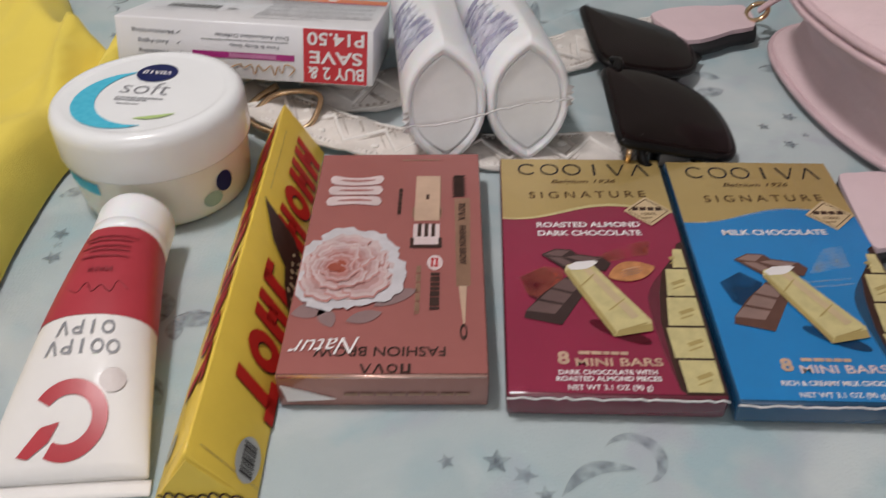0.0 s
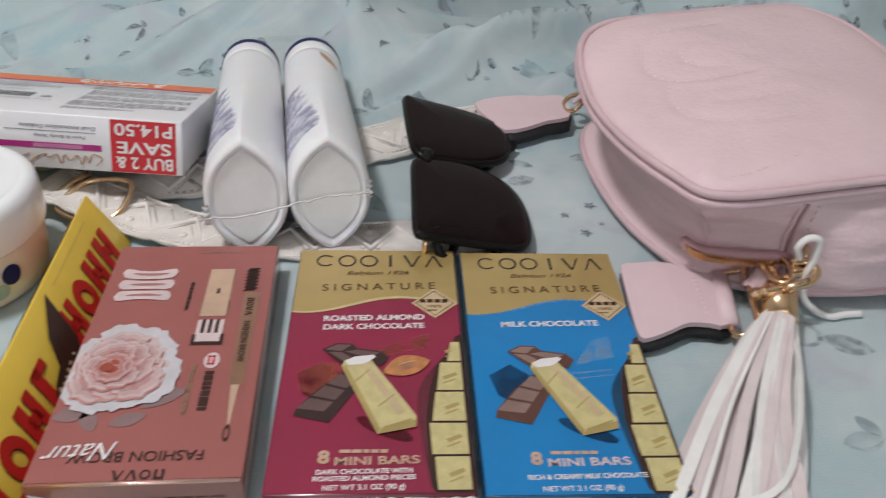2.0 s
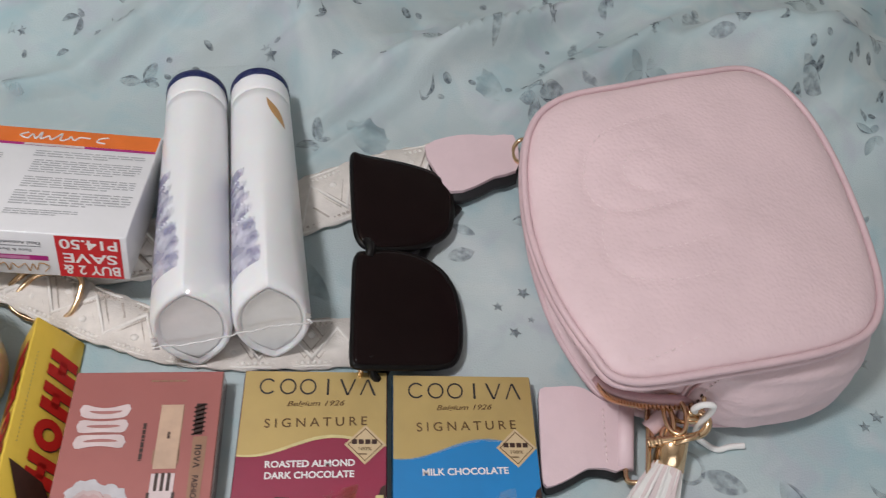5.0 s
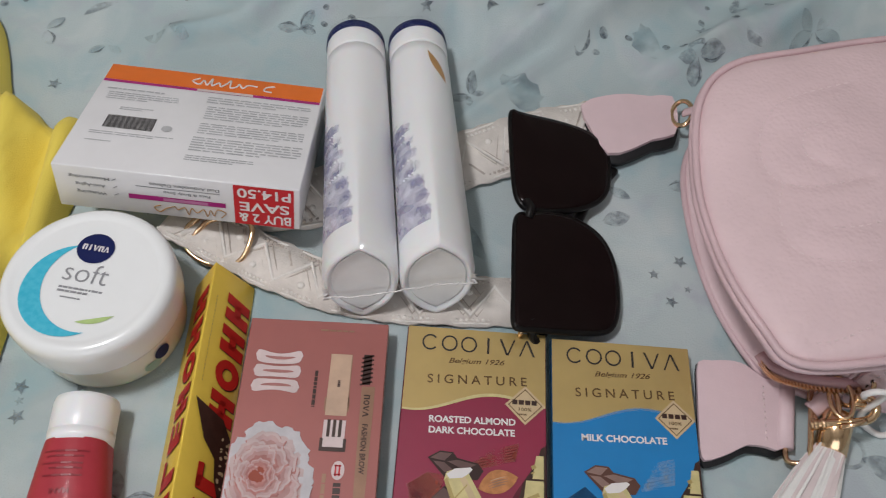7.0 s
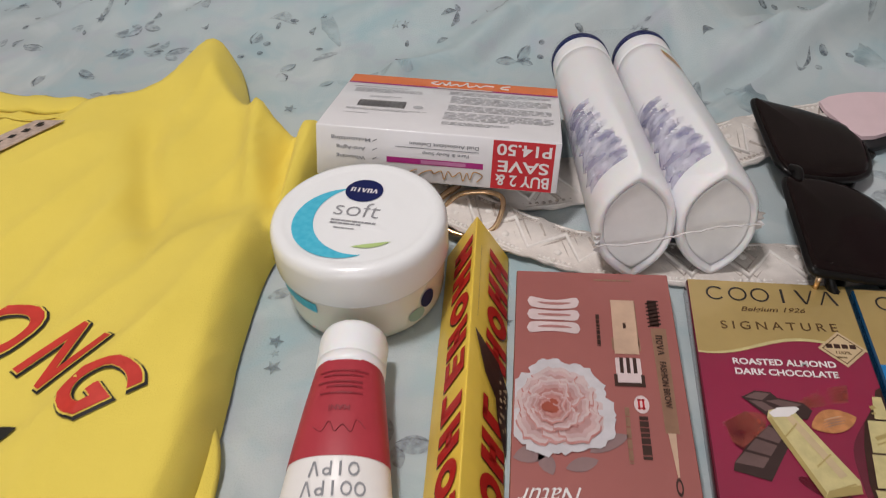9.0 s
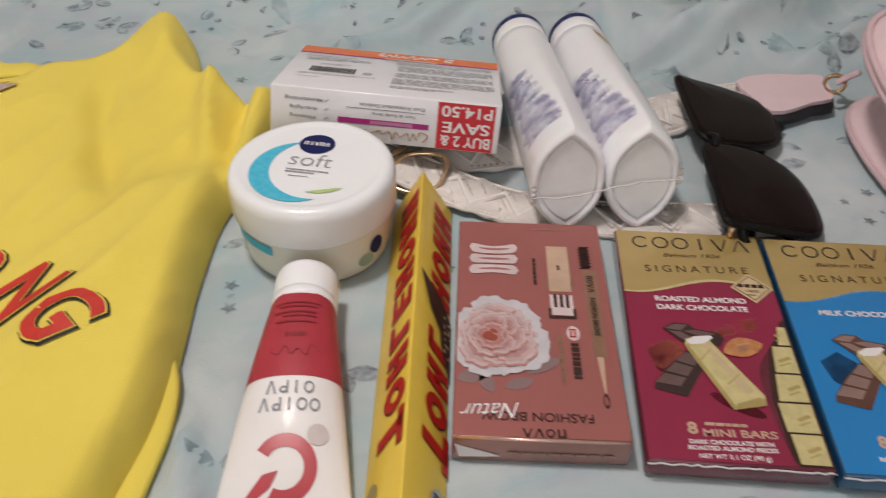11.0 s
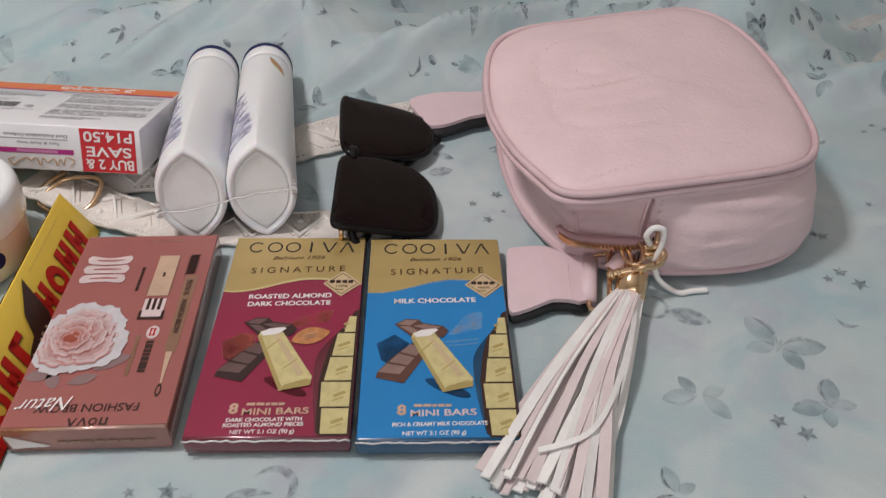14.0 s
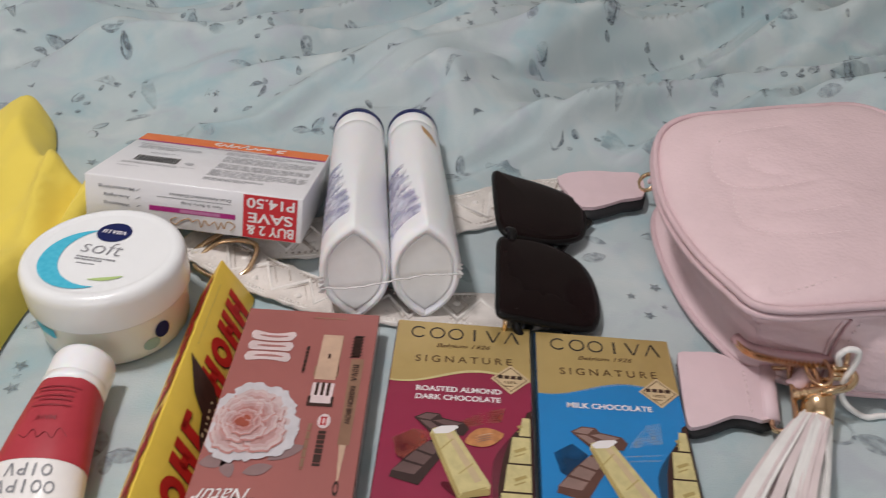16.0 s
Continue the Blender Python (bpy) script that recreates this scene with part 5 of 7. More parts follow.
def lotion_bottle():
    th = thing("lotion_bottle", pose(0, 0, 0), "white lotion bottle lying on its side in shrink wrap", "lotion bottle", "pair of wrapped bottles")
    rings = []
    for y, k, g in ((0.0030, 0, 0.70), (0.0022, 0, 0.78), (0.0004, 0, 0.84), (0.0, 0, 0.88), (0.0008, 0, 0.93), (0.0024, 0, 0.97), (0.005, 0, 1.0), (0.03, 0.12, 1.0), (0.06, 0.28, 1.0), (0.09, 0.45, 1.0), (0.12, 0.63, 1.0), (0.15, 0.82, 1.0), (0.168, 0.95, 1.0), (0.176, 1.0, 0.985), (0.1765, 1.0, 0.93)):
        pts, hh = bottle_section(k)
        rings.append([(x * g, y * LONG + LEAN * (z * g + 0.0345) * smoothstep(0.06, 0.0, y), 0.0345 + z * g) for x, z in pts])
    body = part("bottle_body", loft(rings), WHITE_PLASTIC, th)
    pts, hh = bottle_section(0)
    rec = []
    for g, d in ((0.77, 0.0022), (0.765, 0.0016), (0.72, 0.0019), (0.40, 0.0020)):
        rec.append([(x * g, d + LEAN * (z * g + 0.0345), 0.0345 + z * g) for x, z in pts])
    part("base_recess", loft(rec), BASE_GREY, th, "flat leaf-shaped base")
    pts, hh = bottle_section(1)
    zc = 0.0345 
    part("cap", loft([[(x * g, y * LONG, zc + z * g) for x, z in pts] for y, g in ((0.1766, 0.97), (0.178, 1.0), (0.1935, 0.985), (0.1955, 0.95), (0.196, 0.88))]), WHITE_PLASTIC, th, "white flip cap")
    part("cap_rim", loft([[(x * g, y * LONG, zc + z * g) for x, z in pts] for y, g in ((0.1905, 0.98), (0.191, 1.015), (0.197, 1.0), (0.1985, 0.95), (0.199, 0.8))]), NAVY, th, "navy cap end")

    def patch(u0, u1, y0, y1, dr, n=10, m_=14, ragged=0.0, leaf=False):
        bm = bmesh.new()
        rows = []
        rnd = random.Random(7)
        for j in range(m_ + 1):
            y = y0 + (y1 - y0) * j / m_
            k = y / 0.178
            pts_, hh_ = bottle_section(min(1, k), 80)
            a0 = u0 + ragged * rnd.uniform(-1, 1)
            a1 = u1
            if leaf:
                f = j / m_
                mid = u0 + (u1 - u0) * f
                half = abs(u1 - u0) * 0.30 * math.sin(math.pi * min(0.98, max(0.02, f)))
                a0, a1 = mid - half, mid + half
            row = []
            for i in range(n + 1):
                idx = (a0 + ((a1 - a0) if leaf else (u1 - u0)) * i / n) / 360 * 80
                i0 = int(math.floor(idx)) % 80
                fr = idx - math.floor(idx)
                x = pts_[i0][0] * (1 - fr) + pts_[(i0 + 1) % 80][0] * fr
                z = pts_[i0][1] * (1 - fr) + pts_[(i0 + 1) % 80][1] * fr
                g = 1 + dr / 0.02
                row.append(bm.verts.new((x * g, y * LONG, 0.0345 + z * g )))
            rows.append(row)
        for a, b in zip(rows, rows[1:]):
            for i in range(n):
                bm.faces.new((a[i], a[i + 1], b[i + 1], b[i]))
        return bm
    part("side_label", patch(112, 168, 0.022, 0.104, 0.0003, ragged=9), LAVENDER, body, "lavender printed label")
    part("label_line", patch(120, 150, 0.030, 0.034, 0.0005), NAVY_FADE, body)
    part("label_line", patch(125, 155, 0.040, 0.043, 0.0005), NAVY_FADE, body)
    for k in range(7):
        part("label_stroke", patch(108 + 3 * k, 126 + 5 * k, 0.026 + 0.0115 * k, 0.033 + 0.0115 * k, 0.0006, ragged=5), NAVY_FADE if k % 2 else LAVENDER, body)
    part("navy_mark", patch(150, 185, 0.070, 0.108, 0.0006, ragged=4), NAVY_FADE, body)
    return th, patch


BASE_GREY = mat("base_plastic", (0.88, 0.88, 0.88), 0.4, var=0.05, scale=60, bump=0.1, bscale=120)
NAVY_FADE = faded("navy_soft_print", (0.33, 0.32, 0.60), 0.0, 0.36, 150, 0.35)
first, patch = lotion_bottle()
M1, M2 = pose(-0.0275, 0.1685, 0.0015, -3.6, 0, 9.5), pose(0.0155, 0.1755, 0.0015, -3.6, 0, 9.5)
second = copy_thing(first, M2)
first.matrix_basis = M1
tagged(second, "white lotion bottle lying on its side, amber leaf on its label")
part("leaf_mark", patch(44, 76, 0.140, 0.166, 0.0005, leaf=True), ORANGE_LEAF, second, "amber leaf print")


def shrink_wrap():
    th = thing("shrink_wrap", pose(-0.006, 0.172, 0.0015, -3.6, 0, 9.5), "clear crinkled shrink wrap round the two bottles", "plastic wrap")
    def hull(k, grow):
        pts, hh = bottle_section(k, 40)
        r = [(x + 0.0218, z) for x, z in pts if x >= -1e-9] + [(x - 0.0218, z) for x, z in pts if x < -1e-9]
        # convex hull by the monotone chain
        r = sorted(set((round(a, 6), round(b, 6)) for a, b in r))
        def half(p):
            h = []
            for q in p:
                while len(h) > 1 and (h[-1][0] - h[-2][0]) * (q[1] - h[-2][1]) - (h[-1][1] - h[-2][1]) * (q[0] - h[-2][0]) <= 0:
                    h.pop()
                h.append(q)
            return h
        h = half(r)[:-1] + half(r[::-1])[:-1]
        # even spacing by angle
        out = []
        n = 56
        for i in range(n):
            a = 2 * math.pi * i / n
            d = Vector((math.cos(a), math.sin(a)))
            best = None
            for p, q in zip(h, h[1:] + h[:1]):
                p_, e = Vector(p), Vector(q) - Vector(p)
                den = d.x * e.y - d.y * e.x
                if abs(den) < 1e-12:
                    continue
                t = (p_.x * e.y - p_.y * e.x) / den
                s = (p_.x * d.y - p_.y * d.x) / den
                if t > 0 and -1e-6 <= s <= 1 + 1e-6:
                    best = t if best is None else max(best, t)
            best = (best or 0.03) + grow
            out.append((d.x * best, d.y * best))
        return out
    rings = []
    rnd = random.Random(4)
    for y, k, g in ((-0.0025, 0, -0.002), (0.002, 0, 0.0007), (0.03, 0.12, 0.0006), (0.06, 0.28, 0.0006), (0.09, 0.45, 0.0006), (0.12, 0.63, 0.0006), (0.15, 0.82, 0.0006), (0.178, 1.0, 0.0008), (0.199, 1.0, 0.0008), (0.2015, 1.0, -0.004)):
        rings.append([(x + rnd.uniform(-0.0003, 0.0003), y * LONG + LEAN * (z + 0.0345) * smoothstep(0.06, 0.0, y), 0.0345 + z + rnd.uniform(0.0, 0.0003)) for x, z in hull(k, g)])
    part("film", loft(rings, cap=False), FILM, th)
    pts = [(-0.043 + 0.086 * k / 40, -0.0004 + rnd.uniform(-0.0006, 0.0006), 0.0265 - 0.004 * math.sin(k / 40 * math.pi * 2) * 0.4 + 0.010 * k / 40 + rnd.uniform(-0.0006, 0.0006)) for k in range(41)]
    part("film_seam", tube(pts, 0.0005, 6), FILM_SEAM, th, "crinkled seam of the wrap")
    for sx, zz in ((-0.0425, 0.028), (0.0425, 0.038)):
        bm = bmesh.new()
        prev = None
        for k in range(9):
            a = bm.verts.new((sx + 0.0018 * math.copysign(1, sx) * (k % 2), 0.0005 + 0.0012 * rnd.uniform(-1, 1), zz - 0.006 + 0.0015 * k))
            b = bm.verts.new((sx - 0.002 * math.copysign(1, sx), 0.001, zz - 0.006 + 0.0015 * k))
            if prev:
                bm.faces.new((prev[0], prev[1], b, a))
            prev = (a, b)
        part("film_tuft", bm, FILM_SEAM, th, smooth=False)


shrink_wrap()


# ---- sunglasses ----
def sunglasses():
    th = thing("sunglasses", pose(0, 0, 0), "glossy black square sunglasses lying lens side up", "sunglasses")
    def zz(x):
        return 0.0290 - 0.275 * (x - 0.055)

    def lens_rings(pts, grow, z_off, thick, dome):
        c = Vector((sum(p[0] for p in pts) / len(pts), sum(p[1] for p in pts) / len(pts)))
        path = smooth_path([(p[0], p[1], 0) for p in pts], 5, True)
        rings = []
        for g, dz in ((1.0 + grow, -thick), (1.0 + grow, -thick * 0.25), (0.985 + grow, 0.0), (0.93, dome * 0.15), (0.8, dome * 0.5), (0.55, dome * 0.82), (0.25, dome * 0.98)):
            rings.append([(c.x + (p.x - c.x) * g, c.y + (p.y - c.y) * g, zz(c.x + (p.x - c.x) * g) + z_off + dz) for p in path])
        return rings, path, c
    upper = [(0.0520, 0.3190), (0.056, 0.3205), (0.064, 0.3208), (0.085, 0.3225), (0.103, 0.3215), (0.114, 0.3165), (0.1192, 0.306), (0.1195, 0.288), (0.1165, 0.274), (0.108, 0.2635), (0.095, 0.255), (0.080, 0.2495), (0.067, 0.247), (0.0605, 0.2505), (0.0570, 0.262), (0.0535, 0.295)]
    lower = [(0.0595, 0.236), (0.066, 0.2405), (0.080, 0.2455), (0.096, 0.246), (0.111, 0.2395), (0.1195, 0.227), (0.1232, 0.210), (0.1235, 0.190), (0.120, 0.1775), (0.112, 0.172), (0.095, 0.168), (0.075, 0.1645), (0.0645, 0.1628), (0.0612, 0.166), (0.0605, 0.185), (0.0595, 0.212)]
    for pts in (upper, lower):
        rings, path, c = lens_rings(pts, 0.012, 0.0006, 0.0045, 0.0018)
        part("lens", loft(rings), LENS, th, "smoked dark lens")
        rim = [(c.x + (p.x - c.x) * 1.01, c.y + (p.y - c.y) * 1.01, zz(p.x) - 0.0026) for p in path]
        part("rim", tube(rim, 0.0024, 8, True), BLACK, th)
    part("bridge", tube(smooth_path([(0.064, 0.250, 0.0255), (0.067, 0.2445, 0.0275), (0.066, 0.238, 0.0255)], 6), 0.003, 8), BLACK, th)
    part("nose_pad", tube(smooth_path([(0.086, 0.254, 0.017), (0.089, 0.2495, 0.012), (0.088, 0.244, 0.017)], 6), 0.0022, 8), BLACK, th)
    # folded arms underneath carry the front
    part("arm", tube(smooth_path([(0.062, 0.314, 0.024), (0.064, 0.322, 0.014), (0.070, 0.315, 0.0055), (0.080, 0.26, 0.0042), (0.098, 0.205, 0.0034), (0.106, 0.178, 0.0030)], 8), 0.0026, 8, flat=1.3), BLACK, th)
    part("arm", tube(smooth_path([(0.070, 0.170, 0.024), (0.073, 0.162, 0.014), (0.079, 0.168, 0.009), (0.090, 0.215, 0.0085), (0.104, 0.262, 0.0075), (0.125, 0.298, 0.006)], 8), 0.0026, 8, flat=1.3), BLACK, th)
    part("hinge", tube([(0.0655, 0.1625, 0.021), (0.0655, 0.1625, 0.013)], 0.0016, 8), GOLD, th, "gold hinge")


sunglasses()


# ---- pink shoulder bag ----
OUTLINE = [(0.1835, 0.152), (0.2, 0.1335), (0.246, 0.1395), (0.320, 0.157), (0.354, 0.180), (0.367, 0.225), (0.364, 0.285), (0.348, 0.343), (0.322, 0.374), (0.280, 0.366), (0.225, 0.348), (0.180, 0.331), (0.159, 0.300), (0.156, 0.242), (0.166, 0.190)]
OUTLINE = [(0.2625 + (x - 0.2625) * 0.972, 0.250 + (y - 0.250) * 0.972) for x, y in OUTLINE]
BASE_LINE = [(0.203, 0.168), (0.217, 0.155), (0.255, 0.145), (0.318, 0.150), (0.355, 0.172), (0.371, 0.210), (0.369, 0.280), (0.353, 0.345), (0.328, 0.376), (0.284, 0.370), (0.232, 0.354), (0.192, 0.337), (0.175, 0.306), (0.175, 0.258), (0.185, 0.207)]


def bag_ring(off, z, per=6, cave=False):
    k = 1.0 if callable(z) else smoothstep(0.004, 0.050, z)
    path = smooth_path([(a[0] * k + b[0] * (1 - k), a[1] * k + b[1] * (1 - k), 0) for a, b in zip(OUTLINE, BASE_LINE)], per, True)
    n, out = len(path), []
    for i, p in enumerate(path):
        d = (path[(i + 1) % n] - path[i - 1]).normalized()
        nrm = Vector((d.y, -d.x, 0))
        o = off
        if cave and not callable(z):
            o = off * (2.1 - 2.9 * smoothstep(0.215, 0.29, p.x))
        out.append(Vector((p.x + nrm.x * o, p.y + nrm.y * o, z(p) if callable(z) else z)))
    return out


def bag_top(p):
    """The rim of the top panel climbs towards its back edge."""
    return 0.068 + 0.004 * math.exp(-((p.x - 0.29) ** 2 + (p.y - 0.17) ** 2) / 0.006) + 0.014 * smoothstep(0.22, 0.36, p.y)


def shoulder_bag():
    th = thing("shoulder_bag", pose(0, 0, 0), "pale pink pebbled leatherette shoulder bag lying flat", "bag")
    prof = [(-0.012, 0.0012), (-0.002, 0.003), (0.001, 0.009), (-0.004, 0.014), (-0.008, 0.026), (-0.009, 0.039), (-0.005, 0.053), (-0.001, 0.061)]
    c = Vector((0.262, 0.250, 0))
    rings = []
    for q in smooth_path([Vector((o, z, 0)) for o, z in prof], 5):
        ring = bag_ring(q.x, q.y, 24, 0.01 < q.y < 0.060)
        bell = smoothstep(0.004, 0.016, q.y) * smoothstep(0.063, 0.052, q.y)
        for p in ring:
            d = Vector((p.x - c.x, p.y - c.y, 0)).normalized()
            front = p.y < 0.21
            w = 0.0026 * noise.noise((p.x * 20, p.y * 20, q.y * 110)) + 0.0011 * noise.noise((p.x * 45, p.y * 45, q.y * 230))
            if front and p.x > 0.2515:
                w += 0.0018 + 0.0022 * smoothstep(0.251, 0.278, p.x) * smoothstep(0.36, 0.33, p.x)
            p += d * w * bell
        rings.append(ring)
    rings.append(bag_ring(0.0, bag_top, 24))
    gusset = part("gusset", loft(rings), PINK, th)
    curls = [
        [(0.250, 0.318), (0.227, 0.308), (0.205, 0.296), (0.193, 0.277), (0.1925, 0.254), (0.202, 0.241), (0.222, 0.240), (0.249, 0.248)],
        [(0.202, 0.241), (0.198, 0.220), (0.203, 0.199), (0.219, 0.192), (0.238, 0.193), (0.261, 0.199)],
        [(0.232, 0.285), (0.218, 0.277), (0.216, 0.262), (0.227, 0.254)],
        [(0.222, 0.212), (0.241, 0.215), (0.263, 0.224)],
        [(0.207, 0.145), (0.222, 0.149), (0.248, 0.162)]]
    sewn = np.array([(p.x, p.y) for cv in curls for p in smooth_path([(x, y, 0) for x, y in cv], 8)])

    def groove(x, y):
        """The panel is drawn in along its stitching."""
        d2 = ((sewn - (x, y)) ** 2).sum(axis=1).min()
        return -0.0009 * math.exp(-d2 / 0.0032 ** 2) + 0.0003 * math.exp(-(math.sqrt(d2) - 0.008) ** 2 / 0.005 ** 2)
    base = bag_ring(0.0, bag_top, 16)
    rings = []
    for q in smooth_path([Vector(v + (0,)) for v in ((0.995, 0.000), (0.975, 0.0045), (0.94, 0.0085), (0.88, 0.0118), (0.78, 0.0145), (0.62, 0.0165), (0.4, 0.0178), (0.18, 0.0182), (0.03, 0.0183))], 6):
        g, dz = q.x, q.y
        ring = [Vector((c.x + (p.x - c.x) * g, c.y + (p.y - c.y) * g, p.z + (0.078 - p.z) * (1 - g) + dz * 0.55)) for p in base]
        for p in ring:
            p.z += (groove(p.x, p.y) + 0.0007 * noise.noise((p.x * 22, p.y * 22, 4.0))) * smoothstep(0.99, 0.9, g)
        rings.append(ring)
    panel = part("top_panel", loft(rings), PINK, th, "puffy pebbled top panel")

    def panel_z(x, y):
        best = 0.0
        d = Vector((x - c.x, y - c.y, 0))
        r = d.length
        if r < 1e-6:
            return 0.088
        d /= r
        far = 0.1
        for p, q in zip(base, base[1:] + base[:1]):
            ex, ey = q.x - p.x, q.y - p.y
            den = d.x * ey - d.y * ex
            if abs(den) < 1e-12:
                continue
            t = ((p.x - c.x) * ey - (p.y - c.y) * ex) / den
            s = ((p.x - c.x) * d.y - (p.y - c.y) * d.x) / den
            if t > 0 and 0 <= s <= 1:
                far, bz = t, p.z
        g = r / far
        tab = [(0.03, 0.0183), (0.18, 0.0182), (0.4, 0.0178), (0.62, 0.0165), (0.78, 0.0145), (0.88, 0.0118), (0.94, 0.0085), (0.975, 0.0045), (0.995, 0)]
        dz = 0.0183
        for (g0, z0), (g1, z1) in zip(tab, tab[1:]):
            if g0 <= g <= g1:
                dz = z0 + (z1 - z0) * (g - g0) / (g1 - g0)
        return bz + (0.078 - bz) * (1 - g) + dz * 0.55

    for off, dz, r, nm in ((0.0012, 0.0008, 0.0023, "piping"), (0.0018, -0.0040, 0.0022, "piping")):
        ring = bag_ring(off, bag_top)
        part(nm, tube([Vector((p.x, p.y, p.z + dz)) for p in ring], r, 8, True), PINK_EDGE, th, "rolled pink piping")
    part("piping", tube(bag_ring(0.002, 0.0075), 0.0022, 8, True), PINK_EDGE, th, "rolled pink piping")
    # upright seam on the front side and its stitches
    def on_side(x, z, off):
        """The point of the front side at x and z, off metres proud."""
        o = {0.061: -0.001, 0.053: -0.005, 0.039: -0.009, 0.026: -0.008, 0.014: -0.004, 0.009: 0.001}[z]
        ring = bag_ring(o, z, 90, 0.01 < z < 0.060)
        p = min((q for q in ring if q.y < 0.21), key=lambda q: abs(q.x - x))
        return Vector((p.x, p.y - off, p.z))
    levels = (0.061, 0.053, 0.039, 0.026, 0.014, 0.009)
    part("side_seam", tube([on_side(0.2507, z, 0.0010) for z in levels], 0.0009, 6), PINK_DARK, gusset)
    part("seam_lip", tube([on_side(0.2485, z, 0.0002) for z in levels], 0.0011, 6), PINK, gusset)
    line = smooth_path([on_side(0.2555, z, 0.0030) for z in levels], 6)
    for k in range(0, len(line) - 2, 3):
        part("seam_stitch", tube([line[k], line[k + 1]], 0.0006, 5), BROWN_INK if 9 < k < 20 else PINK_STITCH, gusset)
    # stitched curls quilted into the panel
    for cv in curls:
        bm = bmesh.new()
        path = smooth_path([(x, y, 0) for x, y in cv], 14)
        acc = 0.0
        for p, q in zip(path, path[1:]):
            d = (q - p)
            acc += d.length
            if acc < 0.0042:
                continue
            acc = 0.0
            u = d.normalized() * 0.0013
            w = Vector((-u.y, u.x, 0)) * 0.42
            nz = 0.0007 * noise.noise((p.x * 22, p.y * 22, 4.0))
            z0, z1 = panel_z(p.x - u.x, p.y - u.y) - 0.0005 + nz, panel_z(p.x + u.x, p.y + u.y) - 0.0005 + nz
            lo = [bm.verts.new((p.x + a * u.x + b * w.x, p.y + a * u.y + b * w.y, (z0 if a < 0 else z1) - 0.0004)) for a, b in ((-1, -1), (1, -1), (1, 1), (-1, 1))]
            hi = [bm.verts.new((p.x + a * u.x * 0.8 + b * w.x * 0.6, p.y + a * u.y * 0.8 + b * w.y * 0.6, (z0 + z1) / 2 + 0.0002)) for a, b in ((-1, -1), (1, -1), (1, 1), (-1, 1))]
            bm.faces.new(hi)
            for i in range(4):
                bm.faces.new((lo[i], lo[(i + 1) % 4], hi[(i + 1) % 4], hi[i]))
        part("quilt_stitching", bm, PINK_STITCH, panel, "pale curled stitch line", smooth=False)
    # zip along the front side
    path = [p for p in bag_ring(-0.0035, 0.026) if p.y < 0.16 and p.x < 0.262]
    path.sort(key=lambda p: p.x)
    zipper = part("zip_tape", tube([Vector((p.x, p.y + 0.001, p.z)) for p in path], 0.0035, 6), PINK_DARK, th)
    bm = bmesh.new()
    dense = smooth_path(path, 6)
    for i in range(0, len(dense), 1):
        p = dense[i]
        bmesh.ops.create_cube(bm, size=1, matrix=pose(p.x, p.y - 0.004, p.z + (0.0007 if i % 2 else -0.0007), 0, 0, 12) @ Matrix.Diagonal((0.0008, 0.0022, 0.0026, 1)))
    part("zip_teeth", bm, GOLD, zipper, "gold zip teeth", smooth=False)
    part("zip_slider", box_bm(0.008, 0.006, 0.006, 0.0015), GOLD, zipper, "gold zip slider", m=pose(0.252, 0.137, 0.023))
    for x, y, z, nm in ((0.171, 0.346, 0.0165, "strap_ring"), (0.236, 0.137, 0.020, "strap_ring")):
        ring = [(x + 0.006 * math.cos(a), y + (0.011 if y > 0.2 else 0.0145) * math.sin(a), z + 0.004 * math.cos(a)) for a in (2 * math.pi * k / 24 for k in range(24))]
        part(nm, tube(ring, 0.0017, 8, True), GOLD, th, "gold strap ring")
    part("ring_tab", tube(smooth_path([(0.172, 0.345, 0.018), (0.177, 0.343, 0.024), (0.183, 0.340, 0.03)], 5), 0.004, 8, flat=0.5), PINK_EDGE, th)
    part("ring_tab", tube(smooth_path([(0.230, 0.134, 0.016), (0.238, 0.141, 0.020), (0.244, 0.148, 0.024)], 5), 0.005, 8, flat=0.5), PINK_EDGE, th)



shoulder_bag()


# ---- shoulder strap: two leather ends and an embroidered band ----
def plate(pts, z, thick, per=4):
    path = smooth_path([(x, y, 0) for x, y in pts], per, True) if per else [Vector((x, y, 0)) for x, y in pts]
    zf = z if callable(z) else (lambda x, y: z)
    bm = loft([[(p.x, p.y, zf(p.x, p.y) + d) for p in path] for d in (0.0, thick)])
    return bm


def ribbon(pts, width, thick, per=8, zf=None):
    """A flat band along a line."""
    path = smooth_path(pts, per)
    rings = []
    for i, p in enumerate(path):
        a, b = path[max(0, i - 1)], path[min(len(path) - 1, i + 1)]
        d = (b - a)
        s = Vector((d.y, -d.x, 0)).normalized()
        w = (width(i / (len(path) - 1)) if callable(width) else width) * (1 + 0.035 * math.sin(i * 2.1) + 0.03 * math.sin(i * 0.7))
        p = p + Vector((0, 0, 0.0007 * (1 + math.sin(i * 0.9))))
        rings.append([p + s * w / 2, p - s * w / 2, p - s * w / 2 + Vector((0, 0, thick)), p + s * w / 2 + Vector((0, 0, thick))])
    return loft(rings), path


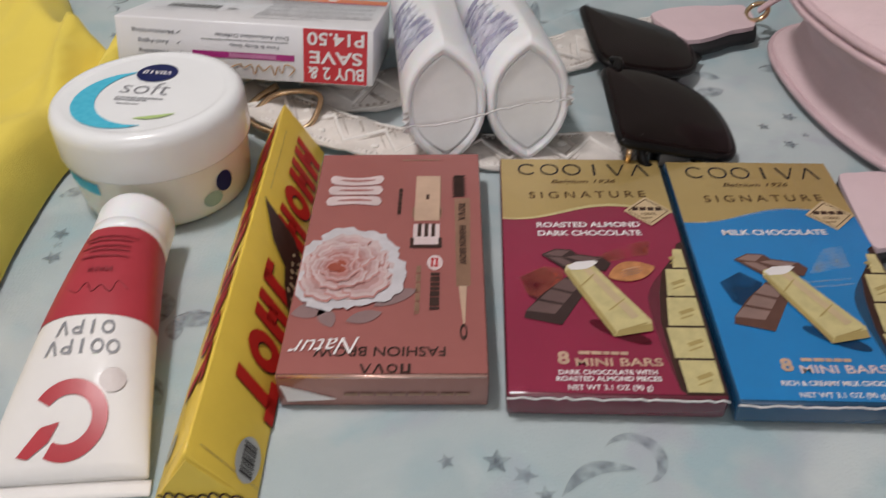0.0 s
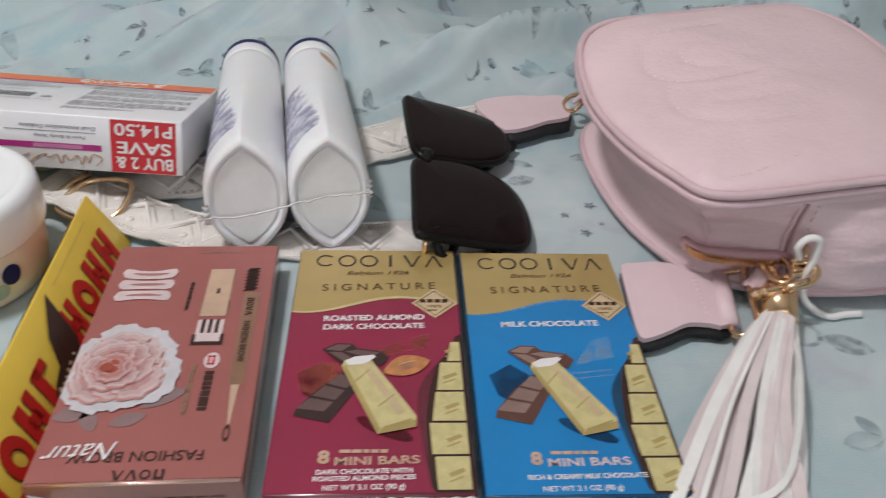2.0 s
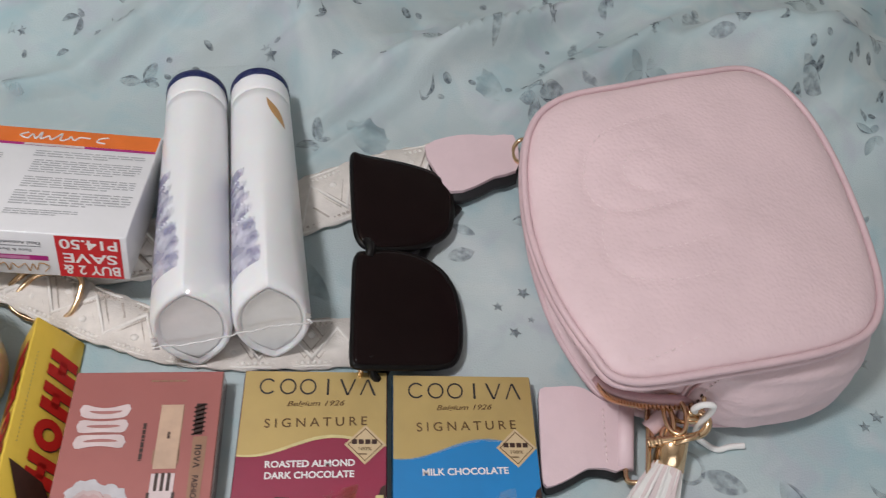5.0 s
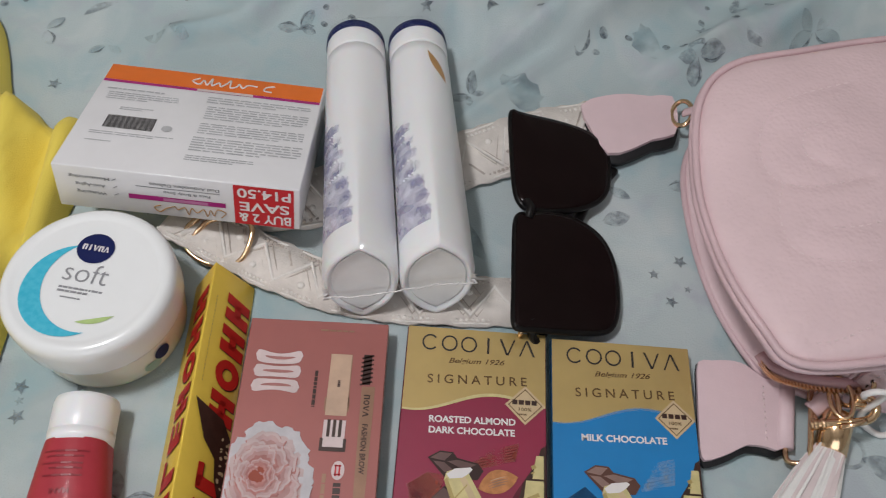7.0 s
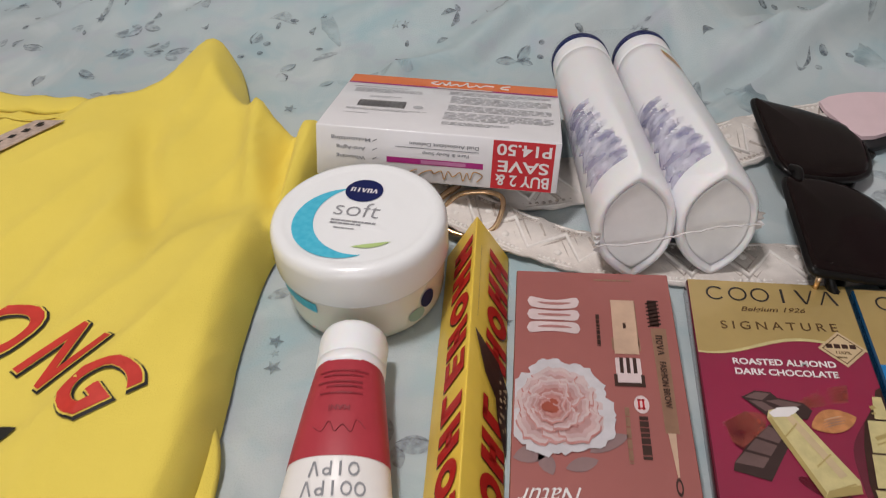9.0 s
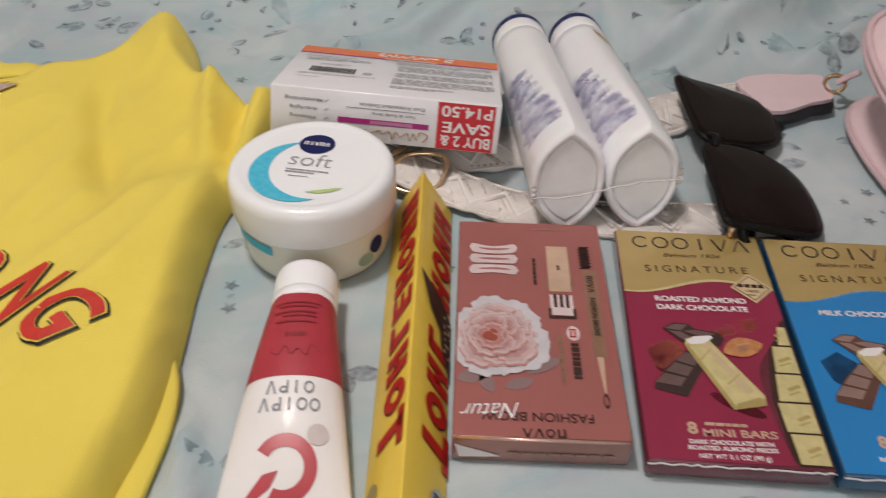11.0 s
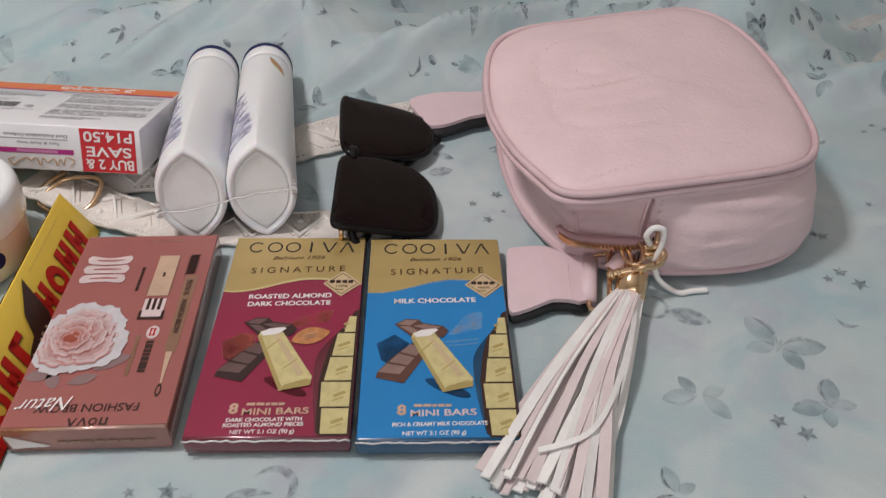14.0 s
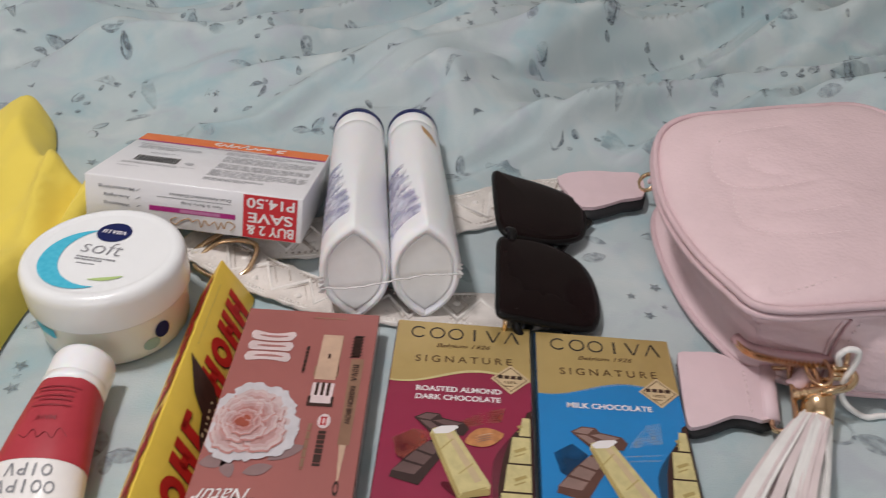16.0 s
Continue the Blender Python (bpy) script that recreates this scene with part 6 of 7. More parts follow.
def strap():
    th = thing("shoulder_strap", pose(0, 0, 0), "cream embroidered bag strap with pink leather ends", "bag strap")
    tab1 = [(0.1705, 0.1595), (0.178, 0.161), (0.190, 0.162), (0.198, 0.160), (0.204, 0.1555), (0.210, 0.1525), (0.222, 0.154), (0.2205, 0.142), (0.215, 0.113), (0.204, 0.112), (0.194, 0.112), (0.185, 0.107), (0.173, 0.1015), (0.1682, 0.103), (0.168, 0.118), (0.169, 0.145)]
    tilt = lambda x, y: 0.0075 + 0.0012 * math.sin((x - 0.17) * 60)
    part("strap_end", plate(tab1, tilt, 0.0028, 2), PINK_SMOOTH, th, "pink leather strap end", smooth=False)
    part("strap_backing", plate([(x + 0.0006, y - (0.0025 if y < 0.13 else -0.0010)) for x, y in tab1], lambda x, y: 0.0035, 0.0035, 2), BLACK_CLOTH, th, "black strap backing")
    for k in range(9):
        part("strap_stitch", tube([(0.2065 - 0.0002 * k, 0.148 - 0.0038 * k, 0.0113), (0.2063 - 0.0002 * k, 0.146 - 0.0038 * k, 0.0113)], 0.0005, 5), PINK_STITCH, th)
    part("strap_fold", tube([(0.2215, 0.1535, 0.0088), (0.2185, 0.135, 0.0088), (0.2150, 0.1130, 0.0088)], 0.0052, 12, flat=0.85), PINK_SMOOTH, th)
    tab2 = [(0.101, 0.347), (0.118, 0.358), (0.135, 0.362), (0.150, 0.362), (0.166, 0.364), (0.169, 0.346), (0.166, 0.329), (0.150, 0.322), (0.136, 0.312), (0.119, 0.306), (0.108, 0.325)]
    part("strap_end", plate(tab2, lambda x, y: 0.011, 0.0028, 2), PINK_SMOOTH, th, "pink leather strap end", smooth=False)
    part("strap_backing", plate([(x + 0.001, y - (0.005 if y < 0.335 else -0.001)) for x, y in tab2], lambda x, y: 0.005, 0.005, 2), BLACK_CLOTH, th, "black strap backing")
    # embroidered band in two stretches
    runs = [[(0.125, 0.336, 0.0075), (0.09, 0.326, 0.006), (0.055, 0.312, 0.004), (0.02, 0.293, 0.0018), (-0.03, 0.268, 0.0012), (-0.08, 0.25, 0.0012), (-0.12, 0.24, 0.0012)],
            [(-0.155, 0.222, 0.0125), (-0.135, 0.214, 0.0115), (-0.105, 0.203, 0.007), (-0.075, 0.194, 0.0025), (-0.04, 0.186, 0.0015), (0.0, 0.185, 0.0015), (0.04, 0.188, 0.0015), (0.08, 0.192, 0.0015), (0.115, 0.205, 0.001)]]
    for run, wd in zip(runs, (0.046, 0.034)):
        bm, path = ribbon([Vector(p) for p in run], wd, 0.0018)
        band = part("woven_band", bm, CREAM, th, "cream woven band")
        # raised zigzag, dots and edge cords
        for e in (-0.46, 0.46):
            line = []
            for i, p in enumerate(path):
                a, b = path[max(0, i - 1)], path[min(len(path) - 1, i + 1)]
                s = Vector((b.y - a.y, a.x - b.x, 0)).normalized()
                line.append(p + s * wd * e + Vector((0, 0, 0.002)))
            part("edge_cord", tube(line, 0.0009, 6), CREAM_RIDGE, band)
            bm = bmesh.new()
            inner = smooth_path([p.lerp(q, 0.16) for p, q in zip(line, path)], 3)
            for p in inner[::2]:
                bmesh.ops.create_icosphere(bm, subdivisions=1, radius=0.0015, matrix=Matrix.Translation(p))
            part("edge_stitching", bm, TAUPE_THREAD if e < 0 else CREAM_RIDGE, band)
        zig, dots, mids, flip = [], [], [], 1
        acc = 0.0
        taupe = []
        for i in range(1, len(path)):
            acc += (path[i] - path[i - 1]).length
            a, b = path[i - 1], path[min(len(path) - 1, i + 1)]
            s = Vector((b.y - a.y, a.x - b.x, 0)).normalized()
            if acc > 0.0125:
                acc = 0.0
                zig.append(path[i] + s * wd * 0.30 * flip + Vector((0, 0, 0.0022)))
                q = path[i] - s * wd * 0.18 * flip + Vector((0, 0, 0.0019))
                dots.append(q)
                mids.append(path[i] + Vector((0, 0, 0.0022)))
                taupe.append((path[i] - s * wd * 0.36 * flip + Vector((0, 0, 0.0020)), path[i] - s * wd * 0.1 * flip + (b - a).normalized() * 0.006 + Vector((0, 0, 0.0020))))
                flip = -flip
        if len(zig) > 1:
            part("zigzag_stitch", tube(zig, 0.0019, 6), CREAM_RIDGE, band)
            for d_ in (-0.0042, 0.0042):
                part("taupe_zigzag", tube([p + Vector((d_, 0, -0.0004)) for p in zig], 0.0007, 5), TAUPE_THREAD, band)
        for q in dots:
            bm = bmesh.new()
            bmesh.ops.create_uvsphere(bm, u_segments=8, v_segments=5, radius=0.0026, matrix=Matrix.Translation(q) @ Matrix.Diagonal((1, 1, 0.4, 1)))
            part("raised_knot", bm, CREAM_RIDGE, band)
        for p, q in taupe[::2]:
            part("taupe_bar", tube([p, q], 0.0014, 6), TAUPE_THREAD, band)
    # folded end of the band that props the soap carton
    bm, _ = ribbon([Vector(p) for p in ((-0.19, 0.262, 0.0015), (-0.16, 0.264, 0.005), (-0.13, 0.264, 0.007), (-0.10, 0.262, 0.004), (-0.082, 0.262, 0.0015))], 0.026, 0.009)
    part("folded_band", bm, CREAM, th)
    # clip at the band's end
    loop = smooth_path([(-0.140, 0.199, 0.010), (-0.136, 0.210, 0.014), (-0.128, 0.218, 0.017), (-0.112, 0.220, 0.018), (-0.103, 0.216, 0.017), (-0.103, 0.205, 0.013), (-0.108, 0.195, 0.009), (-0.124, 0.192, 0.007)], 6, True)
    part("clip_ring", tube(loop, 0.0017, 8, True), GOLD, th, "gold oblong ring")
    part("clip_bar", tube([(-0.148, 0.207, 0.010), (-0.138, 0.219, 0.015), (-0.130, 0.226, 0.018)], 0.0022, 8), GOLD, th, "gold swivel clip")


strap()


# ---- tassel charm ----
def twisted(pts, width, a0, a1):
    """A narrow strip of two-ply leather that turns about its own line."""
    path = smooth_path(pts, 7)
    rings = []
    for i, p in enumerate(path):
        t = i / (len(path) - 1)
        d = path[min(len(path) - 1, i + 1)] - path[max(0, i - 1)]
        s = Vector((d.y, -d.x, 0)).normalized()
        a = radians(a0 + (a1 - a0) * t)
        n = Vector((0, 0, 1)) * math.cos(a) - s * math.sin(a)
        s = s * math.cos(a) + Vector((0, 0, 1)) * math.sin(a)
        w = width * (0.55 + 0.45 * smoothstep(0, 0.3, t)) / 2
        ring = [p - s * w, p + s * w, p + s * w + n * 0.0011, p - s * w + n * 0.0011]
        rings.append([Vector((q.x, q.y, max(q.z, 0.0006 + 0.0004 * (k > 1)))) for k, q in enumerate(ring)])
    return loft(rings)


def tassel():
    th = thing("tassel_charm", pose(0, 0, 0), "white and pink fringed tassel charm with a gold cap", "tassel")
    rnd = random.Random(21)
    top = Vector((0.2385, 0.114, 0.013))
    axis = (Vector((0.2475, 0.141, 0.019)) - top).normalized()
    s = axis.cross(Vector((0, 0, 1))).normalized()
    u = s.cross(axis)
    rings = []
    for d, r in ((-0.002, 0.0080), (-0.002, 0.0092), (0.018, 0.0086), (0.021, 0.0074), (0.0225, 0.004), (0.0226, 0.001)):
        rings.append([top + axis * d + s * r * math.cos(2 * math.pi * k / 24) + u * r * math.sin(2 * math.pi * k / 24) for k in range(24)])
    part("cap", loft(rings), GOLD, th, "gold bell cap")
    left, right = Vector((0.150, -0.008, 0)), Vector((0.204, -0.025, 0))
    for lay in range(3):
        n = (15, 13, 10)[lay]
        for k in range(n):
            f = (k + 0.5) / n + rnd.uniform(-0.03, 0.03)
            end = left.lerp(right, f) + Vector((rnd.uniform(-0.003, 0.003), rnd.uniform(-0.006, 0.006), 0))
            a = (f - 0.5) * 2
            st = top + s * 0.0066 * -a * (1 if s.x < 0 else -1) + Vector((0, 0, 0.0005 + 0.0028 * lay * (1 - 0.6 * a * a)))
            bow = (a if a < 0 else a * -1.4) * 0.0055 + rnd.uniform(-0.003, 0.003)
            hz = 0.0025 + 0.0045 * lay
            pts = [st, st.lerp(end, 0.14) + Vector((bow * 0.5, 0, 0)), st.lerp(end, 0.45) + Vector((bow, 0, 0)), st.lerp(end, 0.75) + Vector((bow * 0.5, 0, 0)), end]
            for j, p in enumerate(pts):
                p.z = (st.z, 0.011 + 0.003 * lay, hz + 0.003, hz + 0.0015, 0.002 + 0.003 * lay)[j] + rnd.uniform(0, 0.001)
            w = rnd.uniform(0.0038, 0.0062)
            part("strip", twisted(pts, w, rnd.uniform(-50, 50), rnd.uniform(-35, 35)), (WHITE_TASSEL, PINK_TASSEL)[(k + lay) % 2 if rnd.random() < 0.7 else int(rnd.random() < 0.5)], th, smooth=False)
    # stray strips along the edges and across the bundle
    for line, w in ((((0.242, 0.112, 0.015), (0.232, 0.075, 0.019), (0.216, 0.034, 0.017), (0.200, 0.010, 0.016), (0.176, 0.002, 0.013)), 0.0028),
                    (((0.233, 0.113, 0.014), (0.216, 0.098, 0.014), (0.199, 0.068, 0.011), (0.184, 0.034, 0.008), (0.170, 0.004, 0.006)), 0.0030),
                    (((0.245, 0.111, 0.014), (0.236, 0.082, 0.012), (0.222, 0.036, 0.007), (0.210, 0.004, 0.004), (0.202, -0.025, 0.003)), 0.0042)):
        part("strip", twisted([Vector(p) for p in line], w, 30, 10), WHITE_TASSEL, th, smooth=False)
    # links and clasp between cap and bag
    for cx, cy, cz, rx, ry, tilt_ in ((0.249, 0.1445, 0.0225, 0.006, 0.008, 40), (0.256, 0.150, 0.030, 0.007, 0.010, 75), (0.243, 0.139, 0.026, 0.006, 0.012, 15)):
        ring = [Vector((cx + rx * math.cos(a) * math.cos(radians(tilt_)), cy + ry * math.sin(a), cz + rx * math.cos(a) * math.sin(radians(tilt_)))) for a in (2 * math.pi * k / 20 for k in range(20))]
        part("link", tube(ring, 0.0014, 7, True), GOLD, th, "gold link")
    part("clasp", tube(smooth_path([(0.2265, 0.124, 0.0195), (0.236, 0.125, 0.0225), (0.248, 0.126, 0.0245), (0.2565, 0.128, 0.0265), (0.2600, 0.1335, 0.0290), (0.2560, 0.1385, 0.0305), (0.2490, 0.1380, 0.0300)], 6), 0.0024, 8), GOLD, th, "gold lobster clasp")
    for x, y, z, r in ((0.2290, 0.1243, 0.0203, 0.0034), (0.2330, 0.1247, 0.0215, 0.0030), (0.2465, 0.1258, 0.0243, 0.0031)):
        part("clasp_collar", tube([(x - 0.0012, y - 0.0001, z - 0.0004), (x + 0.0012, y + 0.0001, z + 0.0004)], r, 12), GOLD, th)
    part("clasp_lever", tube([(0.240, 0.1215, 0.0265), (0.2505, 0.1245, 0.0285), (0.2535, 0.1265, 0.0280)], 0.0014, 7), GOLD, th)
    loop = smooth_path([(0.2215, 0.1500, 0.0100), (0.2285, 0.1500, 0.0150), (0.2310, 0.1470, 0.0170), (0.2285, 0.1260, 0.0165), (0.2255, 0.1075, 0.0150), (0.2225, 0.1045, 0.0125), (0.2155, 0.1065, 0.0090), (0.2170, 0.1200, 0.0088)], 5, True)
    part("square_ring", tube(loop, 0.0016, 8, True), GOLD, th, "gold square ring in the strap end")
    cord = smooth_path([(0.252, 0.138, 0.033), (0.248, 0.1355, 0.041), (0.251, 0.135, 0.047), (0.257, 0.135, 0.046), (0.258, 0.135, 0.036), (0.256, 0.134, 0.024), (0.259, 0.1335, 0.012), (0.266, 0.132, 0.005), (0.274, 0.129, 0.003), (0.282, 0.131, 0.003), (0.291, 0.132, 0.003)], 8)
    part("cotton_loop", tube(cord, 0.0018, 8), WHITE_TASSEL, th, "white cotton tag loop")


tassel()


# ---- yellow shirt ----
SHIRT_EDGE = [(-0.228, -0.2), (-0.223, -0.1), (-0.2195, -0.035), (-0.2165, 0.0), (-0.2175, 0.03), (-0.2225, 0.066), (-0.227, 0.095), (-0.231, 0.15), (-0.226, 0.19), (-0.222, 0.25), (-0.226, 0.284), (-0.240, 0.292), (-0.25, 0.285), (-0.258, 0.286), (-0.272, 0.298), (-0.287, 0.302), (-0.297, 0.318), (-0.31, 0.348), (-0.324, 0.374), (-0.338, 0.388), (-0.353, 0.386), (-0.364, 0.362), (-0.376, 0.332), (-0.395, 0.314), (-0.436, 0.308), (-0.5, 0.318), (-0.57, 0.342), (-0.66, 0.382), (-0.8, 0.282), (-0.83, 0.16), (-0.72, 0.12), (-0.715, -0.2)]


def off_line(x, y, line):
    """Signed distance to a broken line (to its left plus) and how far along it."""
    best = (9.0, 0.0)
    for k, ((ax, ay), (bx, by)) in enumerate(zip(line, line[1:])):
        ex, ey = bx - ax, by - ay
        t = max(0.0, min(1.0, ((x - ax) * ex + (y - ay) * ey) / (ex * ex + ey * ey)))
        dx, dy = x - ax - ex * t, y - ay - ey * t
        r = math.hypot(dx, dy)
        if r < abs(best[0]):
            best = (math.copysign(r, ex * dy - ey * dx), (k + t) / (len(line) - 1))
    return best


SLEEVE_SEAM = [(-0.252, 0.290), (-0.247, 0.247), (-0.240, 0.205), (-0.233, 0.150)]
SHOULDER_CREASE = [(-0.279, 0.315), (-0.273, 0.265), (-0.260, 0.222), (-0.252, 0.180)]
HOOD_FOLD = [(-0.336, 0.372), (-0.324, 0.334), (-0.308, 0.308), (-0.290, 0.294), (-0.270, 0.286)]
CHEST_VALLEY = [(-0.356, 0.300), (-0.345, 0.250), (-0.325, 0.205), (-0.298, 0.157), (-0.288, 0.10)]


def shirt_z(x, y, d):
    """Height of the upper cloth layer at distance d inside the edge."""
    z = 0.0135 + 0.004 * noise.noise((x * 7, y * 7, 2.2)) + 0.002 * noise.noise((x * 19, y * 13, 5.2))
    c, s = math.cos(radians(72)), math.sin(radians(72))
    u, v = x * c + y * s, -x * s + y * c
    z += 0.006 * (1 - abs(noise.noise((u * 2.5, v * 11, 6.0)))) ** 5 + 0.004 * (1 - abs(noise.noise((u * 4 + 3, v * 22, 8.0)))) ** 5
    # bunched sleeve top with the fold that hangs over beside it
    z += 0.013 * math.exp(-(((x + 0.340) / 0.017) ** 2 + ((y - 0.362) / 0.036) ** 2))
    r, t = off_line(x, y, HOOD_FOLD)
    z += 0.016 * (1 - 0.6 * t) * (math.exp(-(r / 0.017) ** 2) if r < 0 else math.exp(-(r / 0.005) ** 2)) * smoothstep(0.0, 0.3, t)
    r, t = off_line(x, y, SHOULDER_CREASE)
    z += 0.017 * math.exp(-abs(r / 0.007) ** 1.4) * smoothstep(0, 0.25, t) * smoothstep(1.0, 0.6, t)
    r, t = off_line(x, y, SLEEVE_SEAM)
    z += 0.013 * math.exp(-((r - 0.012) / 0.009) ** 2) * smoothstep(0.0, 0.2, t) * smoothstep(1.0, 0.8, t)
    z -= 0.016 * math.exp(-abs(r / 0.0045) ** 1.5) * smoothstep(1.0, 0.8, t)
    r, t = off_line(x, y, CHEST_VALLEY)
    z -= 0.011 * math.exp(-(r / 0.010) ** 2) * smoothstep(0, 0.2, t) * smoothstep(1, 0.6, t)
    # the side that faces the goods is puffed up and drops at its edge
    z += 0.017 * smoothstep(-0.36, -0.255, x) * smoothstep(0.21, 0.14, y) * (0.35 + 0.65 * smoothstep(-0.04, 0.05, y))
    z = max(z, 0.006)
    return 0.004 + (z - 0.004) * smoothstep(-0.002, 0.0075, d)


def shirt():
    th = thing("t_shirt", pose(0, 0, 0), "bright yellow cotton t-shirt with red and black print, laid out", "t-shirt")
    path = [Vector(p).to_2d() for p in smooth_path([(x, y, 0) for x, y in SHIRT_EDGE[:-2]], 6)] + [Vector(SHIRT_EDGE[-2]), Vector(SHIRT_EDGE[-1])]
    segs = list(zip(path, path[1:] + path[:1]))

    def dist(x, y):
        p, best, odd = Vector((x, y)), 9.0, False
        for a, b in segs:
            e = b - a
            t = max(0.0, min(1.0, (p - a).dot(e) / max(e.dot(e), 1e-12)))
            best = min(best, (p - a - e * t).length)
            if (a.y > y) != (b.y > y) and x < (b.x - a.x) * (y - a.y) / (b.y - a.y) + a.x:
                odd = not odd
        return best if odd else -best

    step = 0.0042
    nx, ny = 155, 152
    grid, bm = {}, bmesh.new()
    x0, y0 = -0.84, -0.21
    D = {}
    gx, gy = np.meshgrid(x0 + step * np.arange(nx + 1), y0 + step * np.arange(ny + 1))
    near, odd = np.full(gx.shape, 9.0), np.zeros(gx.shape, bool)
    for a, b in segs:
        ex, ey = b.x - a.x, b.y - a.y
        t = np.clip(((gx - a.x) * ex + (gy - a.y) * ey) / max(ex * ex + ey * ey, 1e-12), 0, 1)
        near = np.minimum(near, np.hypot(gx - a.x - ex * t, gy - a.y - ey * t))
        if a.y != b.y:
            odd ^= ((a.y > gy) != (b.y > gy)) & (gx < ex * (gy - a.y) / ey + a.x)
    for j in range(ny + 1):
        for i in range(nx + 1):
            D[i, j] = float(near[j, i] if odd[j, i] else -near[j, i])
    inside = lambda i, j: D.get((i, j), -1) > 0.0005

    def vert(i, j):
        if (i, j) not in grid:
            x, y, d = x0 + i * step, y0 + j * step, D[i, j]
            if d <= 0.0005:
                # pull outside corners onto the edge
                p = Vector((x, y))
                best = min(((p - (a + (b - a) * max(0, min(1, (p - a).dot(b - a) / max((b - a).dot(b - a), 1e-12))))).length, k) for k, (a, b) in enumerate(segs))[1]
                a, b = segs[best]
                q = a + (b - a) * max(0, min(1, (p - a).dot(b - a) / max((b - a).dot(b - a), 1e-12)))
                x, y, d = q.x, q.y, 0.0
            grid[i, j] = bm.verts.new((x, y, shirt_z(x, y, d)))
        return grid[i, j]
    for j in range(ny):
        for i in range(nx):
            if any(inside(i + a, j + b) for a, b in ((0, 0), (1, 0), (1, 1), (0, 1))):
                bm.faces.new((vert(i, j), vert(i + 1, j), vert(i + 1, j + 1), vert(i, j + 1)))
    # skirt down to the lower layer
    rim = [e for e in bm.edges if len(e.link_faces) == 1]
    ext = bmesh.ops.extrude_edge_only(bm, edges=rim)["geom"]
    for v in ext:
        if isinstance(v, bmesh.types.BMVert):
            v.co.z = 0.0008
    bmesh.ops.recalc_face_normals(bm, faces=bm.faces[:])
    bmesh.ops.smooth_vert(bm, verts=bm.verts[:], factor=0.3, use_axis_x=True, use_axis_y=True, use_axis_z=True)
    part("front_layer", bm, YELLOW_COTTON, th)

    def on(x, y, h):
        return Vector((x, y, shirt_z(x, y, max(0.0, dist(x, y))) + h))
    # ribbed collar band at the back of the neck, and the front neckline
    for pts, w in (([(-0.60, 0.332), (-0.50, 0.303), (-0.436, 0.295), (-0.398, 0.299)], 0.011), ([(-0.60, 0.312), (-0.50, 0.283), (-0.436, 0.275), (-0.396, 0.282)], 0.0012)):
        line = [on(p.x, p.y, 0.0012 - 0.016 * smoothstep(-0.425, -0.396, p.x)) for p in smooth_path([(x, y, 0) for x, y in pts], 8)]
        part("collar_band", tube(line, w, 8, flat=0.25), YELLOW_COTTON, th, "ribbed yellow collar")
    # hem of the under layer peeping out
    hem = smooth_path([(-0.2270, 0.042, 0.009), (-0.2195, 0.026, 0.0065), (-0.2160, 0.006, 0.0045), (-0.2155, -0.018, 0.004), (-0.2165, -0.050, 0.0035), (-0.2210, -0.120, 0.003)], 6)
    part("under_layer", tube(hem, 0.0075, 8, flat=0.35), YELLOW_COTTON, th)
    # neck tag
    bm = bmesh.new()
    q = [(-0.464, 0.236), (-0.437, 0.272), (-0.410, 0.266), (-0.436, 0.224)]
    bm.faces.new([bm.verts.new(on(x, y, 0.002)) for x, y in q])
    ext = bmesh.ops.extrude_face_region(bm, geom=bm.faces[:])["geom"]
    for v in ext:
        if isinstance(v, bmesh.types.BMVert):
            v.co.z += 0.0006
    part("neck_tag", bm, TAG_CLOTH, th, "printed cloth neck tag", smooth=False)
    bm = bmesh.new()
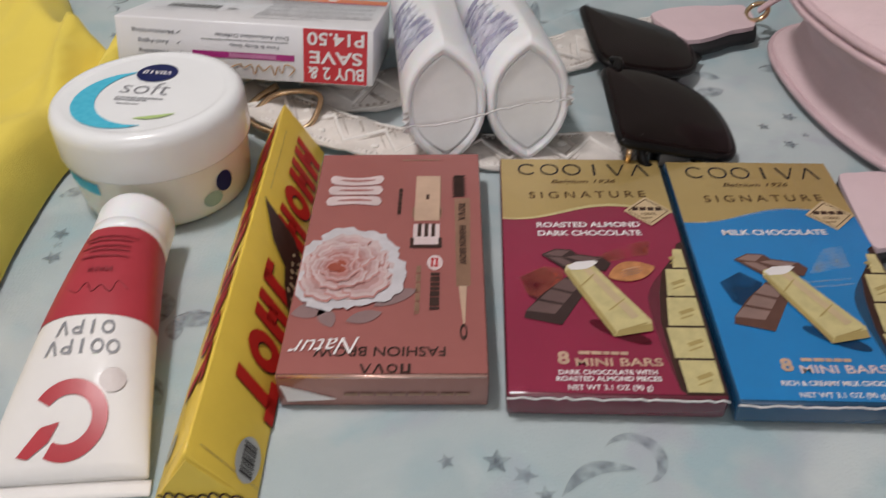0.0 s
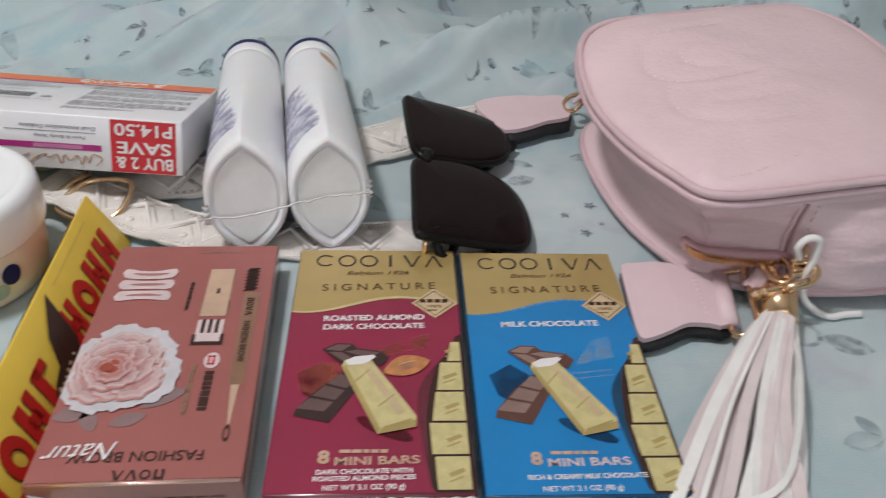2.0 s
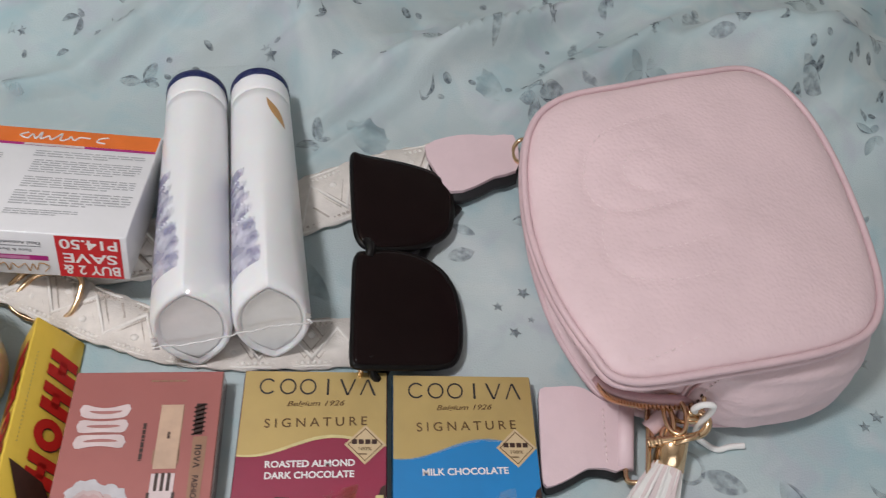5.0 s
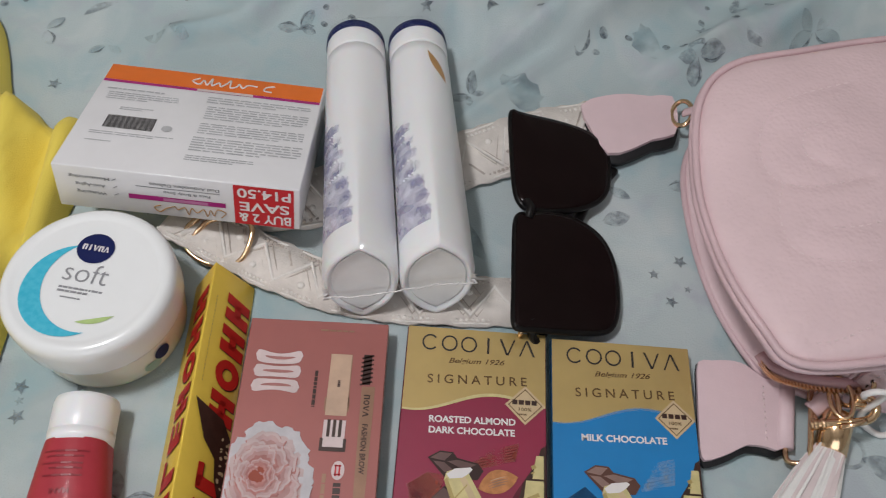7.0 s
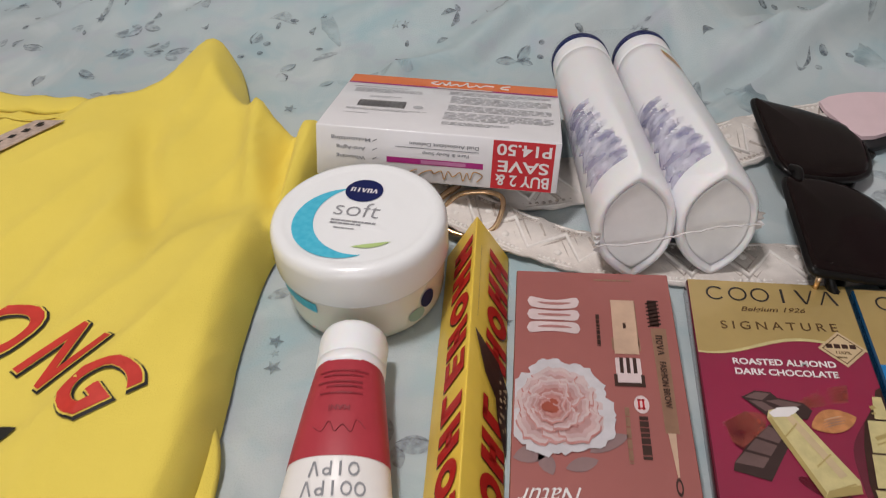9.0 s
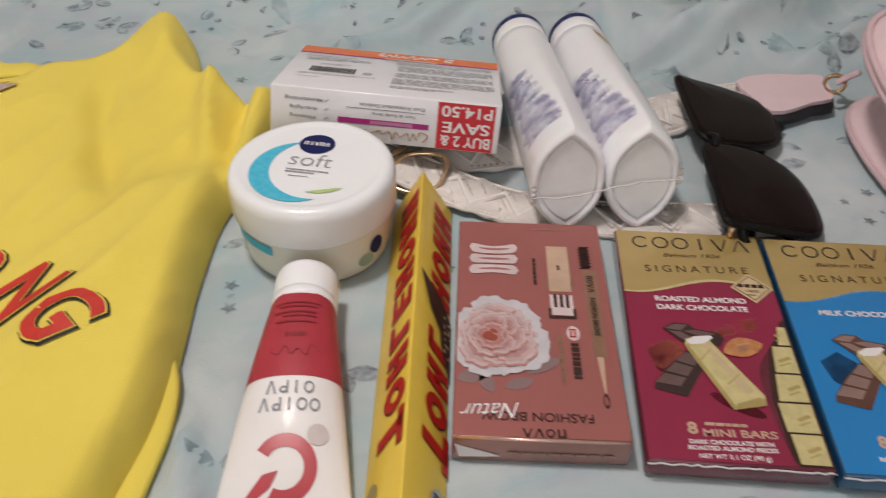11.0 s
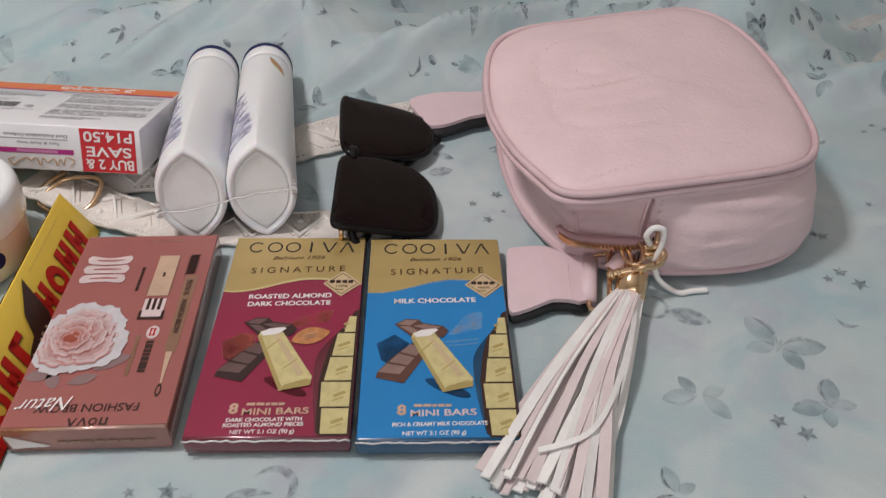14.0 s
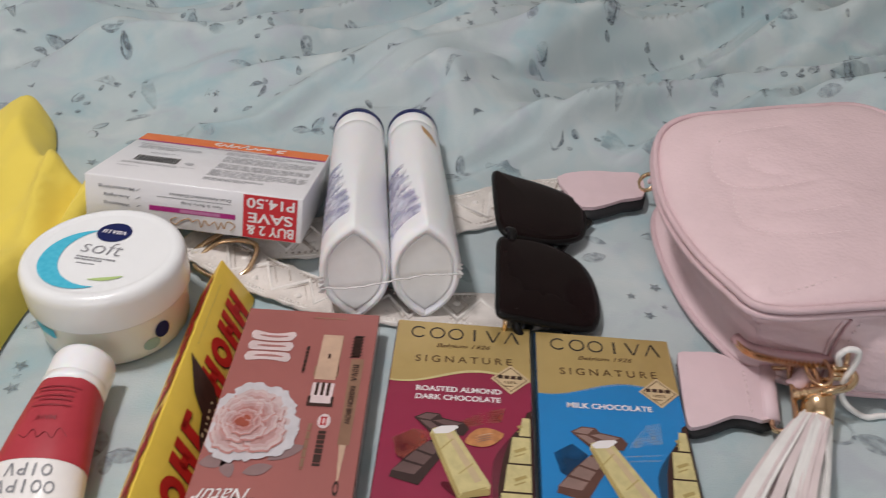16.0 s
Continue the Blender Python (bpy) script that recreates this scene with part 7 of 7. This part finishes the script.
    for k in range(4):
        cx, cy = -0.446 + 0.0065 * k, 0.240 + 0.0072 * k
        bm.faces.new([bm.verts.new(on(cx + dx * 0.003, cy + dy * 0.003, 0.0035)) for dx, dy in ((-1, -0.6), (0.9, -1), (1, 0.7), (-0.8, 1))])
    part("tag_bars", bm, SHIRT_BLACK, th, smooth=False)

    def lay(bm, x, y, rot, h):
        a = radians(rot)
        bmesh.ops.subdivide_edges(bm, edges=[e for e in bm.edges if e.calc_length() > 0.006], cuts=2)
        bmesh.ops.triangulate(bm, faces=[f for f in bm.faces if len(f.verts) > 3])
        for v in bm.verts:
            px, py = x + v.co.x * math.cos(a) - v.co.y * math.sin(a), y + v.co.x * math.sin(a) + v.co.y * math.cos(a)
            v.co = on(px, py, h)
        return bm
    for ch, x, y, rot, w, h in (("O", -0.3425, 0.077, -22, 0.030, 0.041), ("N", -0.3010, 0.063, -30, 0.031, 0.038), ("G", -0.2685, 0.041, -38, 0.0265, 0.037)):
        part("letter_outline", lay(text_bm(ch, w * 1.10, h * 1.09, 0.045, 0.22), x + 0.0008, y - 0.0006, rot, 0.0009), SHIRT_BLACK, th, smooth=False)
        part("letter_gap", lay(text_bm(ch, w * 1.05, h * 1.045, 0.03, 0.22), x, y, rot, 0.0013), YELLOW_COTTON, th, smooth=False)
        part("letter", lay(text_bm(ch, w, h, 0.02, 0.22), x, y, rot, 0.0017), SHIRT_RED, th, "red printed letter", smooth=False)
    # black tree silhouette under the letters
    rnd = random.Random(9)
    polys = []
    for k in range(15):
        a = rnd.uniform(-80, 120)
        ln = rnd.uniform(0.022, 0.040)
        polys.append(turned(motif_leaf(ln, ln * 0.34, rnd.uniform(-0.004, 0.004)), a, -0.334 + ln * 0.42 * math.cos(radians(a)), 0.008 + ln * 0.42 * math.sin(radians(a))))
    for k in range(26):
        a, r = rnd.uniform(-70, 110), rnd.uniform(0.012, 0.030)
        polys.append(oval(-0.334 + r * math.cos(radians(a)), 0.008 + r * math.sin(radians(a)), rnd.uniform(0.002, 0.0045), rnd.uniform(0.002, 0.0035), a, 8))
    part("tree_print", lay(flat_shape(polys), 0, 0, 0, 0.0011), SHIRT_BLACK, th, "black tree print", smooth=False)


shirt()
